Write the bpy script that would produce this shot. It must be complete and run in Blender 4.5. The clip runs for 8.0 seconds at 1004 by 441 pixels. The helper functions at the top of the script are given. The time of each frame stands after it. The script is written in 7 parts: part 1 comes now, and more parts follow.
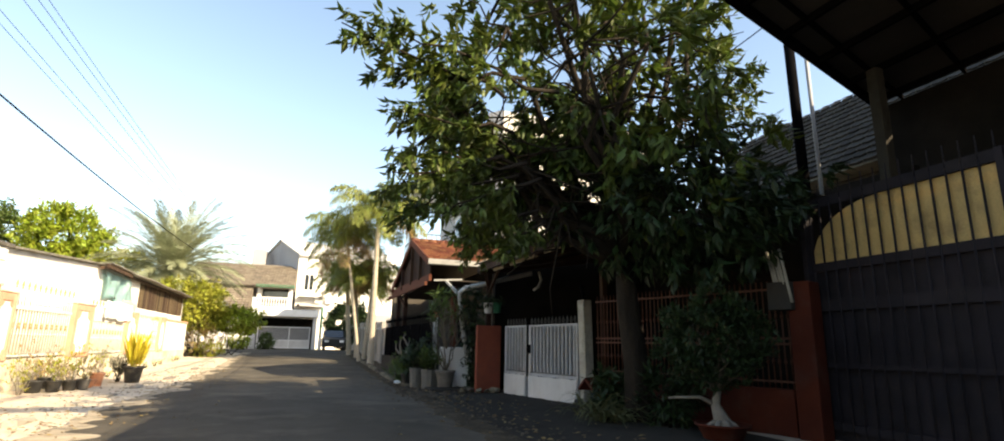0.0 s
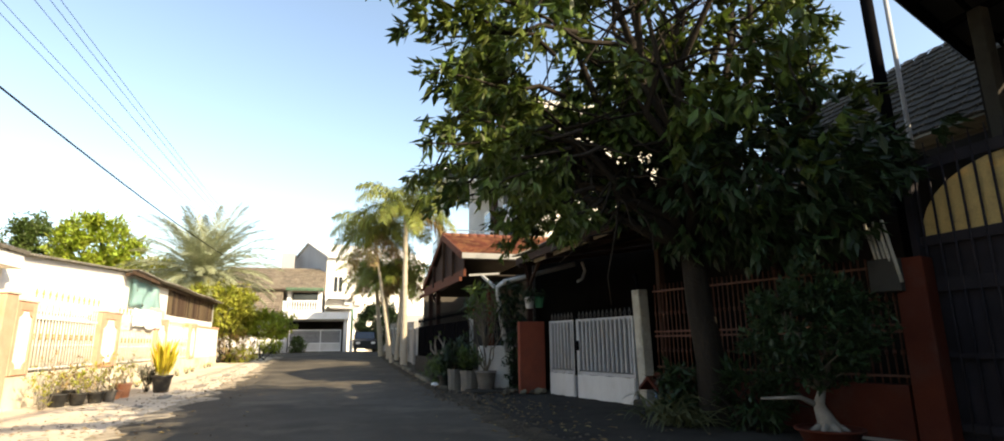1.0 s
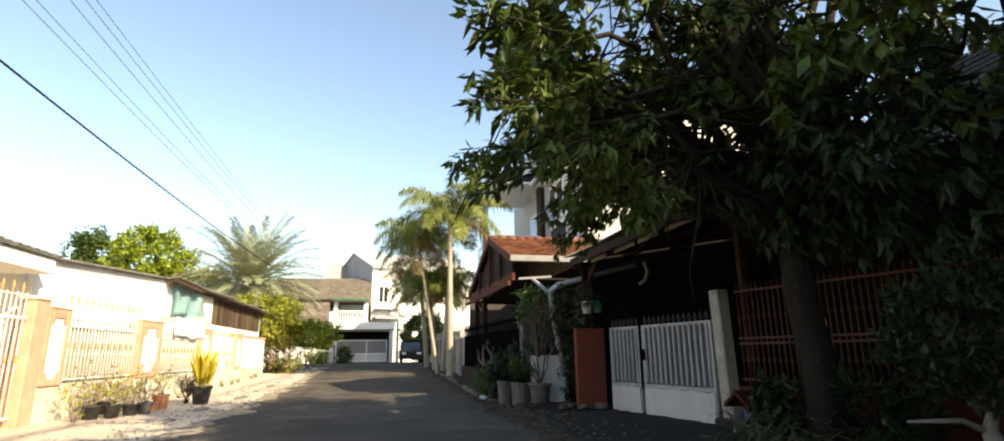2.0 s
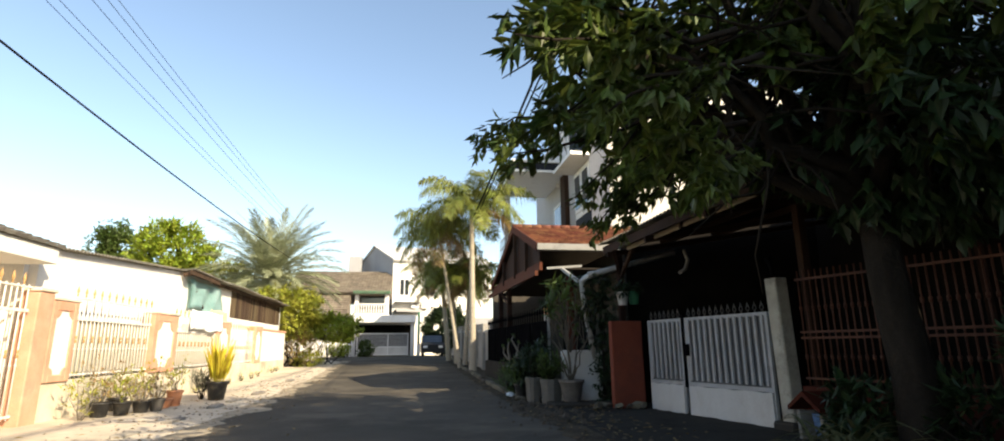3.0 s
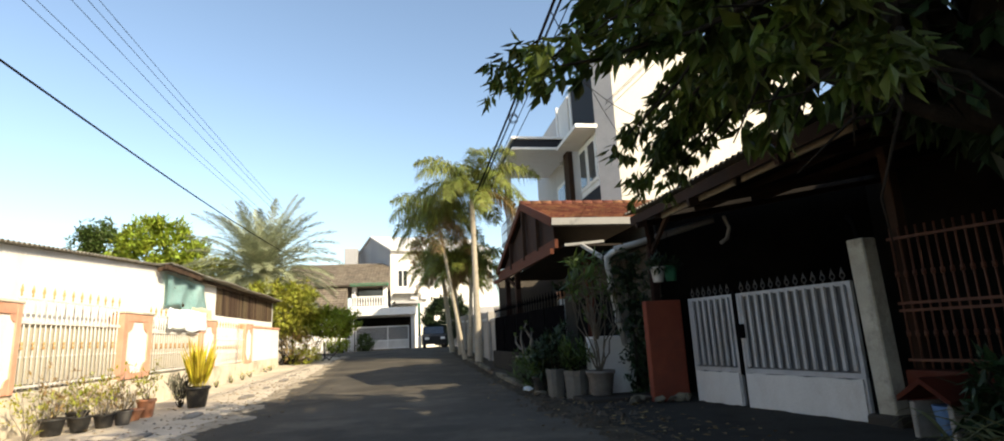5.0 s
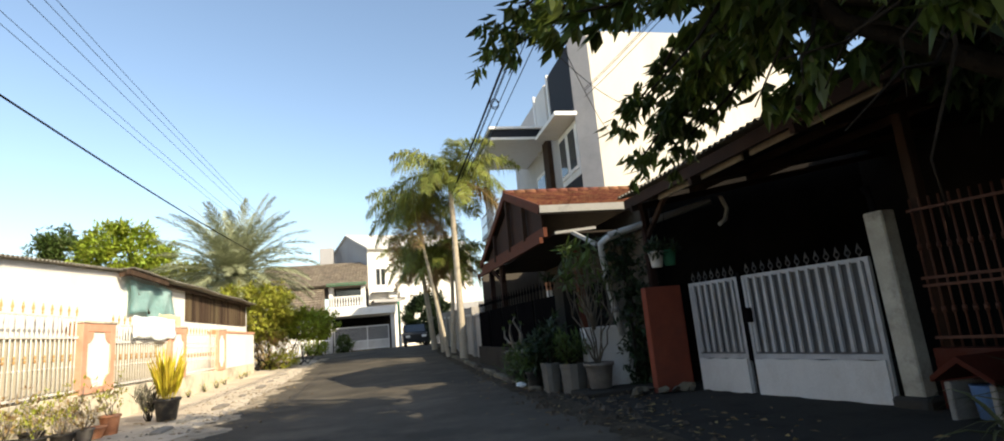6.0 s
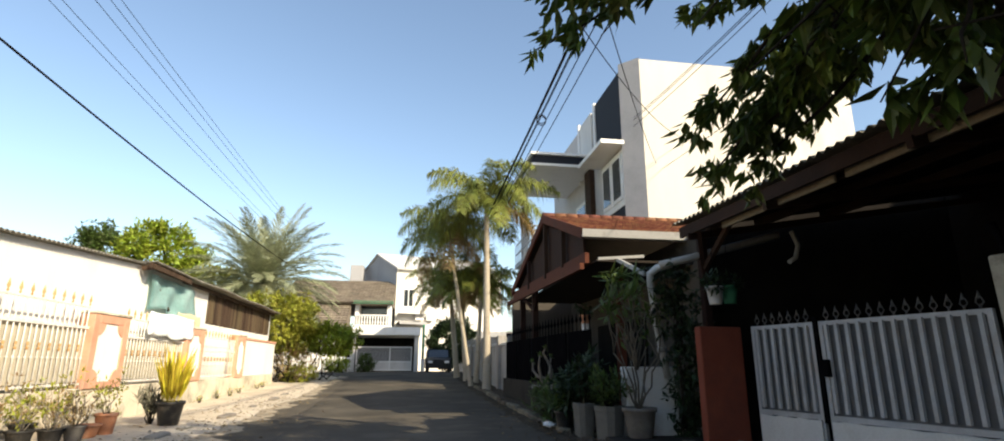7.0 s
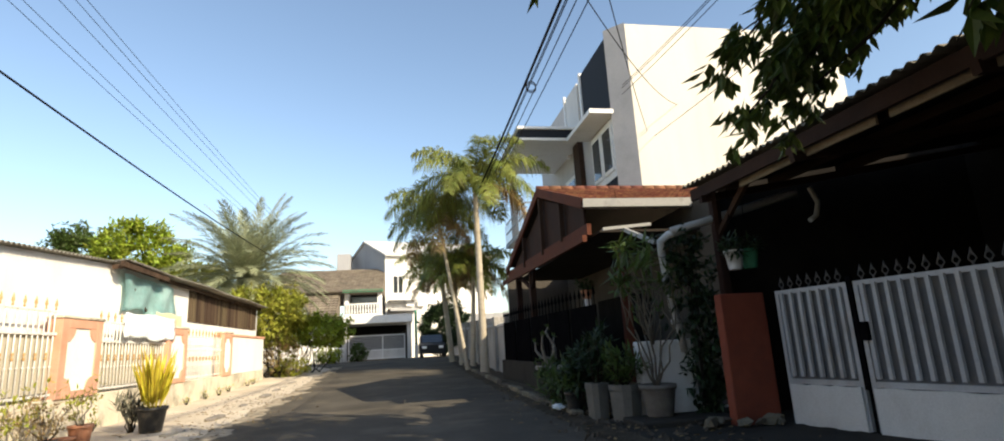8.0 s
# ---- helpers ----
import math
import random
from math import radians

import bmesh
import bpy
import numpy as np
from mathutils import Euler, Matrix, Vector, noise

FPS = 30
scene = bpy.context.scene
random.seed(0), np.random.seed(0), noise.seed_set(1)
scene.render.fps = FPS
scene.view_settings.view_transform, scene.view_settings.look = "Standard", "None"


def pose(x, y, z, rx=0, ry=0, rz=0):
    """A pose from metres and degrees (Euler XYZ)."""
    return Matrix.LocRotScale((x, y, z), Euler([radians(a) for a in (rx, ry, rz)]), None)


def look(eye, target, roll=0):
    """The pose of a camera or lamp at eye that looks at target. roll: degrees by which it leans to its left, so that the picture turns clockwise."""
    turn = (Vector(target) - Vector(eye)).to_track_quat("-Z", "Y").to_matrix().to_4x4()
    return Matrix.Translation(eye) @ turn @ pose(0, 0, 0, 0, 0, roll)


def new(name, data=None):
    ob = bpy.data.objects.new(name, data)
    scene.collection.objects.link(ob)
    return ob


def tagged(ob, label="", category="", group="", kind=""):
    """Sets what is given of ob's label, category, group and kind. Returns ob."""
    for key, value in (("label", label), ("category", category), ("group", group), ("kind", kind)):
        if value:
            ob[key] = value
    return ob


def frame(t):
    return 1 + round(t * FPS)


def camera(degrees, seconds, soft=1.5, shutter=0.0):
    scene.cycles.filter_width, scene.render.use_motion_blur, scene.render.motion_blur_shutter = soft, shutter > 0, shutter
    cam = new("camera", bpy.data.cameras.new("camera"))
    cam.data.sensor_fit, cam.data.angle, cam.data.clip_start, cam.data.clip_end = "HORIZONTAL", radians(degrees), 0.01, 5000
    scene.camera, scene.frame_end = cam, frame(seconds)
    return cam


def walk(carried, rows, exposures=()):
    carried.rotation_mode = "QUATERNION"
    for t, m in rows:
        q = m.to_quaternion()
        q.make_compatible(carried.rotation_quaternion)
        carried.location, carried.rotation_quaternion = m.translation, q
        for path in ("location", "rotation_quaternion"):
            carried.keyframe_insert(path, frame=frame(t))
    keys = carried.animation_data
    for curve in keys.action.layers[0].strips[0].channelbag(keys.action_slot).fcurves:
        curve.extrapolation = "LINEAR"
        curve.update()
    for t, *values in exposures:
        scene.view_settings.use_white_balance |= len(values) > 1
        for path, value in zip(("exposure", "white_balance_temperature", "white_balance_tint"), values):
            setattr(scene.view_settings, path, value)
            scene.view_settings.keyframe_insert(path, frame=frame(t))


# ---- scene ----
# camera and its walk
cam = camera(84.0, 8.0, soft=1.8)
PATH = [
    (0, (0.225, -0.32, 1.176), (0.841, 1.531, 1.615), 1.1),
    (0.5, (0.269, 0.337, 1.166), (0.808, 2.208, 1.623), 0.7),
    (1, (0.214, 0.773, 1.195), (0.749, 2.652, 1.623), -0.6),
    (1.5, (0.226, 1.199, 1.195), (0.738, 3.089, 1.601), -2.4),
    (2, (0.344, 1.947, 1.16), (0.726, 3.854, 1.626), -0.6),
    (2.2, (0.386, 2.227, 1.196), (0.708, 4.147, 1.652), 1.2),
    (3.3, (0.297, 3.001, 1.197), (0.642, 4.923, 1.629), -2.0),
    (3.5, (0.227, 3.152, 1.216), (0.608, 5.077, 1.605), -3.0),
    (4, (0.232, 3.522, 1.22), (0.632, 5.446, 1.591), -4.5),
    (4.5, (0.282, 3.988, 1.163), (0.624, 5.91, 1.598), -3.2),
    (4.7, (0.312, 4.18, 1.208), (0.628, 6.11, 1.629), -2.4),
    (6, (0.184, 5.033, 1.221), (0.599, 6.952, 1.603), -5.1),
    (6.5, (0.125, 5.407, 1.206), (0.536, 7.313, 1.652), -3.2),
    (7, (0.249, 5.932, 1.154), (0.546, 7.846, 1.653), 0.2),
    (7.5, (0.262, 6.356, 1.179), (0.552, 8.281, 1.638), -0.9),
    (8, (0.164, 6.64, 1.19), (0.515, 8.561, 1.624), -3.2),
]
walk(cam, [(t, look(eye, target, roll)) for t, eye, target, roll in PATH],
     exposures=[(0.0, 1.45, 7850, 9), (1.0, 1.36, 7750, 9), (2.0, 1.25, 7550, 9), (3.4, 1.0, 7250, 8), (4.5, 0.93, 7200, 8), (6.0, 0.88, 7100, 8), (8.0, 0.82, 7000, 8)])

# daylight: low sun from behind on the right
SUN_AZ, SUN_EL = radians(139), radians(30)   # azimuth from +y towards +x
to_sun = Vector((math.sin(SUN_AZ) * math.cos(SUN_EL), math.cos(SUN_AZ) * math.cos(SUN_EL), math.sin(SUN_EL)))
world = bpy.data.worlds.new("world")
scene.world = world
world.use_nodes = True
_nt = world.node_tree
_sky = _nt.nodes.new("ShaderNodeTexSky")
_sky.sky_type = 'NISHITA'
_sky.sun_disc = False
_sky.sun_elevation, _sky.sun_rotation = SUN_EL, SUN_AZ
_sky.air_density, _sky.dust_density, _sky.ozone_density = 1.0, 1.2, 1.5
_nt.links.new(_sky.outputs[0], _nt.nodes["Background"].inputs[0])
_nt.nodes["Background"].inputs[1].default_value = 0.15
sun_data = bpy.data.lights.new("sun", 'SUN')
sun_data.energy, sun_data.angle, sun_data.color = 4.5, radians(0.5), (1.0, 0.88, 0.7)
sun = new("sun", sun_data)
sun.matrix_world = look((0, 0, 60), Vector((0, 0, 60)) - to_sun)

# ---- helpers for meshes ----
def finish(bm, name, material, parent=None, label="", smooth=False):
    me = bpy.data.meshes.new(name)
    bmesh.ops.recalc_face_normals(bm, faces=bm.faces)
    bm.to_mesh(me)
    bm.free()
    if smooth:
        me.shade_smooth()
    for m in (material if isinstance(material, (list, tuple)) else [material]):
        me.materials.append(m)
    ob = new(name, me)
    if parent is not None:
        ob.parent = parent
    if label:
        ob["label"] = label
    return ob


def part(name, bm, material, parent, label="", smooth=False):
    """One bmesh as one mesh object under a thing or a part; world places are kept."""
    ob = finish(bm, name, material, None, label, smooth)
    ob.parent = parent
    if parent is not None:
        ob.matrix_parent_inverse = full(parent).inverted()
    return ob


def full(ob):
    """World matrix of an object from its own place and its parents'."""
    m = ob.matrix_basis.copy()
    while ob.parent:
        m = ob.parent.matrix_basis @ ob.matrix_parent_inverse @ m
        ob = ob.parent
    return m


def thing(name, at, label, category, group="", kind="", rz=0.0):
    ob = new(name)
    ob.empty_display_size = 0.1
    ob.matrix_basis = pose(at[0], at[1], at[2], 0, 0, rz)
    return tagged(ob, label, category, group, kind)


def box(bm, lo, hi, m=None, bevel=0.0, mi=0):
    """An upright box between two corners, with optional bevelled edges and a pose."""
    v = [bm.verts.new((x, y, z)) for x in (lo[0], hi[0]) for y in (lo[1], hi[1]) for z in (lo[2], hi[2])]
    fs = [bm.faces.new([v[i] for i in q]) for q in ((0, 1, 3, 2), (4, 6, 7, 5), (0, 4, 5, 1), (2, 3, 7, 6), (0, 2, 6, 4), (1, 5, 7, 3))]
    for f in fs:
        f.material_index = mi
    if bevel > 0:
        es = list({e for f in fs for e in f.edges})
        r = bmesh.ops.bevel(bm, geom=es, offset=bevel, segments=1, affect='EDGES', profile=0.5)
        v = list({w for f in r["faces"] for w in f.verts} | {w for w in v if w.is_valid})
    if m is not None:
        bmesh.ops.transform(bm, matrix=m, verts=v)
    return v


def beam(bm, a, b, w, h, up=(0, 0, 1), mi=0):
    """A bar of w by h from a to b."""
    a, b = Vector(a), Vector(b)
    d = (b - a).normalized()
    s = d.cross(Vector(up))
    if s.length < 1e-4:
        s = d.cross(Vector((0, 1, 0)))
    s.normalize()
    u = s.cross(d).normalized()
    rings = []
    for p in (a, b):
        rings.append([bm.verts.new(p + s * (i * w / 2) + u * (j * h / 2)) for i, j in ((-1, -1), (1, -1), (1, 1), (-1, 1))])
    fs = [bm.faces.new(rings[0]), bm.faces.new(rings[1][::-1])]
    for i in range(4):
        fs.append(bm.faces.new((rings[0][i], rings[1][i], rings[1][(i + 1) % 4], rings[0][(i + 1) % 4])))
    for f in fs:
        f.material_index = mi


def tube(bm, pts, radii, n=8, cap=True, mi=0):
    """A round tube through points with a radius for each."""
    pts = [Vector(p) for p in pts]
    if not isinstance(radii, (list, tuple)):
        radii = [radii] * len(pts)
    rings, last = [], None
    for i, p in enumerate(pts):
        d = (pts[min(i + 1, len(pts) - 1)] - pts[max(i - 1, 0)])
        if d.length < 1e-9:
            d = Vector((0, 0, 1))
        d.normalize()
        if last is None:
            s = d.cross(Vector((0.13, 0.97, 0.2)))
            if s.length < 1e-3:
                s = d.cross(Vector((1, 0, 0)))
        else:
            s = last - d * last.dot(d)
        s.normalize()
        last = s
        u = d.cross(s)
        rings.append([bm.verts.new(p + (s * math.cos(k * 2 * math.pi / n) + u * math.sin(k * 2 * math.pi / n)) * radii[i]) for k in range(n)])
    for a, b in zip(rings, rings[1:]):
        for k in range(n):
            f = bm.faces.new((a[k], a[(k + 1) % n], b[(k + 1) % n], b[k]))
            f.material_index, f.smooth = mi, True
    if cap:
        for ring in (rings[0], rings[-1]):
            bm.faces.new(ring).material_index = mi
    return rings


def lathe(bm, profile, at=(0, 0, 0), n=20, mi=0):
    """A turned shape: profile of (radius, height)."""
    rings = []
    for r, z in profile:
        rings.append([bm.verts.new((at[0] + r * math.cos(k * 2 * math.pi / n), at[1] + r * math.sin(k * 2 * math.pi / n), at[2] + z)) for k in range(n)])
    for a, b in zip(rings, rings[1:]):
        for k in range(n):
            f = bm.faces.new((a[k], a[(k + 1) % n], b[(k + 1) % n], b[k]))
            f.smooth, f.material_index = True, mi
    bm.faces.new(rings[0]).material_index = mi
    bm.faces.new(rings[-1]).material_index = mi


def prism(bm, outline, a, b, axis="x", mi=0):
    """A flat outline (two coordinates) drawn out from a to b along an axis."""
    def at(p, w):
        return {"x": (w, p[0], p[1]), "y": (p[0], w, p[1]), "z": (p[0], p[1], w)}[axis]
    ra, rb = [bm.verts.new(at(p, a)) for p in outline], [bm.verts.new(at(p, b)) for p in outline]
    fs = [bm.faces.new(ra), bm.faces.new(rb[::-1])]
    for i in range(len(outline)):
        j = (i + 1) % len(outline)
        fs.append(bm.faces.new((ra[i], ra[j], rb[j], rb[i])))
    for f in fs:
        f.material_index = mi


# ---- materials ----
def surf(name, dark, light, scale=3.0, rough=0.8, bump=0.15, fine=60.0, metal=0.0, stain=None, stain_scale=0.7, stain_amount=0.5,
         vary=0.0, spec=0.3, through_light=0.0, streak=1.0, rough_var=0.12, island=False):
    """A procedural surface: two colours mixed by broad noise, fine grain, optional stains, relief and piece-to-piece variation."""
    m = bpy.data.materials.new(name)
    m.use_nodes = True
    nt = m.node_tree
    n, l = nt.nodes, nt.links
    bs = n["Principled BSDF"]
    geo = n.new("ShaderNodeNewGeometry")
    mapping = n.new("ShaderNodeMapping")
    mapping.inputs["Scale"].default_value = (1, 1, streak)
    l.new(geo.outputs["Position"], mapping.inputs[0])
    broad = n.new("ShaderNodeTexNoise")
    broad.inputs["Scale"].default_value, broad.inputs["Detail"].default_value, broad.inputs["Roughness"].default_value = scale, 6, 0.62
    l.new(mapping.outputs[0], broad.inputs["Vector"])
    grain = n.new("ShaderNodeTexNoise")
    grain.inputs["Scale"].default_value, grain.inputs["Detail"].default_value = fine, 3
    l.new(geo.outputs["Position"], grain.inputs["Vector"])
    ramp = n.new("ShaderNodeMapRange")
    ramp.inputs[1].default_value, ramp.inputs[2].default_value = 0.3, 0.7
    l.new(broad.outputs[0], ramp.inputs[0])
    mix = n.new("ShaderNodeMix")
    mix.data_type = 'RGBA'
    mix.inputs[6].default_value, mix.inputs[7].default_value = (*dark, 1), (*light, 1)
    l.new(ramp.outputs[0], mix.inputs[0])
    hue = n.new("ShaderNodeHueSaturation")
    gm = n.new("ShaderNodeMapRange")
    gm.inputs[3].default_value, gm.inputs[4].default_value = 0.82, 1.18
    l.new(grain.outputs[0], gm.inputs[0])
    l.new(gm.outputs[0], hue.inputs["Value"])
    l.new(mix.outputs[2], hue.inputs["Color"])
    col = hue.outputs[0]
    if stain:
        sn = n.new("ShaderNodeTexNoise")
        sn.inputs["Scale"].default_value, sn.inputs["Detail"].default_value, sn.inputs["Roughness"].default_value = stain_scale, 8, 0.7
        l.new(mapping.outputs[0], sn.inputs["Vector"])
        sr = n.new("ShaderNodeMapRange")
        sr.inputs[1].default_value, sr.inputs[2].default_value, sr.inputs[4].default_value = 0.5, 0.68, stain_amount
        l.new(sn.outputs[0], sr.inputs[0])
        sm = n.new("ShaderNodeMix")
        sm.data_type = 'RGBA'
        sm.inputs[7].default_value = (*stain, 1)
        l.new(sr.outputs[0], sm.inputs[0])
        l.new(col, sm.inputs[6])
        col = sm.outputs[2]
    if vary:
        info = n.new("ShaderNodeNewGeometry") if island else n.new("ShaderNodeObjectInfo")
        vr = n.new("ShaderNodeMapRange")
        vr.inputs[3].default_value, vr.inputs[4].default_value = 1 - vary, 1 + vary
        l.new(info.outputs["Random Per Island" if island else "Random"], vr.inputs[0])
        vh = n.new("ShaderNodeHueSaturation")
        l.new(vr.outputs[0], vh.inputs["Value"])
        hr = n.new("ShaderNodeMapRange")
        hr.inputs[3].default_value, hr.inputs[4].default_value = 0.5 - vary * 0.06, 0.5 + vary * 0.06
        l.new(info.outputs["Random Per Island" if island else "Random"], hr.inputs[0])
        l.new(hr.outputs[0], vh.inputs["Hue"])
        l.new(col, vh.inputs["Color"])
        col = vh.outputs[0]
    l.new(col, bs.inputs["Base Color"])
    rr = n.new("ShaderNodeMapRange")
    rr.inputs[3].default_value, rr.inputs[4].default_value = max(rough - rough_var, 0.02), min(rough + rough_var, 1.0)
    l.new(broad.outputs[0], rr.inputs[0])
    l.new(rr.outputs[0], bs.inputs["Roughness"])
    bs.inputs["Metallic"].default_value = metal
    bs.inputs["Specular IOR Level"].default_value = spec
    if bump:
        bp = n.new("ShaderNodeBump")
        bp.inputs["Strength"].default_value, bp.inputs["Distance"].default_value = bump, 0.02
        add = n.new("ShaderNodeMath")
        add.inputs[1].default_value = 0.5
        l.new(grain.outputs[0], add.inputs[0])
        ad = n.new("ShaderNodeMath")
        l.new(broad.outputs[0], ad.inputs[0])
        l.new(add.outputs[0], ad.inputs[1])
        l.new(ad.outputs[0], bp.inputs["Height"])
        l.new(bp.outputs[0], bs.inputs["Normal"])
    if through_light:
        tr = n.new("ShaderNodeBsdfTranslucent")
        l.new(col, tr.inputs[0])
        ms = n.new("ShaderNodeMixShader")
        ms.inputs[0].default_value = through_light
        l.new(bs.outputs[0], ms.inputs[1])
        l.new(tr.outputs[0], ms.inputs[2])
        l.new(ms.outputs[0], n["Material Output"].inputs[0])
    return m


M = {}
M["asphalt"] = surf("asphalt", (0.064, 0.058, 0.048), (0.115, 0.103, 0.085), 0.45, 0.92, 0.6, 90, stain=(0.22, 0.185, 0.14), stain_scale=0.5, stain_amount=0.5, spec=0.06)
M["soil"] = surf("soil", (0.45, 0.385, 0.295), (0.64, 0.56, 0.445), 0.8, 0.95, 0.35, 40, stain=(0.26, 0.215, 0.155), stain_scale=0.7, stain_amount=0.45)
M["far_ground"] = surf("far_ground", (0.12, 0.11, 0.07), (0.2, 0.17, 0.11), 0.2, 0.95, 0.3, 10)
M["concrete"] = surf("concrete", (0.22, 0.21, 0.19), (0.36, 0.34, 0.31), 1.5, 0.9, 0.35, 70, stain=(0.1, 0.095, 0.08), stain_scale=1.3, stain_amount=0.6)
# stained concrete, base colour lowered to hold the gate side's shade
M["shade_concrete"] = surf("shade_concrete", (0.034, 0.031, 0.027), (0.07, 0.064, 0.055), 1.5, 0.9, 0.4, 70, stain=(0.025, 0.024, 0.02), stain_scale=1.5, stain_amount=0.6, spec=0.02)
M["white_wall"] = surf("white_wall", (0.72, 0.70, 0.65), (0.83, 0.81, 0.77), 0.8, 0.85, 0.12, 50, stain=(0.55, 0.5, 0.42), stain_scale=0.9, stain_amount=0.3, streak=0.35)
M["cream_base"] = surf("cream_base", (0.5, 0.44, 0.34), (0.7, 0.63, 0.5), 1.6, 0.9, 0.3, 50, stain=(0.13, 0.125, 0.1), stain_scale=0.75, stain_amount=0.95, streak=0.8)
M["orange_trim"] = surf("orange_trim", (0.55, 0.27, 0.17), (0.66, 0.36, 0.25), 2.0, 0.8, 0.15, 60, stain=(0.3, 0.2, 0.15), stain_scale=2.2, stain_amount=0.5)
M["white_paint"] = surf("white_paint", (0.7, 0.69, 0.66), (0.8, 0.79, 0.77), 3.0, 0.5, 0.08, 80, stain=(0.42, 0.36, 0.28), stain_scale=3.0, stain_amount=0.35)
M["bar_white"] = surf("bar_white", (0.62, 0.6, 0.56), (0.78, 0.76, 0.72), 4.0, 0.55, 0.05, 90, stain=(0.3, 0.2, 0.12), stain_scale=6.0, stain_amount=0.4, vary=0.06)
M["gold"] = surf("gold_paint", (0.34, 0.2, 0.08), (0.5, 0.32, 0.15), 5.0, 0.5, 0.05, 90)
M["beige_sheet"] = surf("beige_sheet", (0.42, 0.38, 0.29), (0.55, 0.5, 0.4), 2.0, 0.8, 0.1, 40, stain=(0.3, 0.25, 0.18), stain_scale=2.0, streak=0.3)
M["sheet_roof"] = surf("weathered_sheet", (0.16, 0.15, 0.12), (0.3, 0.28, 0.24), 1.4, 0.85, 0.25, 30, stain=(0.07, 0.065, 0.05), stain_scale=1.2, stain_amount=0.7, spec=0.1)
M["old_wood"] = surf("old_wood", (0.045, 0.032, 0.022), (0.12, 0.085, 0.055), 3.0, 0.9, 0.35, 50, vary=0.35, streak=0.12, spec=0.1)
M["brown_beam"] = surf("brown_beam", (0.024, 0.013, 0.009), (0.048, 0.025, 0.017), 2.0, 0.85, 0.2, 40, vary=0.2, spec=0.15)
M["tarp"] = surf("tarp", (0.4, 0.64, 0.64), (0.6, 0.78, 0.78), 2.0, 0.45, 0.3, 12, through_light=0.2)
M["rag"] = surf("rag", (0.66, 0.76, 0.82), (0.86, 0.88, 0.88), 9.0, 0.8, 0.3, 20)
M["cardboard"] = surf("cardboard", (0.62, 0.5, 0.3), (0.72, 0.6, 0.4), 3.0, 0.85, 0.1, 30)
M["tile_grey"] = surf("roof_tile_grey", (0.1, 0.095, 0.085), (0.19, 0.175, 0.15), 1.5, 0.85, 0.25, 25, stain=(0.06, 0.06, 0.05), vary=0.2, island=True)
M["tile_brown"] = surf("roof_tile_brown", (0.125, 0.103, 0.078), (0.22, 0.182, 0.138), 1.2, 0.85, 0.25, 25, stain=(0.13, 0.11, 0.085), vary=0.2, island=True)
M["tile_red"] = surf("roof_tile_red", (0.1, 0.042, 0.028), (0.2, 0.082, 0.05), 1.5, 0.75, 0.25, 25, stain=(0.07, 0.035, 0.026), vary=0.3, island=True, spec=0.1)
M["black_plastic"] = surf("black_plastic", (0.02, 0.02, 0.02), (0.045, 0.043, 0.04), 6.0, 0.5, 0.05, 60, stain=(0.16, 0.13, 0.09), stain_scale=6, stain_amount=0.4)
M["terracotta"] = surf("terracotta", (0.4, 0.17, 0.09), (0.55, 0.26, 0.15), 6.0, 0.8, 0.12, 60, stain=(0.5, 0.42, 0.33), stain_scale=5, stain_amount=0.4)
M["grey_pot"] = surf("grey_pot", (0.12, 0.11, 0.1), (0.2, 0.185, 0.165), 6.0, 0.85, 0.25, 60, stain=(0.09, 0.09, 0.07), stain_scale=4, stain_amount=0.6, spec=0.1)
M["earth"] = surf("pot_earth", (0.04, 0.03, 0.02), (0.09, 0.065, 0.04), 12.0, 0.95, 0.8, 40)
LEAF = dict(rough=0.5, bump=0.05, fine=20.0, spec=0.35, vary=0.35, island=True)
M["leaf_tree"] = surf("leaf_tree", (0.022, 0.042, 0.009), (0.125, 0.165, 0.028), 1.5, through_light=0.25, **LEAF)
# for dark-leaved plants, and as the shade colour inside the big tree's crown
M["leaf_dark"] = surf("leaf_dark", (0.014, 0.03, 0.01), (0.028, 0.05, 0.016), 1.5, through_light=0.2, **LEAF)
M["leaf_bright"] = surf("leaf_bright", (0.2, 0.26, 0.025), (0.32, 0.38, 0.05), 1.2, through_light=0.35, **LEAF)
M["leaf_olive"] = surf("leaf_olive", (0.25, 0.27, 0.035), (0.44, 0.43, 0.075), 1.2, through_light=0.4, **LEAF)
M["leaf_mid"] = surf("leaf_mid", (0.05, 0.085, 0.02), (0.1, 0.14, 0.035), 1.2, through_light=0.3, **LEAF)
M["leaf_grey"] = surf("leaf_grey", (0.1, 0.1, 0.075), (0.2, 0.19, 0.14), 2.0, through_light=0.15, **LEAF)
M["leaf_yellow"] = surf("leaf_yellow", (0.5, 0.4, 0.03), (0.65, 0.55, 0.08), 3.0, through_light=0.3, **LEAF)
M["leaf_palm"] = surf("leaf_palm", (0.12, 0.155, 0.03), (0.27, 0.285, 0.07), 1.0, through_light=0.3, **LEAF)
M["leaf_date"] = surf("leaf_date", (0.24, 0.265, 0.15), (0.38, 0.4, 0.25), 1.0, through_light=0.2, **LEAF)
M["leaf_dry"] = surf("leaf_dry", (0.25, 0.17, 0.07), (0.38, 0.27, 0.12), 1.0, through_light=0.2, **LEAF)
M["tile_dark"] = surf("roof_tile_dark", (0.03, 0.029, 0.027), (0.06, 0.056, 0.05), 1.5, 0.9, 0.25, 25, vary=0.2, island=True, spec=0.1)
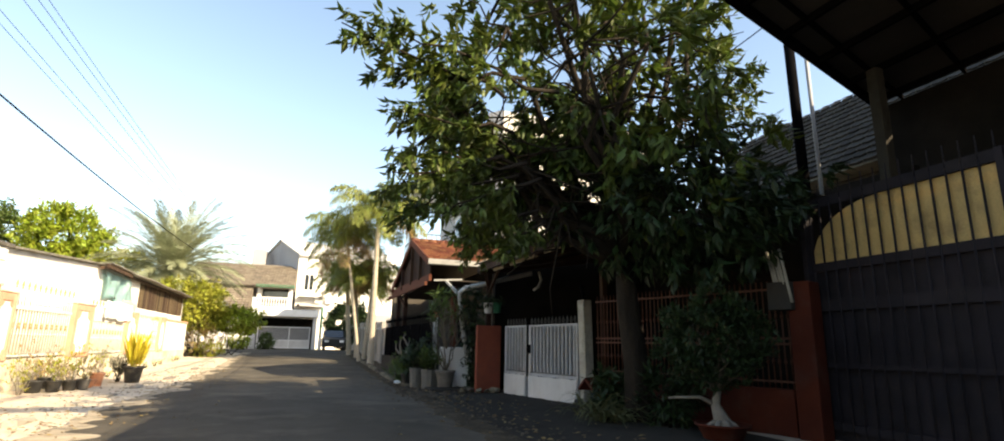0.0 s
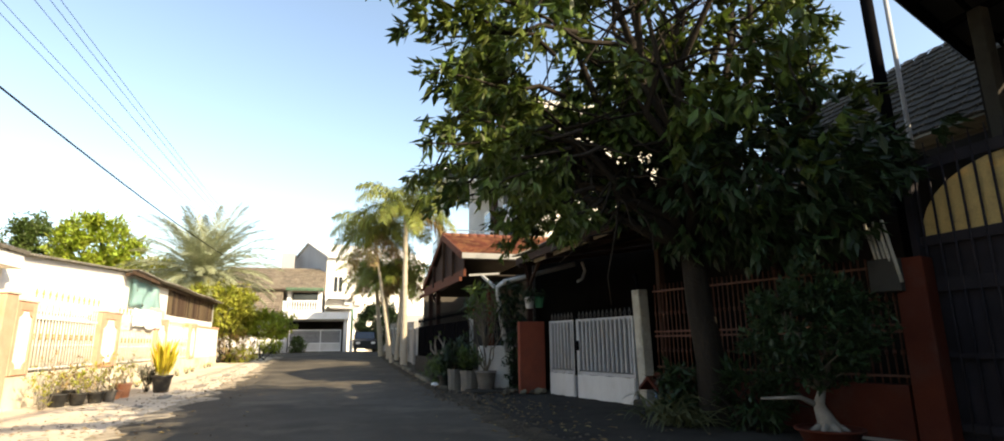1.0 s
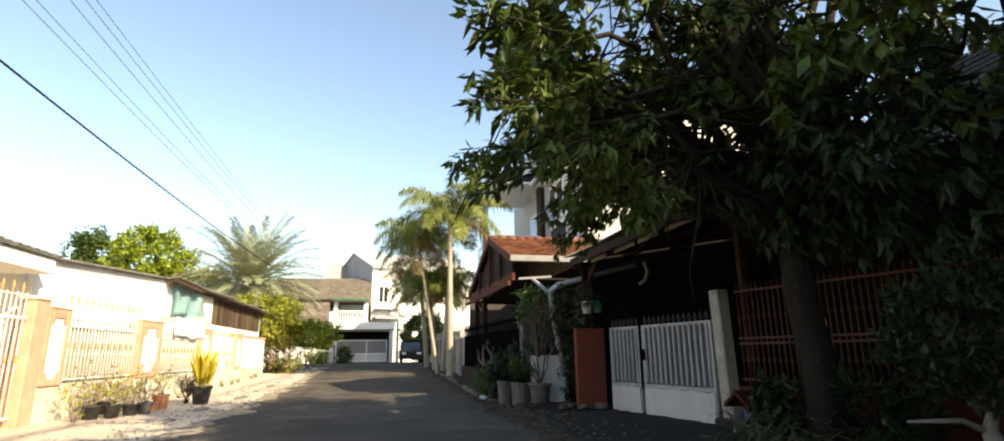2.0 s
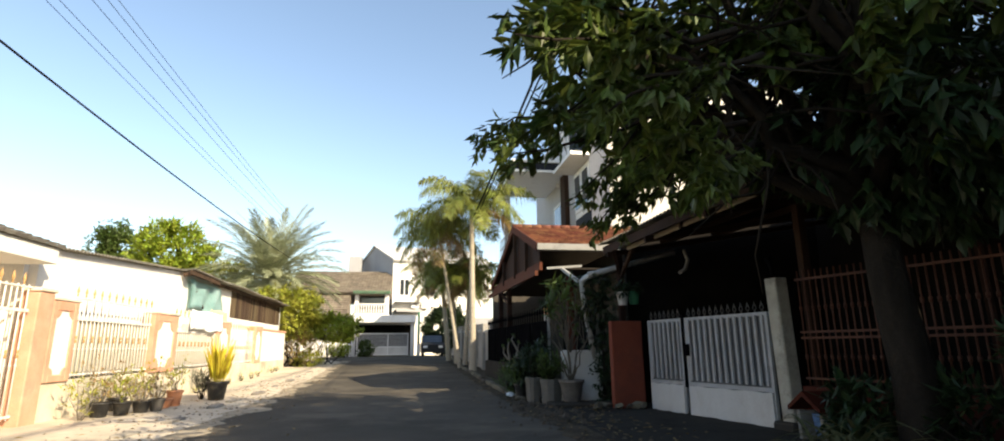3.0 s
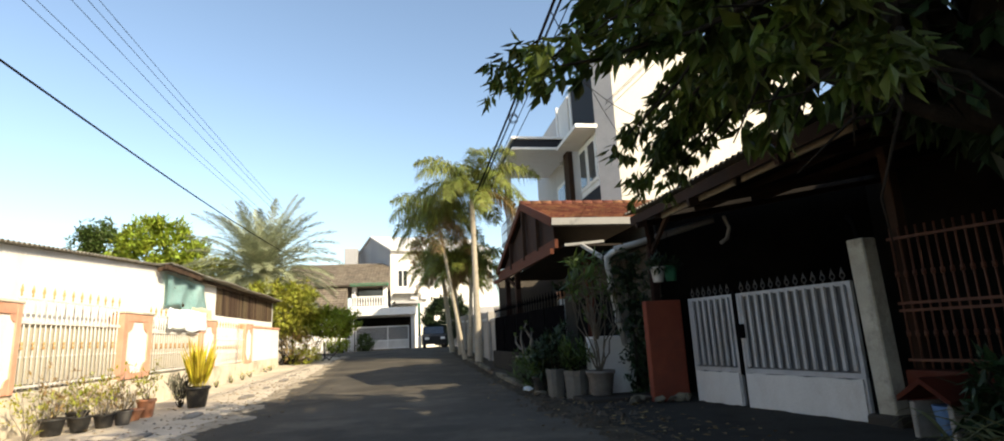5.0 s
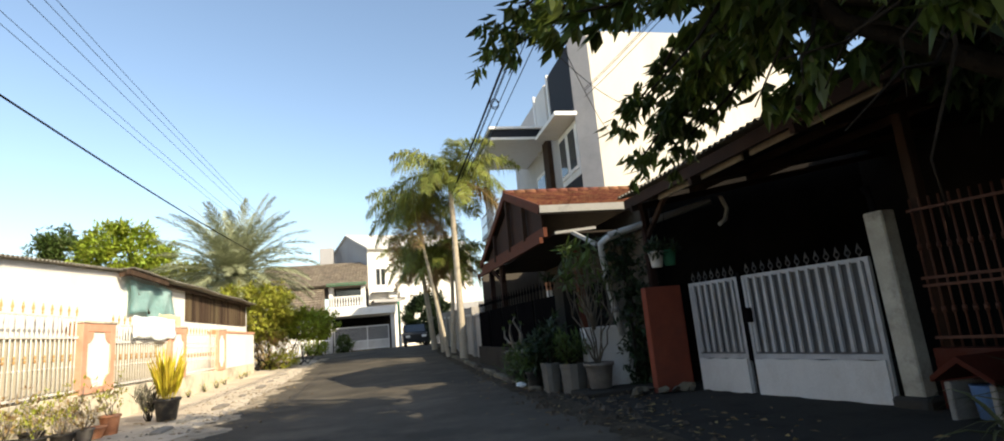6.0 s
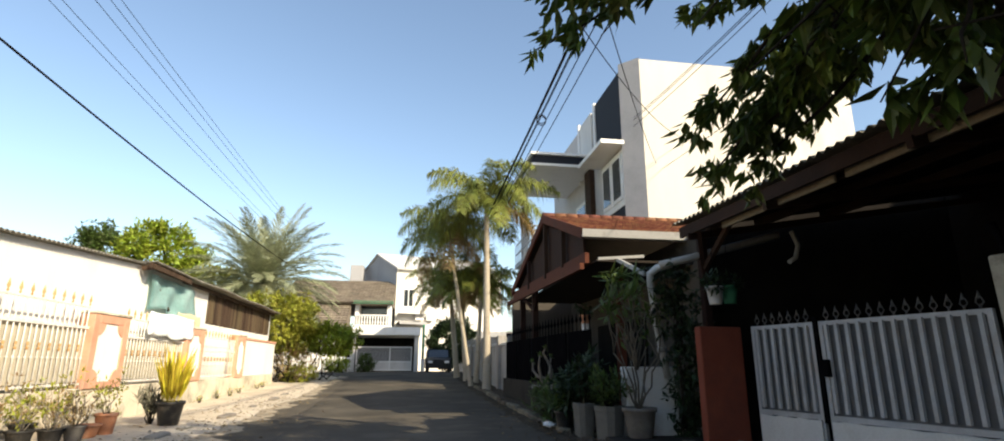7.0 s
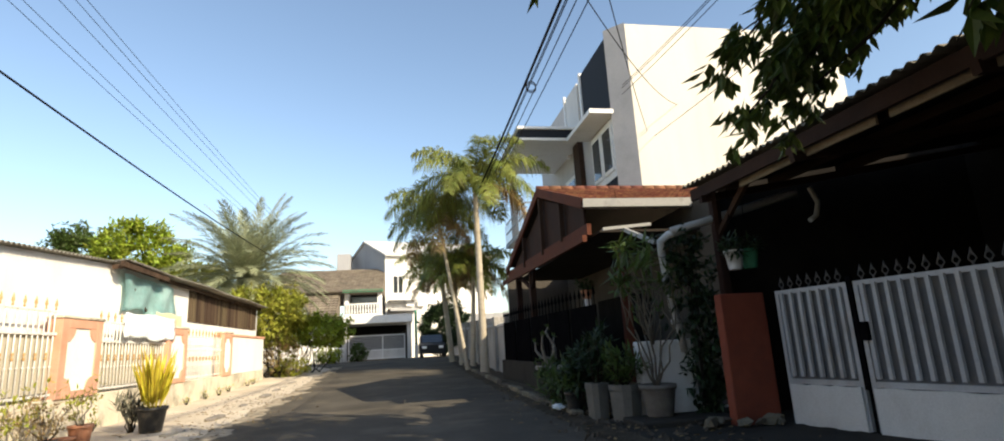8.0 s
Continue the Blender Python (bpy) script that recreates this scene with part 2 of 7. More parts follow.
M["dry_leaf"] = surf("dry_leaf", (0.12, 0.075, 0.03), (0.26, 0.18, 0.08), 2.0, 0.8, 0.1, 40, vary=0.3, island=True)
M["bark"] = surf("bark", (0.014, 0.011, 0.008), (0.032, 0.026, 0.02), 4.0, 0.9, 0.8, 30, streak=0.3, spec=0.1)
M["palm_bark"] = surf("palm_bark", (0.3, 0.26, 0.2), (0.46, 0.41, 0.33), 3.0, 0.9, 0.4, 30, stain=(0.16, 0.14, 0.11), stain_scale=3.0, streak=2.5)
M["pale_bark"] = surf("pale_bark", (0.16, 0.14, 0.115), (0.26, 0.235, 0.2), 6.0, 0.85, 0.4, 50)
M["grey_wall"] = surf("grey_wall", (0.3, 0.3, 0.31), (0.4, 0.4, 0.41), 0.8, 0.85, 0.15, 40, stain=(0.22, 0.22, 0.21), stain_scale=0.8, streak=0.3)
M["light_wall"] = surf("light_wall", (0.5, 0.49, 0.48), (0.62, 0.61, 0.59), 0.8, 0.85, 0.15, 40, stain=(0.3, 0.29, 0.27), stain_scale=1.2, streak=0.3)
M["tower_white"] = surf("tower_white", (0.46, 0.442, 0.402), (0.54, 0.52, 0.475), 0.5, 0.85, 0.1, 30, stain=(0.38, 0.362, 0.325), stain_scale=0.6, streak=0.2)
M["tower_grey"] = surf("tower_grey", (0.4, 0.385, 0.38), (0.48, 0.46, 0.45), 0.7, 0.8, 0.1, 30, stain=(0.34, 0.33, 0.32), stain_scale=1.0)
M["tower_dark"] = surf("tower_dark", (0.014, 0.016, 0.022), (0.022, 0.025, 0.033), 1.0, 0.75, 0.05, 30, spec=0.15)
M["trim_white"] = surf("trim_white", (0.7, 0.7, 0.69), (0.8, 0.8, 0.79), 1.5, 0.6, 0.05, 40, stain=(0.5, 0.48, 0.45), stain_scale=1.5)
M["glass_dark"] = surf("window_glass", (0.02, 0.025, 0.03), (0.035, 0.04, 0.045), 0.7, 0.08, 0.0, 20, spec=0.8, rough_var=0.03)
# near-black that stands in for shade on interior and closing walls
M["shade_black"] = surf("shade_black", (0.01, 0.009, 0.008), (0.022, 0.019, 0.017), 1.0, 0.95, 0.1, 30, spec=0.02)
M["green_paint"] = surf("green_paint", (0.03, 0.16, 0.09), (0.06, 0.25, 0.14), 2.0, 0.6, 0.1, 40)
M["house_wall"] = surf("house_wall", (0.055, 0.048, 0.04), (0.095, 0.084, 0.07), 1.0, 0.85, 0.15, 40, stain=(0.06, 0.05, 0.04), stain_scale=1.0, streak=0.4, spec=0.1)
M["gate_white"] = surf("gate_white", (0.32, 0.325, 0.33), (0.44, 0.445, 0.45), 2.0, 0.6, 0.1, 60, stain=(0.26, 0.22, 0.17), stain_scale=2.5, stain_amount=0.5)
M["gate_mesh"] = surf("gate_mesh", (0.1, 0.104, 0.11), (0.16, 0.168, 0.176), 3.0, 0.6, 0.5, 120, stain=(0.12, 0.1, 0.08), stain_scale=3)
M["black_iron"] = surf("black_iron", (0.003, 0.003, 0.0035), (0.007, 0.0065, 0.007), 4.0, 0.95, 0.1, 60, spec=0.0)
M["brown_iron"] = surf("brown_iron", (0.06, 0.022, 0.013), (0.11, 0.044, 0.024), 5.0, 0.7, 0.15, 60, stain=(0.08, 0.04, 0.03), stain_scale=5)
M["red_plinth"] = surf("red_plinth", (0.055, 0.012, 0.007), (0.09, 0.022, 0.012), 1.5, 0.75, 0.15, 50, stain=(0.08, 0.04, 0.03), stain_scale=2.0, stain_amount=0.6, spec=0.1)
M["grimy_post"] = surf("grimy_post", (0.3, 0.28, 0.23), (0.47, 0.45, 0.38), 2.0, 0.85, 0.2, 50, stain=(0.12, 0.11, 0.09), stain_scale=2.5, stain_amount=0.75)
# near-black, the shade below the roofs put into the colour
M["underside_shade"] = surf("roof_underside_shade", (0.018, 0.015, 0.012), (0.038, 0.031, 0.026), 1.5, 0.9, 0.15, 30, spec=0.1)
M["pvc"] = surf("pvc", (0.5, 0.5, 0.49), (0.64, 0.64, 0.62), 4.0, 0.45, 0.05, 60, stain=(0.25, 0.23, 0.2), stain_scale=5)
M["cable"] = surf("cable", (0.006, 0.006, 0.007), (0.01, 0.01, 0.011), 5.0, 0.8, 0.0, 40, spec=0.08)
# amber brightened, the missing sunlight put into the colour
M["amber_sheet"] = surf("amber_sheet", (0.5, 0.36, 0.15), (0.64, 0.48, 0.21), 1.5, 0.6, 0.05, 40, through_light=0.3, stain=(0.12, 0.085, 0.045), stain_scale=1.5, stain_amount=0.6)
M["red_screen"] = surf("red_screen", (0.165, 0.038, 0.021), (0.235, 0.06, 0.032), 1.5, 0.8, 0.15, 50, stain=(0.12, 0.04, 0.028), stain_scale=2.0, stain_amount=0.5)
M["stem_dark"] = surf("stem_dark", (0.09, 0.078, 0.06), (0.15, 0.13, 0.1), 6.0, 0.85, 0.4, 50)
M["dusk_block"] = surf("old_block", (0.12, 0.115, 0.1), (0.2, 0.19, 0.17), 2.0, 0.9, 0.4, 70, stain=(0.05, 0.05, 0.04), stain_scale=2.0, stain_amount=0.6, spec=0.1)
M["old_pvc"] = surf("old_pvc", (0.26, 0.26, 0.25), (0.36, 0.36, 0.35), 4.0, 0.55, 0.05, 60, stain=(0.12, 0.11, 0.1), stain_scale=4, stain_amount=0.6)
M["canopy_sheet"] = surf("canopy_sheet", (0.04, 0.036, 0.035), (0.07, 0.064, 0.062), 1.2, 0.6, 0.05, 30, spec=0.2)
M["car_paint"] = surf("car_paint", (0.008, 0.0085, 0.01), (0.013, 0.0135, 0.015), 2.0, 0.4, 0.0, 40, spec=0.25)
M["rubber"] = surf("rubber", (0.015, 0.015, 0.015), (0.03, 0.03, 0.03), 8.0, 0.8, 0.2, 60)
M["chrome"] = surf("chrome", (0.6, 0.6, 0.6), (0.7, 0.7, 0.7), 3.0, 0.2, 0.0, 40, metal=1.0)
M["stone"] = surf("kerb_stone", (0.2, 0.185, 0.16), (0.35, 0.32, 0.28), 3.0, 0.9, 0.5, 40, stain=(0.1, 0.09, 0.075), stain_scale=3.0, vary=0.25, spec=0.1)
M["white_cloth"] = surf("white_cloth", (0.6, 0.6, 0.58), (0.72, 0.72, 0.7), 5.0, 0.8, 0.1, 40)
M["blue_plastic"] = surf("blue_plastic", (0.1, 0.2, 0.4), (0.16, 0.28, 0.5), 5.0, 0.5, 0.05, 40)
M["panel_white"] = surf("panel_white", (0.5, 0.5, 0.485), (0.62, 0.62, 0.6), 1.5, 0.7, 0.1, 60, stain=(0.35, 0.3, 0.24), stain_scale=2.0, stain_amount=0.35, streak=0.5)
M["kerb"] = surf("kerb_block", (0.1, 0.088, 0.068), (0.19, 0.165, 0.125), 2.5, 0.92, 0.5, 60, stain=(0.045, 0.04, 0.03), stain_scale=2.2, stain_amount=0.75, vary=0.3, spec=0.1)
M["dirt"] = surf("roadside_dirt", (0.035, 0.028, 0.02), (0.085, 0.068, 0.048), 3.0, 0.95, 0.7, 50, stain=(0.12, 0.1, 0.07), stain_scale=3.0, stain_amount=0.5, spec=0.1)
M["slate_iron"] = surf("slate_iron", (0.014, 0.0125, 0.015), (0.026, 0.023, 0.028), 2.0, 0.75, 0.1, 50, stain=(0.035, 0.03, 0.03), stain_scale=1.5, spec=0.1)
M["finial_grey"] = surf("finial_grey", (0.05, 0.048, 0.046), (0.11, 0.105, 0.1), 8.0, 0.6, 0.1, 60)
M["old_plank"] = surf("old_plank", (0.15, 0.12, 0.085), (0.27, 0.22, 0.16), 3.0, 0.9, 0.3, 50, stain=(0.07, 0.055, 0.04), stain_scale=3.0, stain_amount=0.6, streak=2.0, spec=0.05)
M["bay_wall"] = surf("bay_wall", (0.3, 0.285, 0.265), (0.42, 0.4, 0.375), 1.2, 0.88, 0.2, 50, stain=(0.16, 0.15, 0.13), stain_scale=1.6, stain_amount=0.7, streak=0.35, spec=0.1)
M["strap_leaf"] = surf("strap_leaf", (0.07, 0.085, 0.035), (0.17, 0.175, 0.08), 2.0, through_light=0.15, **LEAF)
M["dust"] = surf("roadside_dust", (0.26, 0.22, 0.165), (0.46, 0.395, 0.3), 2.2, 0.95, 0.4, 50, stain=(0.1, 0.088, 0.068), stain_scale=1.8, stain_amount=0.8, spec=0.05)
M["barge"] = surf("barge_paint", (0.07, 0.022, 0.013), (0.12, 0.04, 0.022), 2.0, 0.8, 0.15, 40, stain=(0.05, 0.02, 0.014), stain_scale=2.0, spec=0.15)


# ---- ground and road ----
def gz(y):
    """The road rises gently beyond the palms."""
    t = min(max((y - 18.0) / 32.0, 0.0), 1.0)
    return 0.6 * t * t * (3 - 2 * t)


def road_left(y):
    return -2.75 - 0.028 * max(y - 8, 0) + 0.22 * noise.noise((y * 0.5, 3.1, 0)) + 0.16 * noise.noise((y * 1.4, 8.1, 0))


def road_right(y):
    return 2.7 + 0.006 * y + 0.05 * noise.noise((y * 0.6, 13.1, 0))


def sheet(bm, ys, xs_of, lift):
    rows = []
    for y in ys:
        xs = xs_of(y)
        rows.append([bm.verts.new((x, y, gz(y) + lift(x, y))) for x in xs])
    for a, b in zip(rows, rows[1:]):
        for i in range(len(a) - 1):
            bm.faces.new((a[i], a[i + 1], b[i + 1], b[i])).smooth = True


fine_ys = [k * 0.35 for k in range(-20, 150)]
bm = bmesh.new()
sheet(bm, [-900, -60, -20, -12] + fine_ys + [56, 62, 75, 100, 200, 900],
      lambda y: [-900, -60, -25, -12] + [-6.6 + 0.3 * k for k in range(0, 45)] + [9, 14, 25, 60, 900],
      lambda x, y: 0.022 * noise.noise((x * 1.3, y * 1.3, 0)) * (1 if abs(x) > 3.2 and abs(x) < 12 and -8 < y < 52 else 0) + 0.012 * noise.noise((x * 4, y * 4, 5)) * (1 if 3.2 < abs(x) < 12 else 0) + (-0.03 if abs(x) < 3.2 or y > 51 or y < -8 else 0.0))
tagged(finish(bm, "ground", M["soil"]), "dusty brown bare earth strip beside the lane", "ground", kind="structure")
bm = bmesh.new()


def road_xs(y):
    a, b = road_left(y), road_right(y)
    if y > 38:
        a -= (y - 38) * 0.35
        b += (y - 38) * 0.12
    return [a + (b - a) * k / 14 for k in range(15)]


sheet(bm, [-60, -30, -12] + [k * 0.35 for k in range(-20, 135)], road_xs,
      lambda x, y: 0.014 + 0.035 * max(0.0, 1 - (x / 3.2) ** 2) + 0.008 * noise.noise((x * 0.9, y * 0.5, 2)))
tagged(finish(bm, "road", M["asphalt"]), "worn grey asphalt lane with dusty crumbling edges", "road", kind="structure")

# loose stones and litter along the dusty edge
bm = bmesh.new()
rnd = random.Random(4)
for k in range(420):
    y = rnd.uniform(4, 34)
    x = road_left(y) - abs(rnd.gauss(0, 0.9)) + 0.3
    r = rnd.uniform(0.006, 0.026)
    c = Vector((x, y, gz(y) + 0.018))
    vs = [bm.verts.new(c + Vector((rnd.uniform(.6, 1.2) * r * a, rnd.uniform(.6, 1.2) * r * b, r * 0.8 * d))) for a, b, d in ((-1, -1, -.6), (1, -1, -.6), (1, 1, -.6), (-1, 1, -.6), (0.1, 0, 1))]
    for q in ((0, 1, 4), (1, 2, 4), (2, 3, 4), (3, 0, 4)):
        bm.faces.new([vs[i] for i in q])
tagged(finish(bm, "gravel", M["stone"]), "loose grey stones scattered along the dusty road edge", "gravel", kind="stuff")

# fallen leaves on the verge and the road edge
bm = bmesh.new()
for k in range(900):
    y = rnd.uniform(3.5, 26)
    x = road_left(y) + rnd.gauss(-0.5, 0.75)
    if x < -5.3:
        continue
    a, r = rnd.uniform(0, 6.28), rnd.uniform(0.025, 0.06)
    d, e = Vector((math.cos(a), math.sin(a), 0)) * r, Vector((-math.sin(a), math.cos(a), 0)) * r * 0.4
    c = Vector((x, y, gz(y) + (0.05 if x > road_left(y) else 0.03)))
    vs = [bm.verts.new(p) for p in (c - d, c + e + Vector((0, 0, rnd.uniform(0, 0.02))), c + d + Vector((0, 0, rnd.uniform(0, 0.015))), c - e + Vector((0, 0, rnd.uniform(0, 0.02))))]
    bm.faces.new(vs[:3]), bm.faces.new((vs[0], vs[2], vs[3]))
tagged(finish(bm, "leaf_litter", M["dry_leaf"]), "dry brown leaves scattered along the dusty verge", "fallen leaves", kind="stuff")

# dirt, stones and dead leaves gathered along the gate side
def dirt_xs(y):
    w = 0.22 + 0.16 * noise.noise((y * 0.9, 41.0, 0)) + 0.1 * noise.noise((y * 2.7, 17.0, 0))
    a = road_right(y) - 0.12 - max(w, 0.03) + 0.05 * noise.noise((y * 4.1, 3.0, 0))
    b = road_right(y) + 0.12
    return [a + (b - a) * k / 5 for k in range(6)]


bm = bmesh.new()
sheet(bm, [k * 0.14 for k in range(-60, 300)], dirt_xs,
      lambda x, y: 0.004 + 0.04 * min((x - dirt_xs(y)[0]) / 0.12, 1.0) + (0.014 * noise.noise((x * 6, y * 6, 9)) if x > dirt_xs(y)[0] + 0.02 else 0.0) + 0.035 * max(0.0, 1 - (x / 3.2) ** 2))
tagged(finish(bm, "roadside_dirt", M["dirt"]), "dark damp dirt gathered along the road's edge", "dirt", kind="structure")
def dust_xs(y):
    b = road_left(y) + 0.3 + 0.5 * noise.noise((y * 0.7, 61.0, 0)) + 0.3 * noise.noise((y * 2.1, 5.0, 0)) + 0.12 * noise.noise((y * 6.3, 9.0, 0))
    a = road_left(y) - 0.12
    b = max(b, a + 0.1)
    return [a + (b - a) * k / 5 for k in range(6)]


bm = bmesh.new()
sheet(bm, [k * 0.12 for k in range(-70, 330)], dust_xs,
      lambda x, y: 0.006 + 0.02 * min((dust_xs(y)[-1] - x) / 0.15, 1.0) + 0.035 * max(0.0, 1 - (x / 3.2) ** 2))
tagged(finish(bm, "roadside_dust", M["dust"]), "pale dust drifted over the ragged road edge", "dust", kind="structure")
bm = bmesh.new()
rq = random.Random(57)
for k in range(520):
    y = rq.uniform(6.0, 26) if k % 3 else rq.uniform(11.5, 16)
    x = road_right(y) + rq.gauss(0.1, 0.35)
    r_ = rq.uniform(0.008, 0.03) if k % 9 else rq.uniform(0.03, 0.07)
    c = Vector((x, y, gz(y) + 0.05 + 0.03 * min(max((x - 2.8) / 1.5, 0), 1)))
    vs = [bm.verts.new(c + Vector((rq.uniform(.6, 1.3) * r_ * a, rq.uniform(.6, 1.3) * r_ * b, r_ * rq.uniform(.5, .9) * d))) for a, b, d in ((-1, -1, -.6), (1, -1, -.6), (1, 1, -.6), (-1, 1, -.6), (-.4, -.3, 1), (.5, .3, .9))]
    for q in ((0, 1, 5, 4), (1, 2, 5), (2, 3, 4, 5), (3, 0, 4)):
        bm.faces.new([vs[i] for i in q])
tagged(finish(bm, "rubble", M["kerb"]), "small stones and broken mortar along the kerb", "rubble", kind="stuff")
bm = bmesh.new()
for k in range(700):
    y = rq.uniform(4.5, 24)
    x = road_right(y) + rq.gauss(0.35, 0.6)
    a, r_ = rq.uniform(0, 6.28), rq.uniform(0.025, 0.065)
    d, e = Vector((math.cos(a), math.sin(a), 0)) * r_, Vector((-math.sin(a), math.cos(a), 0)) * r_ * 0.4
    c = Vector((x, y, gz(y) + 0.068 + 0.03 * min(max((x - 2.8) / 1.5, 0), 1)))
    vs = [bm.verts.new(p) for p in (c - d, c + e + Vector((0, 0, rq.uniform(0, 0.02))), c + d + Vector((0, 0, rq.uniform(0, 0.015))), c - e + Vector((0, 0, rq.uniform(0, 0.02))))]
    bm.faces.new(vs[:3]), bm.faces.new((vs[0], vs[2], vs[3]))
tagged(finish(bm, "leaf_litter", M["dry_leaf"]), "dead leaves blown against the kerb and the gates", "fallen leaves", kind="stuff")

# low rubble kerb along the wall side
for k in range(11):
    y = 9.5 + k * 2.1 + rnd.uniform(-0.6, 0.6)
    bm = bmesh.new()
    L = rnd.uniform(0.5, 0.82)
    x = road_left(y) - 0.75 + rnd.uniform(-0.06, 0.06)
    box(bm, (-0.09, -L / 2, -0.04), (0.09, L / 2, rnd.uniform(0.02, 0.07)), pose(x, y, gz(y), rnd.uniform(-4, 4), rnd.uniform(-8, 8), rnd.uniform(-6, 6)), 0.02)
    tagged(finish(bm, "kerb_stone", M["stone"]), "worn low stone half sunk in the dusty roadside", "kerb stone", "sunken kerb stones", "structure")

# concrete apron before the gates, shade put into its colour
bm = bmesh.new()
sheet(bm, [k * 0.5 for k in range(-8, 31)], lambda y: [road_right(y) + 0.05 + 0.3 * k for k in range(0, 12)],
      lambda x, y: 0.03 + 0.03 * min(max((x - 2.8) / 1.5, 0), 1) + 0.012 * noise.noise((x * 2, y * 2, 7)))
tagged(finish(bm, "driveway", M["shade_concrete"]), "stained concrete apron in front of the gates, darkened for shade", "driveway", kind="structure")


# ---- left side: garden wall, pillars, railings, shed ----
FX = -5.94
bm = bmesh.new()
box(bm, (FX - 0.16, 13.86, -0.1), (FX, 33.25, 0.68), None, 0.012)
plinth = tagged(finish(bm, "wall_west", M["cream_base"]), "cream rendered garden wall base with grey damp stains", "wall", kind="structure")
bm = bmesh.new()
box(bm, (FX - 0.14, 28.45, 0.684), (FX - 0.02, 33.2, 2.0), None, 0.01)
part("wall_panel", bm, M["white_wall"], plinth)
bm = bmesh.new()
box(bm, (FX - 0.17, 28.45, 2.004), (FX + 0.02, 33.25, 2.09), None, 0.012)
part("coping", bm, M["orange_trim"], plinth)


def fence_pillar(y0, y1, z0=0.66, z1=2.09, wide=0.0):
    w, h, t = y1 - y0, z1 - z0, 0.0
    p = thing("fence_pillar", (FX, y0, z0), "orange-framed pillar with a white shaped panel on the garden wall", "pillar", "garden wall pillars")
    bm = bmesh.new()
    box(bm, (FX - 0.2, y0 + 0.03, z0), (FX + 0.012, y1 - 0.03, z1 - 0.03))
    part("panel", bm, M["white_wall"], p)
    b = 0.17 * w / 1.2 + 0.02
    bm = bmesh.new()
    fx0, fx1 = FX - 0.21, FX + 0.04
    box(bm, (fx0, y0, z0), (fx1, y0 + b, z1), None, 0.01)
    box(bm, (fx0, y1 - b, z0), (fx1, y1, z1), None, 0.01)
    box(bm, (fx0, y0 + b + 0.002, z0), (fx1, y1 - b - 0.002, z0 + 0.13), None, 0.01)
    box(bm, (fx0, y0 + b + 0.002, z1 - 0.17), (fx1, y1 - b - 0.002, z1), None, 0.01)
    r = 0.2 * w / 1.2
    for cy, cz, sy, sz in ((y0 + b, z0 + 0.13, 1, 1), (y1 - b, z0 + 0.13, -1, 1), (y0 + b, z1 - 0.17, 1, -1), (y1 - b, z1 - 0.17, -1, -1)):
        arc = [(cy - sy * 0.002, cz - sz * 0.002)] + [(cy + sy * r * math.cos(a), cz + sz * r * math.sin(a)) for a in [k * math.pi / 12 for k in range(7)]]
        prism(bm, arc, FX + 0.0, FX + 0.036, "x")
    part("frame", bm, M["orange_trim"], p, "faded orange painted frame")
    bm = bmesh.new()
    box(bm, (FX - 0.24, y0 - 0.03, z1 + 0.003), (FX + 0.06, y1 + 0.03, z1 + 0.06), None, 0.015)
    part("cap", bm, M["cream_base"], p)
    return p


for a, b in ((13.95, 14.72), (18.05, 19.47), (22.8, 24.12), (27.42, 28.43)):
    fence_pillar(a, b)
bm = bmesh.new()
box(bm, (FX - 0.24, 13.46, -0.1), (FX + 0.06, 13.9, 2.2), None, 0.015)
col = thing("gate_pillar", (FX, 13.68, 0), "faded orange square gate pillar on the dusty verge", "pillar")
part("shaft", bm, M["orange_trim"], col)
bm = bmesh.new()
box(bm, (FX - 0.28, 13.43, 2.203), (FX + 0.09, 13.93, 2.27), None, 0.015)
part("cap", bm, M["cream_base"], col)


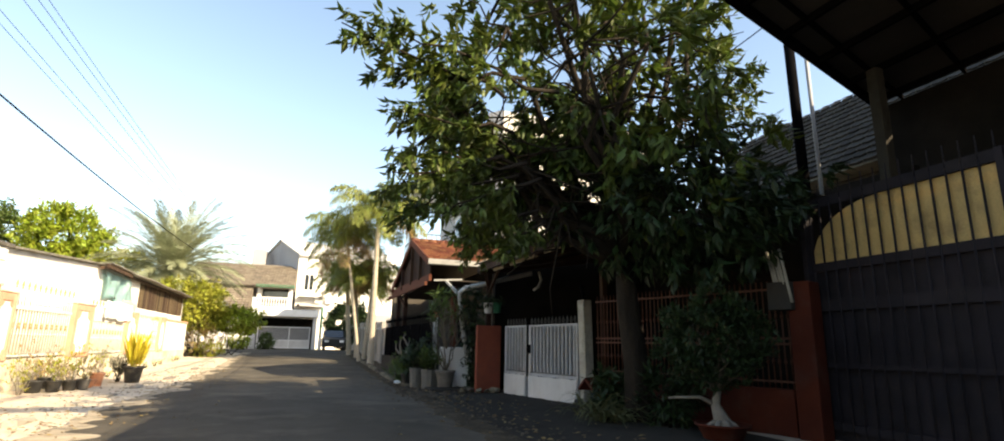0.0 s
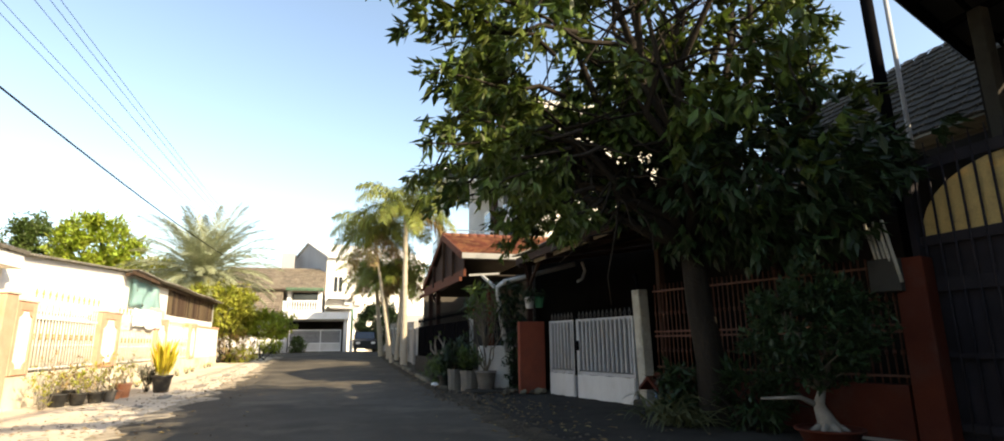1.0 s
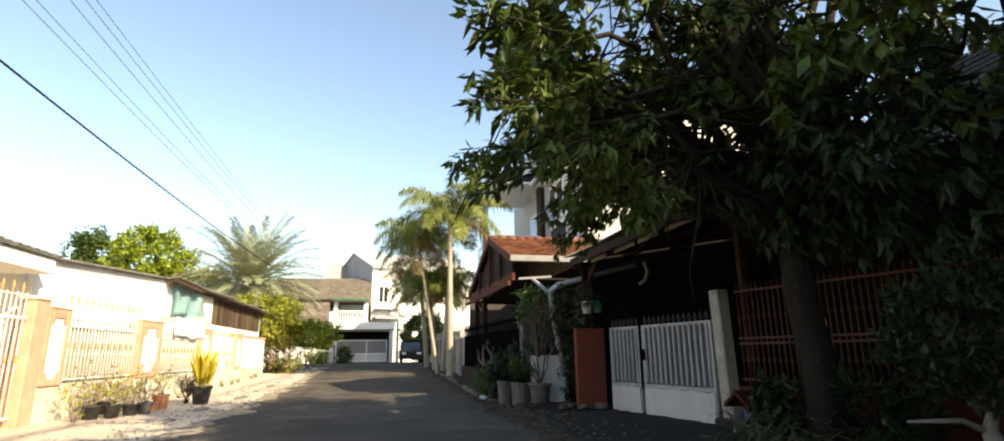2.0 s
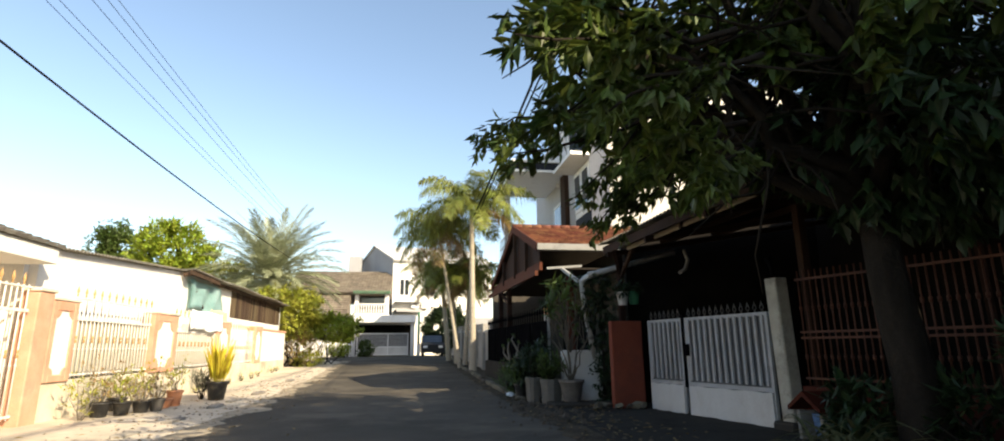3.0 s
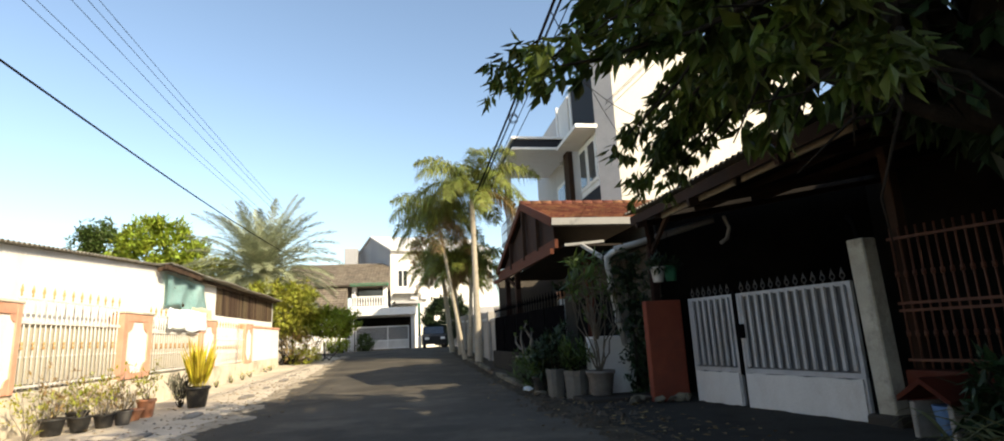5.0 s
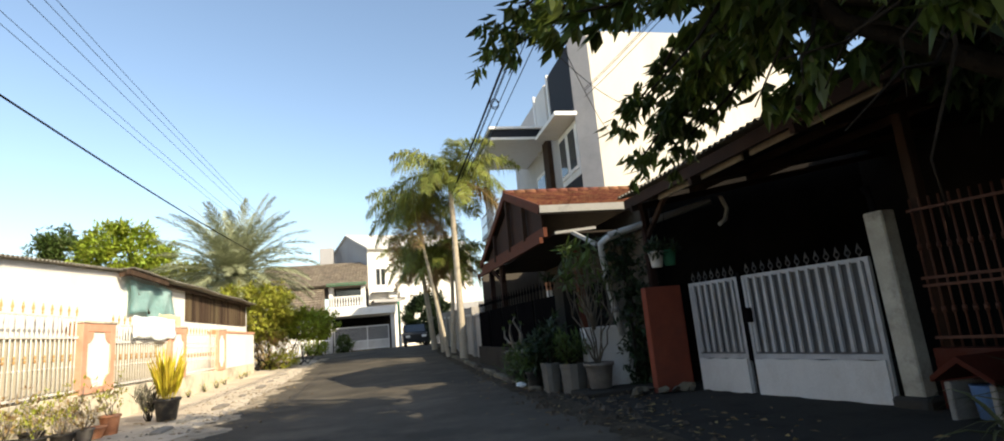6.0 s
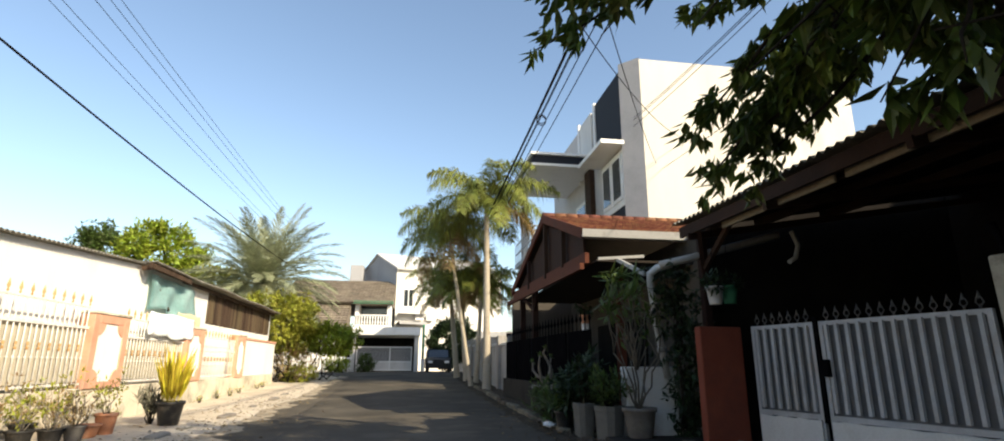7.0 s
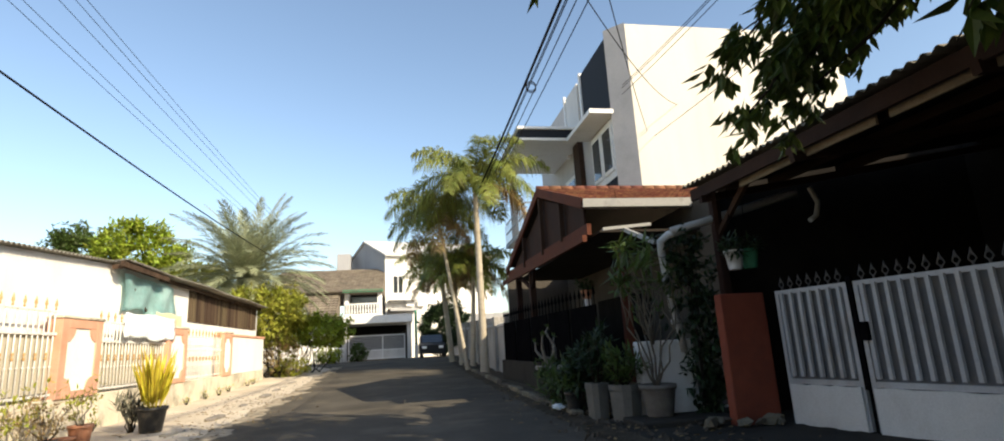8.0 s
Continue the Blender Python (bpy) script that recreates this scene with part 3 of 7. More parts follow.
def railing(y0, y1, z0, z1, step, tips=True, sheet_back=True, group="garden wall railings", lab="white painted steel railing with gold spear tips on the garden wall"):
    r = thing("railing", (FX, y0, z0), lab, "railing", group)
    n = max(2, round((y1 - y0) / step))
    bars = [y0 + (k + 0.5) * (y1 - y0) / n for k in range(n)]
    me = None
    for k, y in enumerate(bars):
        if me is None:
            bm = bmesh.new()
            tube(bm, [(FX - 0.06, y, z0), (FX - 0.06, y, z1)], 0.011, 6)
            tube(bm, [(FX - 0.06, y, (z0 + z1) / 2 - 0.25), (FX - 0.06, y, (z0 + z1) / 2 - 0.22)], 0.02, 6)
            ob = part("bar", bm, M["bar_white"], r)
            me, me_y = ob, y
        else:
            ob = me.copy()
            scene.collection.objects.link(ob)
            ob.location = me.location + Vector((0, y - me_y, 0))
    if tips:
        tip = None
        for k, y in enumerate(bars):
            if k % 2:
                continue
            if tip is None:
                bm = bmesh.new()
                lathe(bm, [(0.008, 0), (0.022, 0.03), (0.012, 0.06), (0.03, 0.1), (0.02, 0.15), (0.002, 0.22)], (FX - 0.06, y, z1 - 0.02), 6)
                tip, tip_y = part("spear_tip", bm, M["gold"], r, "gold painted spear tip"), y
            else:
                ob = tip.copy()
                scene.collection.objects.link(ob)
                ob.location = tip.location + Vector((0, y - tip_y, 0))
    for z, h in ((z0 + 0.06, 0.04), (z1 - 0.43, 0.05), (z1 - 0.04, 0.025)):
        bm = bmesh.new()
        box(bm, (FX - 0.078, y0, z - h / 2), (FX - 0.042, y1, z + h / 2))
        part("rail", bm, M["bar_white"], r)
    orn = None
    for k, y in enumerate(bars):
        if k % 2 == 0:
            continue
        if orn is None:
            bm = bmesh.new()
            lathe(bm, [(0.01, 0), (0.028, 0.03), (0.01, 0.07), (0.026, 0.11), (0.01, 0.14)], (FX - 0.06, y, (z0 + z1) / 2 - 0.12), 6)
            orn, orn_y = part("collar", bm, M["gold"], r, "gold painted collar"), y
        else:
            ob = orn.copy()
            scene.collection.objects.link(ob)
            ob.location = orn.location + Vector((0, y - orn_y, 0))
    if sheet_back:
        bm = bmesh.new()
        box(bm, (FX - 0.12, y0, z0 + 0.1), (FX - 0.105, y1, z1 - 0.44))
        part("backing", bm, M["beige_sheet"], r, "weathered beige backing sheet")
    return r


railing(14.72, 18.05, 0.7, 2.24, 0.145)
railing(19.47, 22.8, 0.7, 2.14, 0.145)
railing(24.12, 27.42, 0.7, 1.95, 0.145, True, False)
railing(10.4, 13.42, 0.12, 2.3, 0.14, True, False, "", "white steel driveway gate with gold spear tips")

# shed
shed = thing("shed", (-8.5, 14.2, 0), "whitewashed single storey shed with a low sheet roof", "shed")
SX = -6.28
bm = bmesh.new()
prism(bm, [(13.98, -0.1), (25.05, -0.1), (25.05, 3.36), (20.3, 3.42), (13.98, 3.05)], SX - 0.15, SX, "x")
part("wall", bm, M["white_wall"], shed)
bm = bmesh.new()
box(bm, (SX - 0.15, 25.054, -0.1), (SX, 33.1, 2.36))
part("wall", bm, M["white_wall"], shed)
bm = bmesh.new()
box(bm, (-12, 33.104, -0.1), (SX, 33.25, 3.3))
part("end_wall", bm, M["light_wall"], shed)
bm = bmesh.new()
box(bm, (-12, 13.85, -0.1), (SX - 0.153, 13.98, 3.0))
part("end_wall", bm, M["white_wall"], shed)
plank = None
y = 25.06
rp = random.Random(9)
while y < 33.0:
    w = rp.uniform(0.14, 0.2)
    bm = bmesh.new()
    box(bm, (SX - 0.03, y, 2.364 + rp.uniform(-0.0, 0.05)), (SX + rp.uniform(0.0, 0.02), y + w - 0.012, 3.3 + rp.uniform(-0.02, 0.03)))
    part("plank", bm, M["old_wood"], shed)
    y += w


def corrugated(bm, y0, y1, x0, x1, z_of, pitch=0.13, amp=0.022, thick=0.008, seg=6):
    """A corrugated sheet, the waves running along x."""
    n = int((y1 - y0) / (pitch / seg))
    xs = [x0 + (x1 - x0) * k / 3 for k in range(4)]
    top = [[bm.verts.new((x, y0 + (y1 - y0) * i / n, z_of(x, y0 + (y1 - y0) * i / n) + amp * math.sin(i * 2 * math.pi / seg))) for x in xs] for i in range(n + 1)]
    low = [[bm.verts.new(v.co - Vector((0, 0, thick))) for v in row] for row in top]
    for i in range(n):
        for j in range(3):
            bm.faces.new((top[i][j], top[i + 1][j], top[i + 1][j + 1], top[i][j + 1]))
            bm.faces.new((low[i][j], low[i][j + 1], low[i + 1][j + 1], low[i + 1][j]))
        bm.faces.new((top[i][0], low[i][0], low[i + 1][0], top[i + 1][0]))
        bm.faces.new((top[i][3], top[i + 1][3], low[i + 1][3], low[i][3]))


bm = bmesh.new()
corrugated(bm, 13.7, 20.4, -6.12, -11.5, lambda x, y: 3.08 + (y - 14) * 0.062 + (x + 6.1) * 0.06)
part("roof_sheet", bm, M["sheet_roof"], shed, "weathered grey corrugated roof sheet")
bm = bmesh.new()
corrugated(bm, 20.2, 33.4, -5.86, -11.5, lambda x, y: 3.47 + 0.02 * math.sin(y * 1.3) - (y - 20) * 0.006 + (x + 6.1) * 0.05)
part("roof_sheet", bm, M["sheet_roof"], shed, "sagging grey corrugated roof sheet")
bm = bmesh.new()
beam(bm, (-5.95, 20.1, 3.4), (-5.95, 22.6, 3.34), 0.07, 0.12)
beam(bm, (-6.2, 20.25, 3.34), (-5.9, 20.25, 3.38), 0.07, 0.1)
part("eave_beam", bm, M["old_wood"], shed)
bm = bmesh.new()
beam(bm, (-6.14, 22.6, 3.36), (-6.14, 33.2, 3.3), 0.06, 0.1)
part("eave_beam", bm, M["old_wood"], shed)
bm = bmesh.new()
beam(bm, (SX + 0.05, 21.0, 3.2), (SX + 0.06, 22.1, 2.5), 0.05, 0.05)
part("brace", bm, M["old_wood"], shed)

# hung tarpaulin and rags
bm = bmesh.new()
n = 14
grid = []
for i in range(n + 1):
    row = []
    for j in range(9):
        u, v = i / n, j / 8
        yy = 20.75 + 3.0 * u
        zz = 3.28 - 0.06 * u - (0.92 + 0.1 * math.sin(u * 5)) * v * (1 - 0.25 * math.exp(-((u - 0.25) / 0.2) ** 2))
        row.append(bm.verts.new((SX + 0.1 + 0.05 * math.sin(u * 17 + v * 3) + 0.06 * v * math.sin(u * 9), yy, zz)))
    grid.append(row)
for i in range(n):
    for j in range(8):
        bm.faces.new((grid[i][j], grid[i + 1][j], grid[i + 1][j + 1], grid[i][j + 1])).smooth = True
bmesh.ops.solidify(bm, geom=bm.faces[:], thickness=0.006)
tagged(finish(bm, "tarpaulin", M["tarp"]), "faded turquoise tarpaulin hung under the shed eave", "tarpaulin")
def draped(name, mat, label, y0, y1, z0, z1, x, fold, ragged):
    """A sheet that hangs from its upper edge with soft folds and an uneven hem."""
    bm = bmesh.new()
    nu, nv = 26, 8
    g = []
    for i in range(nu + 1):
        u = i / nu
        hem = z0 + ragged * (math.sin(u * 7.3) + 0.6 * math.sin(u * 17 + 1))
        g.append([bm.verts.new((x + fold * (0.3 + v / nv) * math.sin(u * 21 + 1.3 * math.sin(u * 6)) + 0.25 * fold * math.sin(v * 1.9 + u * 9), y0 + (y1 - y0) * u, z1 - (z1 - hem) * v / nv - 0.02 * math.sin(u * 9) * (1 - v / nv))) for v in range(nv + 1)])
    for i in range(nu):
        for j in range(nv):
            bm.faces.new((g[i][j], g[i][j + 1], g[i + 1][j + 1], g[i + 1][j])).smooth = True
    bmesh.ops.recalc_face_normals(bm, faces=bm.faces[:])
    bmesh.ops.solidify(bm, geom=bm.faces[:], thickness=0.006)
    return tagged(finish(bm, name, M[mat]), label, name)


draped("cloth", "rag", "pale blue cloth draped over the railing", 20.3, 23.0, 1.78, 2.34, FX + 0.06, 0.035, 0.03)
draped("cloth", "cardboard", "tan cloth hung over the railing beside the pale one", 22.0, 23.6, 2.0, 2.46, FX + 0.0, 0.02, 0.02)

# neighbouring house at the near end
house = thing("house", (-9, 6, 0), "white walled bungalow with a grey tiled overhanging roof", "house")
bm = bmesh.new()
box(bm, (-13, -2, -0.1), (-8.2, 13.3, 2.9))
part("wall", bm, M["white_wall"], house)
bm = bmesh.new()
box(bm, (-8.6, -2, 2.68), (-5.78, 13.62, 2.96), None, 0.01)
part("eave_soffit", bm, M["white_wall"], house)


def tiled_slope(bm, o, along, up, nl, nu, thick=0.03, lap=0.03):
    """Rows of lapped tiles from a corner o; along and up are the vectors of the eave and of the slope."""
    a, u = Vector(along) / nl, Vector(up) / nu
    nrm = a.cross(u).normalized()
    if nrm.z < 0:
        nrm = -nrm
    for j in range(nu):
        for i in range(nl):
            p = Vector(o) + a * i + u * j
            jit = nrm * random.uniform(-0.004, 0.008)
            q = [p + a * 0.02, p + a * 0.98, p + a * 0.98 + u * 1.12, p + a * 0.02 + u * 1.12]
            lift = [nrm * (thick + lap), nrm * (thick + lap), nrm * thick * 0.4, nrm * thick * 0.4]
            mid = a * 0.5
            t = [bm.verts.new(q[k] + lift[k] + jit) for k in range(4)]
            c0 = bm.verts.new(p + mid + nrm * (thick + lap - 0.02) + jit)
            c1 = bm.verts.new(p + mid + u * 1.12 + nrm * (thick * 0.4 - 0.02) + jit)
            b0, b1, b2 = bm.verts.new(q[0]), bm.verts.new(p + mid - nrm * 0.012), bm.verts.new(q[1])
            bm.faces.new((t[0], c0, c1, t[3]))
            bm.faces.new((c0, t[1], t[2], c1))
            bm.faces.new((t[0], b0, b1, c0))
            bm.faces.new((c0, b1, b2, t[1]))


bm = bmesh.new()
tiled_slope(bm, (-5.72, 13.66, 2.97), (0, -15, 0), (-3.48, 0, 1.18), 58, 12)
part("roof_tiles", bm, M["tile_grey"], house, "weathered grey roof tiles")
bm = bmesh.new()
prism(bm, [(-5.74, 2.965), (-9.2, 4.13), (-13, 2.965)], -1.9, 13.6, "y")
part("roof_core", bm, M["sheet_roof"], house)


# ---- plants ----
def leaf_blade(bm, base, tip, side, width, fold=0.25, mi=0):
    """A folded pointed leaf of four triangles from base to tip."""
    base, tip, side = Vector(base), Vector(tip), Vector(side)
    d = tip - base
    nrm = d.cross(side).normalized()
    a = base + d * 0.45 + side * width / 2 + nrm * width * fold
    b = base + d * 0.45 - side * width / 2 + nrm * width * fold
    m = base + d * 0.5 - nrm * width * 0.05
    v = [bm.verts.new(p) for p in (base, a, tip, b, m)]
    for q in ((0, 1, 4), (1, 2, 4), (2, 3, 4), (3, 0, 4)):
        bm.faces.new([v[i] for i in q]).material_index = mi


def rand_dir(r, up=0.0):
    while True:
        v = Vector((r.uniform(-1, 1), r.uniform(-1, 1), r.uniform(-1, 1)))
        if 0.05 < v.length < 1:
            v.normalize()
            v.z += up
            return v.normalized()


def leaf_spray(bm, at, out, r, count, length, width, droop=0.5, mi=0):
    """Leaves that fan out from the end of a twig and hang a little."""
    out = Vector(out).normalized()
    for k in range(count):
        d = (out * 0.7 + rand_dir(r) * 0.9)
        d.z -= droop * r.uniform(0.4, 1.2)
        d.normalize()
        L = length * r.uniform(0.6, 1.15)
        side = d.cross(Vector((r.uniform(-.4, .4), r.uniform(-.4, .4), 1)))
        if side.length < 0.05:
            side = Vector((1, 0, 0))
        side.normalize()
        s = Vector(at) + rand_dir(r) * length * 0.25
        leaf_blade(bm, s, s + d * L, side, width * r.uniform(0.7, 1.2), r.uniform(0.05, 0.3), mi)


def twig(bm, a, b, r0, r1, r, n=5, segs=3, wob=0.08):
    a, b = Vector(a), Vector(b)
    pts = [a]
    for k in range(1, segs):
        pts.append(a.lerp(b, k / segs) + rand_dir(r) * (b - a).length * wob)
    pts.append(b)
    tube(bm, pts, [r0 + (r1 - r0) * k / segs for k in range(segs + 1)], n)
    return pts


def flowerpot(name, at, r, h, mat, label, group="", tall=1.0):
    p = thing(name, at, label, "flowerpot", group)
    bm = bmesh.new()
    lathe(bm, [(r * 0.68, 0), (r * 0.72, 0.02), (r * 0.93, h * 0.84), (r * 0.94, h * 0.85), (r * 1.03, h * 0.86), (r * 1.04, h), (r * 0.93, h), (r * 0.9, h * 0.88)], at, 22)
    part("pot", bm, M[mat], p)
    bm = bmesh.new()
    lathe(bm, [(0.01, h * 0.86), (r * 0.9, h * 0.87), (0.02, h * 0.9)], at, 14)
    part("soil", bm, M["earth"], p)
    return p


def shrub(name, at, label, category, r, count, spread, height, leaf, width, mat, stems=5, droop=0.4, per=6, base_h=0.15, stem_mat="bark", stem_r=0.012, group="", jitter=1.0):
    """Stems from one foot that carry sprays of leaves."""
    t = thing(name, at, label, category, group)
    at = Vector(at)
    bl = bmesh.new()
    for s in range(stems):
        bs = bmesh.new()
        a = 2 * math.pi * (s + r.uniform(-.3, .3)) / stems
        rad = spread * r.uniform(0.3, 1.0)
        top = at + Vector((math.cos(a) * rad, math.sin(a) * rad, height * r.uniform(0.65, 1.0)))
        pts = twig(bs, at + Vector((math.cos(a) * 0.03, math.sin(a) * 0.03, 0)), top, stem_r, stem_r * 0.4, r, 5, 4)
        for k in range(count // stems):
            u = r.uniform(base_h, 1.0) ** 0.7
            p = at.lerp(top, u) + rand_dir(r) * spread * 0.35 * jitter
            leaf_spray(bl, p, (p - at).normalized() + Vector((0, 0, 0.3)), r, per, leaf, width, droop)
        part("stem", bs, M[stem_mat], t)
    part("foliage", bl, M[mat], t)
    return t


def tree(name, at, label, r, trunk_r, trunk_h, centre, radii, n_limbs, sprays, per, leaf, width, mat, droop=0.5, hollow=0.35, bark="bark", shape=None, gap=-0.28):
    """A tapered trunk with limbs that fork into twigs; leaf sprays hang on the twigs."""
    t = thing(name, at, label, "tree")
    at, c = Vector(at), Vector(centre)
    bt, bl = bmesh.new(), bmesh.new()
    fork = at + Vector(((c.x - at.x) * 0.25, (c.y - at.y) * 0.25, trunk_h))
    tube(bt, [at - Vector((0, 0, 0.1)), at + Vector((0, 0, 0.05)), at.lerp(fork, 0.35) + rand_dir(r) * 0.04, at.lerp(fork, 0.7) + rand_dir(r) * 0.05, fork],
         [trunk_r * 1.5, trunk_r * 1.2, trunk_r, trunk_r * 0.9, trunk_r * 0.75], 12)
    ends = []
    for k in range(n_limbs):
        d = rand_dir(r, 0.25)
        end = c + Vector((d.x * radii[0], d.y * radii[1], d.z * radii[2])) * r.uniform(0.45, 0.8)
        pts = twig(bt, fork, end, trunk_r * 0.5, trunk_r * 0.12, r, 7, 5, 0.07)
        for p in pts[2:]:
            for q in range(4):
                d2 = rand_dir(r, 0.1)
                e2 = p + Vector((d2.x * radii[0], d2.y * radii[1], d2.z * radii[2])) * r.uniform(0.2, 0.45)
                twig(bt, p, e2, trunk_r * 0.12, 0.006, r, 4, 3, 0.1)
                ends.append((p, e2))
    made = 0
    while made < sprays:
        a, b = ends[r.randrange(len(ends))] if r.random() < 0.65 else (c, c + Vector((0, 0, 0)))
        if a is c:
            d = rand_dir(r)
            rr = r.uniform(hollow, 1.0) ** 0.6
            p = c + Vector((d.x * radii[0], d.y * radii[1], d.z * radii[2])) * rr
        else:
            p = a.lerp(b, r.uniform(0.3, 1.05)) + rand_dir(r) * 0.25
        o = p - c
        e = Vector((o.x / radii[0], o.y / radii[1], o.z / radii[2]))
        lump = 0.85 + 0.28 * noise.noise(e.normalized() * 2.3 + Vector((at.x, 0, 0)))
        if e.length > lump or noise.noise(p * 1.1 + Vector((7, 0, 0))) < gap:
            continue
        if shape and not shape(p):
            continue
        leaf_spray(bl, p, o.normalized(), r, per, leaf, width, droop)
        made += 1
    part("trunk", bt, M[bark], t)
    part("crown", bl, M[mat], t)
    return t


def frond(bm, root, direction, length, arch, leaflets, leaf, width, r, plume=0.5, mi=0, fwd=(0.3, 0.75), hang=(0.05, 0.35)):
    """An arching palm frond: a tapering rib with leaflets along both sides."""
    d = Vector(direction).normalized()
    flat = Vector((d.x, d.y, 0))
    side = d.cross(Vector((0, 0, 1)))
    if side.length < 0.05:
        side = Vector((1, 0, 0))
    side.normalize()
    pts, p, cur = [Vector(root)], Vector(root), d.copy()
    n = 9
    for k in range(n):
        cur = (cur + Vector((0, 0, -arch / n * (0.4 + 1.3 * k / n)))).normalized()
        p = p + cur * length / n
        pts.append(p.copy())
    tube(bm, pts, [0.03 * (1 - 0.85 * k / n) for k in range(n + 1)], 4, True, mi)
    for k in range(leaflets):
        u = 0.12 + 0.88 * k / leaflets
        f = u * n
        i = min(int(f), n - 1)
        q = pts[i].lerp(pts[i + 1], f - i)
        t = (pts[i + 1] - pts[i]).normalized()
        size = leaf * math.sin(math.pi * min(0.12 + u * 0.86, 1.0)) ** 0.6 * r.uniform(0.8, 1.1)
        for s in (-1, 1):
            o = side * s + t * r.uniform(*fwd) + Vector((0, 0, r.uniform(-plume, plume * 0.8)))
            o.normalize()
            w = t.cross(o).cross(o).normalized() if r.random() < 0.5 else t
            tip = q + o * size + Vector((0, 0, -size * r.uniform(*hang)))
            mid = q + o * size * 0.5
            v = [bm.verts.new(q - w * width * 0.3), bm.verts.new(q + w * width * 0.3), bm.verts.new(mid + w * width * 0.5), bm.verts.new(tip), bm.verts.new(mid - w * width * 0.5)]
            bm.faces.new((v[0], v[1], v[2], v[4])).material_index = mi
            bm.faces.new((v[4], v[2], v[3])).material_index = mi


def palm(at, top, trunk_r, fronds, length, label, r, leaf=0.5, width=0.035, mat="leaf_palm", leaflets=46, arch=1.5, rise=(-0.2, 1.1), dry=3, plume=0.7, name="palm_tree", shaft=True, fwd=(0.3, 0.75), hang=(0.15, 0.65)):
    t = thing(name, at, label, "palm tree")
    at, top = Vector(at), Vector(top)
    bm = bmesh.new()
    n = 26
    pts = [at.lerp(top, k / n) for k in range(n + 1)]
    tube(bm, [at - Vector((0, 0, 0.1))] + pts, [trunk_r * 1.5] + [trunk_r * (1.25 - 0.45 * (k / n) + 0.035 * (k % 2) + 0.25 * math.exp(-k / 1.6)) for k in range(n + 1)], 12)
    part("trunk", bm, M["palm_bark"], t)
    if shaft:
        bm = bmesh.new()
        tube(bm, [top, top + Vector((0, 0, 0.35)), top + Vector((0, 0, 0.8))], [trunk_r * 0.95, trunk_r * 0.8, trunk_r * 0.35], 10)
        part("crownshaft", bm, M["leaf_palm"], t)
        top = top + Vector((0, 0, 0.6))
    for k in range(fronds):
        a = k * 2.39996 + r.uniform(-.2, .2)
        e = rise[0] + (rise[1] - rise[0]) * (k + 0.5) / fronds
        bm = bmesh.new()
        frond(bm, top, (math.cos(a) * math.cos(e), math.sin(a) * math.cos(e), math.sin(e)), length * r.uniform(0.85, 1.1), arch * r.uniform(0.8, 1.2), leaflets, leaf, width, r, plume, 0, fwd, hang)
        part("frond", bm, M["leaf_dry"] if k < dry else M[mat], t, "drooping dry brown frond" if k < dry else "")
    return t


# ---- left side plants ----
R = random.Random(21)
flowerpot("flowerpot", (-4.33, 18.1, 0.0), 0.25, 0.44, "black_plastic", "black plastic pot holding a yellow plant on the verge")
t = thing("yellow_plant", (-4.33, 18.1, 0.38), "upright bright yellow long-leaved plant in a black pot", "plant")
bm = bmesh.new()
for k in range(170):
    a, rr = R.uniform(0, 6.28), R.uniform(0, 0.17)
    b = Vector((-4.33 + math.cos(a) * rr, 18.1 + math.sin(a) * rr, R.uniform(0.36, 0.7)))
    lean = R.uniform(0.05, 0.42)
    d = Vector((math.cos(a) * lean, math.sin(a) * lean, 1)).normalized()
    L = R.uniform(0.35, 0.95)
    leaf_blade(bm, b, b + d * L, d.cross(Vector((math.sin(a * 3), math.cos(a * 3), 0.1))).normalized(), 0.05, 0.2)
part("leaves", bm, M["leaf_yellow"], t)
shrub("snake_plant", (-4.72, 18.25, 0.0), "grey brown stiff leaved plant beside the yellow pot", "plant", R, 36, 0.2, 0.62, 0.32, 0.035, "leaf_grey", 9, -0.5, 4)
for x, y, r_, h, mt, lab in ((-5.35, 14.8, 0.19, 0.26, "black_plastic", "black plastic pot with a straggly dry plant"), (-5.1, 15.1, 0.17, 0.24, "black_plastic", "small black plastic pot with a thin weed"),
                             (-4.9, 15.45, 0.17, 0.22, "black_plastic", "low black pot with dry stems"), (-4.72, 15.7, 0.15, 0.24, "grey_pot", "grey cement pot on the dusty verge"),
                             (-4.85, 16.25, 0.22, 0.2, "terracotta", "wide terracotta bowl on the dusty verge"), (-4.75, 16.65, 0.17, 0.34, "terracotta", "tall terracotta pot by the garden wall"),
                             (-5.55, 15.9, 0.18, 0.26, "black_plastic", "black pot with yellowing stems by the wall")):
    flowerpot("flowerpot", (x, y, 0.0), r_, h, mt, lab, "pots along the garden wall")
    if r_ < 0.2:
        shrub("potted_plant", (x, y, h * 0.88), "straggly yellow green plant with thin stems in a pot", "plant", R, 42, 0.34, R.uniform(0.5, 0.85), 0.1, 0.035, R.choice(["leaf_olive", "leaf_bright", "leaf_dry"]), 7, 0.3, 4, group="plants along the garden wall", stem_r=0.008, stem_mat="pale_bark")
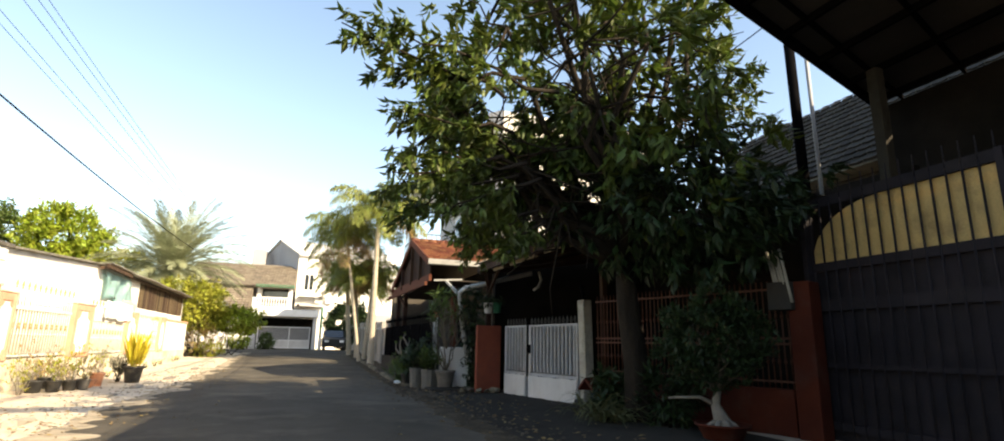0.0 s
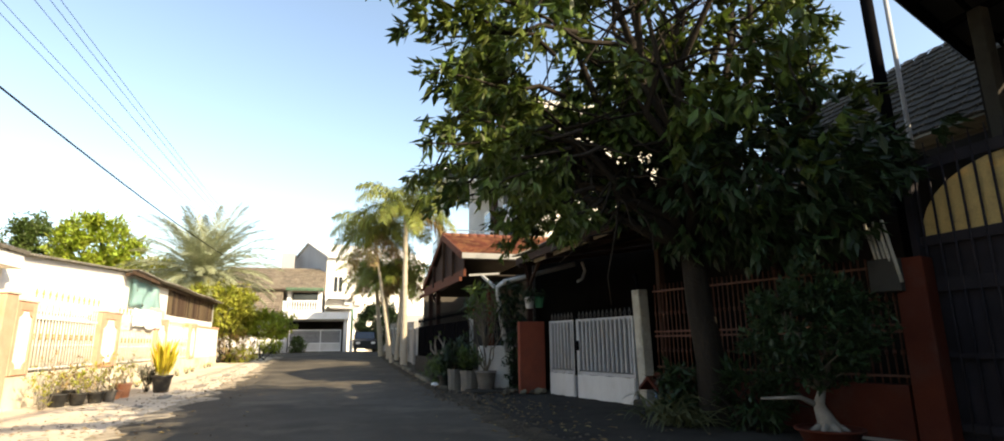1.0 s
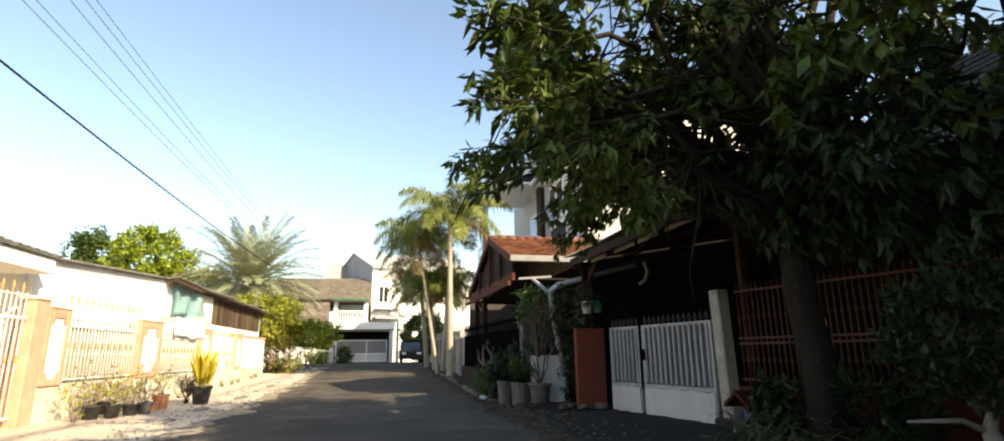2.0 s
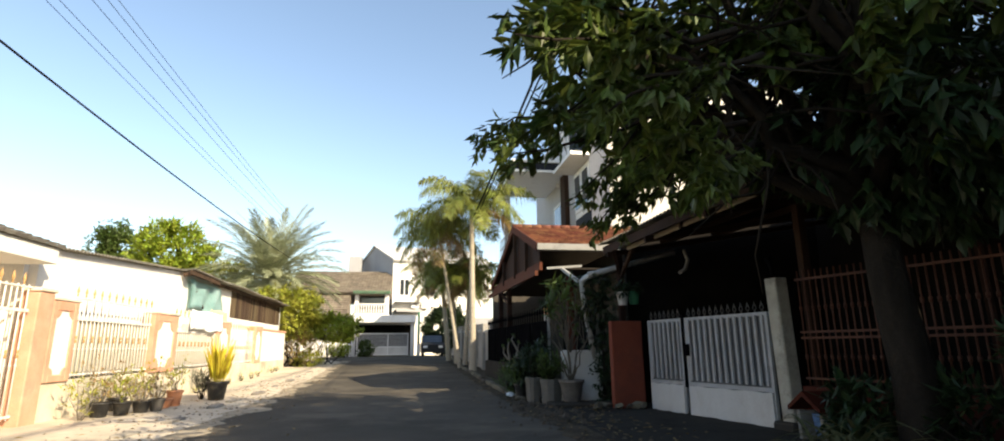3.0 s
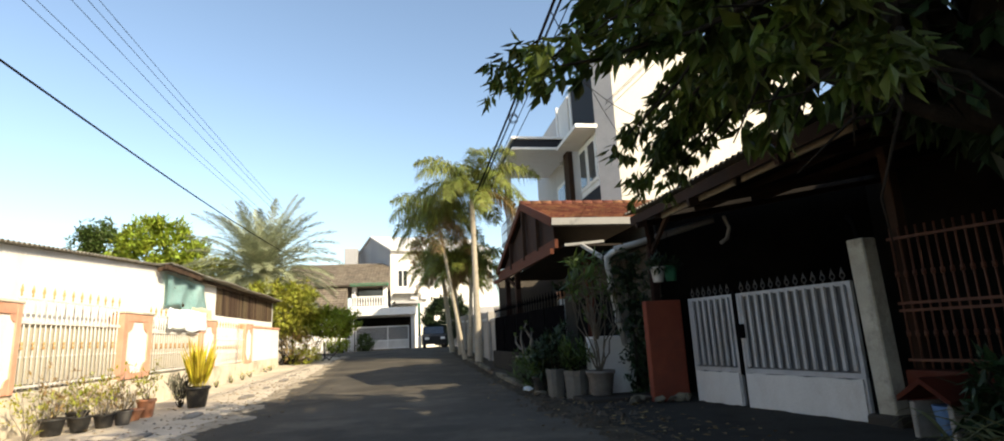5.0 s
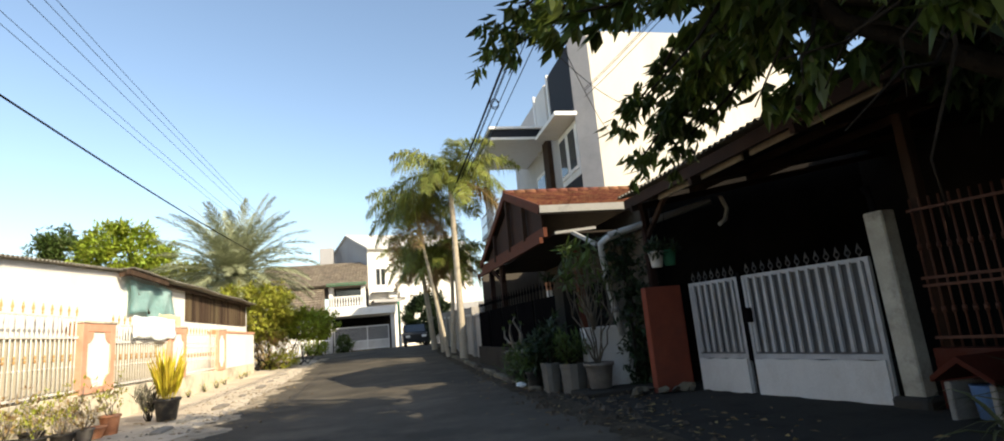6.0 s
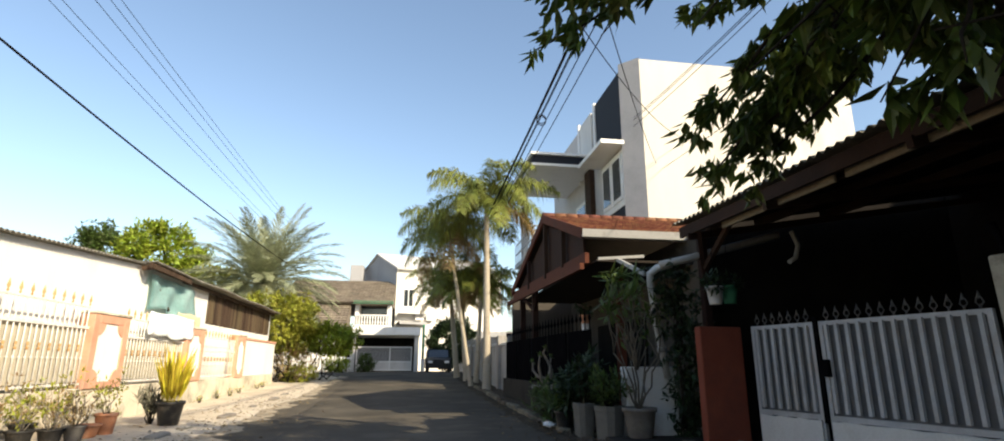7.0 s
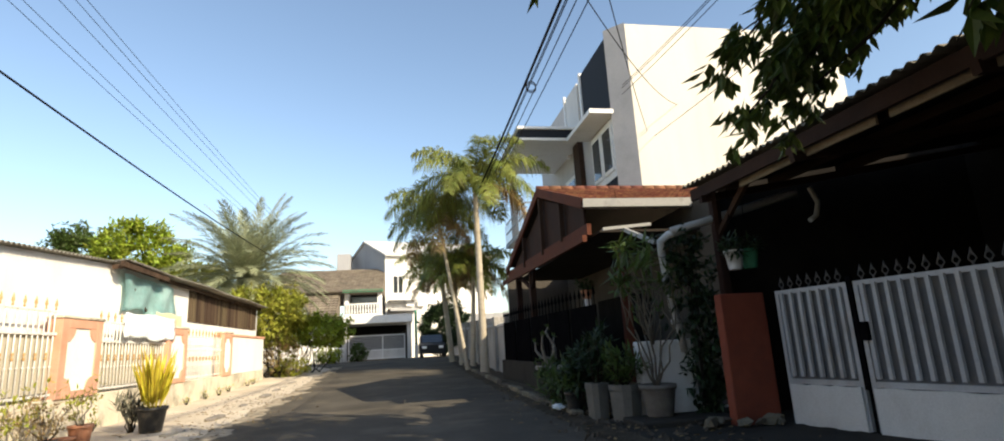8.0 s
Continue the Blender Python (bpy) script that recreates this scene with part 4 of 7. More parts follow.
for x, y in ((-5.5, 16.6), (-5.6, 17.2), (-5.4, 14.3), (-5.65, 15.3)):
    shrub("weed", (x, y, 0.0), "dry yellowing weed growing against the garden wall", "weed", R, 45, 0.35, R.uniform(0.55, 0.9), 0.1, 0.03, "leaf_dry" if y > 16 else "leaf_olive", 9, 0.2, 4, group="weeds by the wall", stem_r=0.007, stem_mat="pale_bark")
for k in range(9):
    y = 19 + k * 1.5 + R.uniform(-.5, .5)
    shrub("weed", (FX + 0.15 + R.uniform(0, .2), y, gz(y)), "small dusty tuft of grass at the wall foot", "weed", R, 12, 0.14, 0.2, 0.12, 0.014, "leaf_olive", 6, 0.1, 4, group="grass tufts")

# shrub and creepers past the shed
def shrub_mass(name, at, label, r, centre, radii, sprays, leaf, width, mat, stems, group=""):
    t = thing(name, at, label, "shrub", group)
    c = Vector(centre)
    bl = bmesh.new()
    for k in range(stems):
        bs = bmesh.new()
        foot = Vector((at[0] + r.uniform(-.4, .4) * radii[0], at[1] + r.uniform(-.4, .4) * radii[1], at[2] - 0.05))
        d = rand_dir(r, 0.3)
        twig(bs, foot, c + Vector((d.x * radii[0], d.y * radii[1], d.z * radii[2])) * 0.75, 0.03, 0.008, r, 5, 5, 0.1)
        part("stem", bs, M["bark"], t)
    made = 0
    while made < sprays:
        d = rand_dir(r)
        rr = r.uniform(0.2, 1) ** 0.5
        p = c + Vector((d.x * radii[0], d.y * radii[1], d.z * radii[2])) * rr
        lump = 0.8 + 0.45 * noise.noise(d * 2.1 + c)
        if rr > lump or noise.noise(p * 1.6) < -0.3:
            continue
        leaf_spray(bl, p, p - c, r, 6, leaf, width, 0.35)
        made += 1
    part("foliage", bl, M[mat], t)
    return t


shrub_mass("shrub", (-6.3, 34.6, 0.25), "tall yellow green leafy shrub beside the shed", R, (-6.3, 34.9, 3.1), (2.5, 1.6, 1.75), 1500, 0.25, 0.1, "leaf_olive", 14)
shrub_mass("shrub", (-4.6, 36.2, 0.3), "bright green shrub leaning over the roadside", R, (-4.0, 35.6, 2.3), (1.9, 1.3, 0.95), 800, 0.24, 0.1, "leaf_bright", 9)
shrub_mass("shrub", (-5.6, 34.4, 0.22), "twiggy brown green undergrowth by the shed corner", R, (-5.5, 34.4, 1.2), (1.1, 0.9, 1.1), 300, 0.16, 0.05, "leaf_dry", 26)
shrub_mass("shrub", (-5.0, 34.0, 0.2), "low olive undergrowth at the roadside", R, (-5.0, 34.2, 0.7), (1.0, 0.9, 0.6), 200, 0.18, 0.06, "leaf_olive", 12)
palm((-8.05, 38.0, 0.3), (-8.05, 38.0, 5.3), 0.33, 125, 4.7, "broad date palm with stiff grey green fronds", R, 0.72, 0.035, "leaf_date", 100, 0.95, (-0.7, 1.35), 8, 0.55, "date_palm", False, (1.0, 1.9), (0.0, 0.12))
tree("tree", (-16.3, 45, 0.5), "round bright yellow green tree behind the shed", R, 0.25, 4.5, (-16.4, 45, 7.7), (3.2, 3.0, 3.0), 9, 2800, 6, 0.42, 0.17, "leaf_bright", 0.5)
tree("tree", (-21, 46, 0.5), "dark green narrow tree behind the shed", R, 0.2, 4.5, (-20.9, 46, 8.0), (1.9, 1.9, 2.7), 7, 1200, 6, 0.36, 0.16, "leaf_mid", 0.4)
tree("tree", (-12.2, 43, 0.5), "low olive tree behind the sheet roof", R, 0.18, 3.0, (-12.2, 43, 5.6), (2.8, 2.2, 1.7), 7, 700, 6, 0.4, 0.15, "leaf_olive", 0.5)


# ---- far end of the lane ----
G = 0.58
home = thing("house", (-2, 50, G), "white two storey house with brown tiled roof, balcony and carport", "house")
# wall painted near-black for the shade inside the carport opening
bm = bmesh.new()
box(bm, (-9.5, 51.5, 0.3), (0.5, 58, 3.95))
part("wall", bm, M["shade_black"], home)
bm = bmesh.new()
prism(bm, [(-4.1, 3.12), (0.75, 3.12), (0.75, 3.66), (-4.1, 3.66)], 46.7, 46.95, "y")
part("canopy_fascia", bm, M["trim_white"], home, "white painted concrete fascia")
bm = bmesh.new()
box(bm, (-4.05, 46.955, 3.12), (0.7, 51.4, 3.6))
part("carport_roof", bm, M["light_wall"], home)
for x in (-3.9, 0.5):
    bm = bmesh.new()
    box(bm, (x - 0.15, 47.0, 0.4), (x + 0.15, 47.3, 3.115), None, 0.01)
    part("pillar", bm, M["light_wall"], home)
bm = bmesh.new()
box(bm, (-1.8, 49.9, 4.0), (-1.5, 51.29, 5.6))
part("balcony_wall", bm, M["trim_white"], home)
bm = bmesh.new()
box(bm, (-4.2, 49.9, 4.0), (-3.9, 51.29, 5.6))
part("balcony_wall", bm, M["trim_white"], home)
bm = bmesh.new()
box(bm, (-4.05, 51.3, 3.95), (-1.52, 51.4, 6.0))
part("balcony_door", bm, M["glass_dark"], home)
bm = bmesh.new()
box(bm, (-4.25, 49.6, 3.67), (-1.45, 51.3, 3.99))
part("balcony_floor", bm, M["trim_white"], home)
bal = None
for k in range(13):
    x = -4.05 + k * 0.2
    bm = bmesh.new()
    lathe(bm, [(0.04, 3.99), (0.07, 4.16), (0.035, 4.4), (0.06, 4.55), (0.04, 4.66)], (x, 49.75, 0), 8)
    part("baluster", bm, M["trim_white"], home)
bm = bmesh.new()
box(bm, (-4.2, 49.66, 4.66), (-1.5, 49.84, 4.76), None, 0.01)
part("handrail", bm, M["trim_white"], home)
bm = bmesh.new()
box(bm, (-4.3, 49.2, 5.54), (-1.35, 49.32, 5.74), None, 0.01)
part("eave_board", bm, M["green_paint"], home, "green painted eave board")
bm = bmesh.new()
tiled_slope(bm, (-9.8, 49.15, 5.62), (8.4, 0, 0), (0, 6.4, 2.5), 34, 18, 0.03, 0.03)
part("roof_tiles", bm, M["tile_brown"], home, "weathered brown roof tiles")
bm = bmesh.new()
prism(bm, [(49.2, 5.52), (55.6, 8.05), (61, 5.5)], -9.8, -1.4, "x")
part("roof_core", bm, M["tile_brown"], home)
bm = bmesh.new()
tiled_slope(bm, (-9.6, 46.6, 3.5), (5.1, 0, 0), (0, 3.3, 2.2), 20, 11, 0.03, 0.03)
part("roof_tiles", bm, M["tile_brown"], home, "lower brown tiled roof")
bm = bmesh.new()
box(bm, (-9.5, 48.2, 0.3), (-4.6, 48.4, 3.5))
part("wall", bm, M["light_wall"], home)
bm = bmesh.new()
prism(bm, [(46.65, 3.45), (49.9, 5.65), (49.9, 3.45)], -9.6, -4.5, "x")
part("roof_core", bm, M["tile_brown"], home)

gate = thing("gate", (-1.7, 48, G), "white steel sliding gate with grey slats before the carport", "gate")
bm = bmesh.new()
for a, b in (((-3.7, 47.6, 0.72), (0.2, 47.6, 0.72)), ((-3.7, 47.6, 2.3), (0.2, 47.6, 2.3)), ((-3.7, 47.6, 1.3), (0.2, 47.6, 1.3))):
    beam(bm, a, b, 0.06, 0.08)
for x in (-3.67, -1.35, 0.17):
    beam(bm, (x, 47.6, 0.65), (x, 47.6, 2.34), 0.07, 0.07)
part("frame", bm, M["trim_white"], gate)
bm = bmesh.new()
box(bm, (-3.64, 47.6, 0.76), (0.14, 47.62, 1.26))
part("panel", bm, M["light_wall"], gate)
for k in range(9):
    bm = bmesh.new()
    beam(bm, (-3.64, 47.61, 1.4 + k * 0.1), (0.14, 47.61, 1.4 + k * 0.1), 0.02, 0.06)
    part("slat", bm, M["grey_wall"], gate)
pole = thing("gate_post", (0.95, 47.2, G), "green and white painted post beside the gate", "post")
bm = bmesh.new()
box(bm, (0.85, 47.1, 0.4), (1.1, 47.35, 1.5), None, 0.01)
part("base", bm, M["trim_white"], pole)
bm = bmesh.new()
tube(bm, [(0.97, 47.22, 1.5), (0.97, 47.22, 3.9)], 0.09, 10)
part("shaft", bm, M["green_paint"], pole)

# low front fence of the house
for k in range(12):
    x = -6.6 + k * 0.23
    y = 44.2 + k * 0.2
    bm = bmesh.new()
    box(bm, (-0.05, -0.05, 0.3), (0.05, 0.05, 1.55 - 0.02 * k), pose(x, y, gz(y) - 0.35), 0.01)
    tagged(finish(bm, "fence_picket", M["trim_white"]), "white concrete fence picket before the house", "fence", "white fence pickets")
bm = bmesh.new()
beam(bm, (-6.7, 44.1, 1.55), (-3.9, 46.5, 1.5), 0.08, 0.08)
beam(bm, (-6.7, 44.1, 0.85), (-3.9, 46.5, 0.85), 0.08, 0.08)
tagged(finish(bm, "fence_rail", M["trim_white"]), "white concrete fence rails before the house", "fence")
lamp = thing("lamp_post", (-6.9, 43.6, 0.5), "short white garden lamp post behind the shrubs", "lamp")
bm = bmesh.new()
box(bm, (-7.05, 43.45, 0.3), (-6.75, 43.75, 2.0), None, 0.02)
part("post", bm, M["trim_white"], lamp)
bm = bmesh.new()
box(bm, (-7.08, 43.42, 2.003), (-6.72, 43.78, 2.6), None, 0.05)
part("lantern", bm, M["trim_white"], lamp)
shrub_mass("shrub", (-2.9, 46.4, G), "round dark green shrub before the white gate", R, (-2.9, 46.4, 1.2), (0.75, 0.7, 0.75), 240, 0.2, 0.08, "leaf_mid", 8)
shrub_mass("shrub", (-4.6, 45.5, G), "low green shrub by the white fence", R, (-4.7, 45.4, 1.15), (1.1, 0.8, 0.65), 220, 0.2, 0.08, "leaf_bright", 8)
bm = bmesh.new()
box(bm, (-20, 49, 0.2), (-9.6, 49.2, 3.6))
tagged(finish(bm, "wall_north", M["light_wall"]), "pale rendered wall beyond the shrubs", "wall", kind="structure")

# tall house, turned to the lane
tall = thing("house", (0, 56, G), "tall white house with grey gable wall and grey roof", "house")
A = Vector((-1.35, 54.2, 0))
SIDE, FRONT = Vector((-3.5, 6.2, 0)), Vector((9.4, 2.6, 0))


def at_house(u, v, z):
    """u along the front, v along the side, as fractions, and a height."""
    return A + FRONT * u + SIDE * v + Vector((0, 0, z))


bm = bmesh.new()
pts = [at_house(0, 0, 0.2), at_house(0, 1, 0.2), at_house(0, 1, 9.3), at_house(0, 0.52, 10.85), at_house(0, 0, 9.2)]
inn = [p + FRONT.normalized() * 0.2 for p in pts]
va, vb = [bm.verts.new(p) for p in pts], [bm.verts.new(p) for p in inn]
bm.faces.new(va), bm.faces.new(vb[::-1])
for i in range(5):
    bm.faces.new((va[i], va[(i + 1) % 5], vb[(i + 1) % 5], vb[i]))
part("gable_wall", bm, M["grey_wall"], tall, "bare grey gable wall")
bm = bmesh.new()


def slab(bm, u0, u1, v, z0, z1, d0, d1):
    """A flat box on the front, from fraction u0 to u1, standing d0 to d1 metres before it."""
    f = Vector((FRONT.y, -FRONT.x, 0)).normalized()
    vs = [bm.verts.new(at_house(u, 0, z) + f * d) for u in (u0, u1) for d in (d0, d1) for z in (z0, z1)]
    for q in ((0, 1, 3, 2), (4, 6, 7, 5), (0, 4, 5, 1), (2, 3, 7, 6), (0, 2, 6, 4), (1, 5, 7, 3)):
        bm.faces.new([vs[i] for i in q])


slab(bm, 0.0, 1.0, 0, 0.2, 9.15, -0.2, 0.02)
part("front_wall", bm, M["white_wall"], tall)
for i, (u0, u1, z0, z1) in enumerate(((0.07, 0.15, 5.9, 7.3), (0.32, 0.4, 5.9, 7.3), (0.55, 0.64, 5.9, 7.3), (0.78, 0.88, 5.9, 7.3), (0.32, 0.4, 2.6, 4.0), (0.6, 0.7, 2.6, 4.0))):
    bm = bmesh.new()
    slab(bm, u0 - 0.008, u1 + 0.008, 0, z0 - 0.08, z1 + 0.08, 0.023, 0.07)
    w = part("window", bm, M["trim_white"], tall)
    for a, b in ((u0, (u0 + u1) / 2 - 0.004), ((u0 + u1) / 2 + 0.004, u1)):
        bm = bmesh.new()
        slab(bm, a, b, 0, z0, z1, 0.06, 0.078)
        part("pane", bm, M["glass_dark"], w)
for i, (u0, u1, z0, z1, d) in enumerate(((0.02, 0.26, 4.35, 4.55, 0.9), (0.02, 0.26, 5.2, 5.26, 0.9), (0.42, 0.7, 4.4, 4.6, 1.0))):
    bm = bmesh.new()
    slab(bm, u0, u1, 0, z0, z1, 0.025, d)
    part("balcony_slab" if i != 1 else "balcony_rail", bm, M["grey_wall"], tall)
for u in (0.17, 0.27):
    bm = bmesh.new()
    slab(bm, u, u + 0.07, 0, 4.75, 5.2, 0.1, 0.45)
    part("air_conditioner", bm, M["trim_white"], tall)
bm = bmesh.new()
ridge0, ridge1, e0, e1 = at_house(-0.02, 0.52, 10.95), at_house(1.02, 0.52, 10.95), at_house(-0.02, -0.06, 9.1), at_house(1.02, -0.06, 9.1)
b0, b1 = at_house(-0.02, 1.05, 9.2), at_house(1.02, 1.05, 9.2)
for q in ((e0, e1, ridge1, ridge0), (ridge0, ridge1, b1, b0)):
    top = [bm.verts.new(p) for p in q]
    low = [bm.verts.new(p - Vector((0, 0, 0.12))) for p in q]
    bm.faces.new(top), bm.faces.new(low[::-1])
    for i in range(4):
        bm.faces.new((top[i], low[i], low[(i + 1) % 4], top[(i + 1) % 4]))
part("roof", bm, M["light_wall"], tall, "pale grey sheet roof")
bm = bmesh.new()
box(bm, (-5.7, 58, 6.5), (-4.5, 59.3, 9.95), None, 0.03)
tank = tagged(finish(bm, "chimney_block", M["grey_wall"]), "square grey block rising behind the tiled roof", "roof tower")

# dark parked car beside the gate
car = thing("car", (2.0, 46.8, G), "dark parked car with a pale windscreen at the lane's end", "car")
cz = gz(46.8)
bm = bmesh.new()
prism(bm, [(44.8, cz + 0.28), (48.9, cz + 0.28), (48.9, cz + 0.95), (47.8, cz + 1.0), (45.7, cz + 1.0), (44.85, cz + 0.85)], 1.15, 2.85, "x")
part("body", bm, M["car_paint"], car)
bm = bmesh.new()
prism(bm, [(45.75, cz + 1.0), (48.6, cz + 1.0), (48.4, cz + 1.5), (46.5, cz + 1.55)], 1.25, 2.75, "x")
cab = part("cabin", bm, M["car_paint"], car)
bm = bmesh.new()
prism(bm, [(45.72, cz + 1.02), (45.74, cz + 1.0), (46.47, cz + 1.5), (46.43, cz + 1.52)], 1.33, 2.67, "x")
part("windscreen", bm, M["glass_dark"], cab, "sky-reflecting windscreen")
for x in (1.22, 2.62):
    for y in (45.6, 48.0):
        bm = bmesh.new()
        tube(bm, [(x, y, cz + 0.3), (x + 0.18, y, cz + 0.3)], 0.31, 16)
        wh = part("wheel", bm, M["rubber"], car)
        bm = bmesh.new()
        tube(bm, [(x - 0.01, y, cz + 0.3), (x + 0.19, y, cz + 0.3)], 0.18, 12)
        part("rim", bm, M["chrome"], wh)
for x in (1.3, 2.4):
    bm = bmesh.new()
    box(bm, (x, 44.78, cz + 0.62), (x + 0.3, 44.86, cz + 0.78), None, 0.02)
    part("headlight", bm, M["trim_white"], car)
bm = bmesh.new()
box(bm, (3.4, 49.5, 0.2), (14, 49.8, 3.6))
tagged(finish(bm, "wall_north", M["grey_wall"]), "grey boundary wall at the lane's end", "wall", kind="structure")
shrub_mass("shrub", (3.1, 49.3, G), "dark green hedge over the parked car", R, (3.1, 49.3, 2.7), (2.3, 0.9, 2.3), 1500, 0.3, 0.12, "leaf_dark", 12)

# palms in the kerbed bed
palm((3.05, 27.6, 0.15), (2.96, 27.4, 7.0), 0.12, 20, 3.1, "slender palm with arching yellow green fronds in the kerbed bed", R, 0.7, 0.04, dry=1, leaflets=105, plume=0.8, hang=(0.25, 0.8), arch=1.8)
palm((2.75, 30.5, 0.2), (1.7, 30.4, 6.5), 0.075, 20, 3.0, "palm with drooping yellowing fronds in the kerbed bed", R, 0.72, 0.034, dry=4, rise=(-0.5, 1.0), leaflets=100, plume=0.9, hang=(0.3, 0.9), arch=1.8)
palm((2.9, 34.0, 0.25), (2.5, 33.9, 5.0), 0.12, 18, 2.7, "shorter palm with dense hanging fronds", R, 0.65, 0.045, dry=4, rise=(-0.5, 0.8), leaflets=75, plume=1.0)
palm((3.1, 31.8, 0.22), (3.3, 31.8, 4.3), 0.1, 16, 2.3, "small palm with dense hanging fronds", R, 0.65, 0.045, dry=2, rise=(-0.4, 0.9), leaflets=75, plume=1.0)
palm((2.7, 37.5, 0.3), (2.2, 37.5, 5.2), 0.13, 16, 2.7, "far palm with hanging fronds by the wall", R, 0.65, 0.045, dry=3, rise=(-0.5, 0.8), leaflets=75, plume=1.0)


# ---- right side: kerbed bed and far walls ----
rk = random.Random(31)
y = 15.4
while y < 44:
    L = rk.uniform(0.55, 0.9)
    bm = bmesh.new()
    box(bm, (-0.08, 0.0, -0.1), (0.08, L - 0.03, 0.15 + rk.uniform(-.03, .03)), pose(road_right(y) + 0.02 + rk.uniform(-.02, .02), y, gz(y), 0, rk.uniform(-3, 3), rk.uniform(-3, 3)), 0.02)
    tagged(finish(bm, "kerb_stone", M["kerb"]), "grimy concrete kerb stone edging the planted bed", "kerb stone", "kerb of the bed", "structure")
    y += L
bm = bmesh.new()
sheet(bm, [15.2 + k * 0.5 for k in range(60)], lambda y: [road_right(y) + 0.1 + 0.12 * k for k in range(8)], lambda x, y: 0.09 + 0.03 * noise.noise((x * 3, y * 3, 1)))
tagged(finish(bm, "planting_bed", M["earth"]), "dark bare soil of the kerbed planting bed", "planting bed", kind="structure")

for k in range(7):
    y0 = 25.2 + k * 2.6
    w = thing("wall_panel", (3.6, y0, gz(y0)), "pale grey boundary wall bay with pillar", "wall", "grey boundary wall bays", "structure")
    bm = bmesh.new()
    box(bm, (3.62, y0 + 0.42, gz(y0) - 0.1), (3.76, y0 + 2.58, gz(y0) + 1.75), None, 0.01)
    part("panel", bm, M["bay_wall"], w)
    bm = bmesh.new()
    box(bm, (3.5, y0, gz(y0) - 0.1), (3.9, y0 + 0.4, gz(y0) + 2.1), None, 0.015)
    part("pillar", bm, M["bay_wall"], w)
    bm = bmesh.new()
    box(bm, (3.57, y0 + 0.42, gz(y0) + 1.753), (3.81, y0 + 2.58, gz(y0) + 1.85), None, 0.015)
    part("coping", bm, M["light_wall"], w)

# three storey building
tw = thing("apartment_building", (12, 30, 0), "three storey building with cream side wall and grey street front", "building")
TX, TY, TZ = 7.75, 24.1, 12.55
bm = bmesh.new()
box(bm, (TX + 0.604, TY, 0), (TX + 9.5, TY + 11.5, TZ - 0.02))
part("side_wall", bm, M["tower_white"], tw)
bm = bmesh.new()
prism(bm, [(TX, TY + 0.62), (TX + 0.6, TY - 0.02), (TX + 0.6, TY + 0.62)], 0, TZ + 0.03, "z")
part("corner_pier", bm, M["tower_grey"], tw)
bm = bmesh.new()
box(bm, (TX + 0.12, TY + 0.625, 0), (TX + 0.6, TY + 11.5, TZ - 0.35))
part("front_wall", bm, M["tower_grey"], tw)
bm = bmesh.new()
box(bm, (TX + 0.06, TY + 0.66, 9.6), (TX + 0.118, TY + 3.7, TZ - 0.2), None, 0.005)
part("dark_panel", bm, M["tower_dark"], tw)
for a, b in ((3.72, 3.9), (6.1, 6.25)):
    bm = bmesh.new()
    box(bm, (TX + 0.0, TY + a, 9.4), (TX + 0.117, TY + b, TZ - 0.1), None, 0.005)
    part("fin", bm, M["trim_white"], tw)
bm = bmesh.new()
box(bm, (TX + 0.04, TY + 4.3, 10.3), (TX + 0.117, TY + 6.0, TZ - 0.3), None, 0.005)
part("cladding", bm, M["light_wall"], tw)
bm = bmesh.new()
prism(bm, [(TY + 0.55, 9.22), (TY + 3.5, 9.22), (TY + 3.5, 9.38), (TY + 0.55, 9.38)], TX - 0.85, TX + 0.119, "x")
part("window_canopy", bm, M["trim_white"], tw)
# window of the middle floor
bm = bmesh.new()
box(bm, (TX + 0.05, TY + 0.7, 6.9), (TX + 0.119, TY + 3.1, 9.1), None, 0.005)
win = part("window", bm, M["trim_white"], tw)
for a, b in ((0.85, 1.85), (2.0, 3.0)):
    bm = bmesh.new()
    box(bm, (TX + 0.0, TY + a, 7.15), (TX + 0.049, TY + b, 8.95), None, 0.005)
    part("sash", bm, M["trim_white"], win)
    bm = bmesh.new()
    box(bm, (TX - 0.02, TY + a + 0.13, 7.3), (TX - 0.001, TY + b - 0.13, 8.82))
    part("pane", bm, M["glass_dark"], win)
bm = bmesh.new()
box(bm, (TX + 0.05, TY + 0.7, 3.6), (TX + 0.118, TY + 3.1, 6.88), None, 0.005)
part("dark_panel", bm, M["tower_dark"], tw)
# projecting balcony and its roof
BX0, BY0, BY1 = 5.0, TY + 4.25, TY + 9.0
for z0, z1 in ((9.56, 9.68), (10.08, 10.2)):
    bm = bmesh.new()
    box(bm, (BX0, BY0, z0), (TX + 0.119, BY1, z1), None, 0.01)
    part("balcony_roof", bm, M["trim_white"], tw, "white edged balcony roof")
bm = bmesh.new()
box(bm, (BX0 + 0.1, BY0 + 0.1, 9.683), (TX + 0.118, BY1 - 0.1, 10.077))
part("roof_band", bm, M["tower_dark"], tw, "dark band between the white edges")
bm = bmesh.new()
box(bm, (BX0 + 0.1, BY0 + 0.1, 5.7), (TX + 0.119, BY1 - 0.1, 5.92), None, 0.01)
part("balcony_floor", bm, M["trim_white"], tw)
for k in range(13):
    bm = bmesh.new()
    beam(bm, (BX0 + 0.15 + k * 0.25, BY0 + 0.15, 5.92), (BX0 + 0.15 + k * 0.25, BY0 + 0.15, 6.85), 0.03, 0.03)
    part("baluster", bm, M["trim_white"], tw)
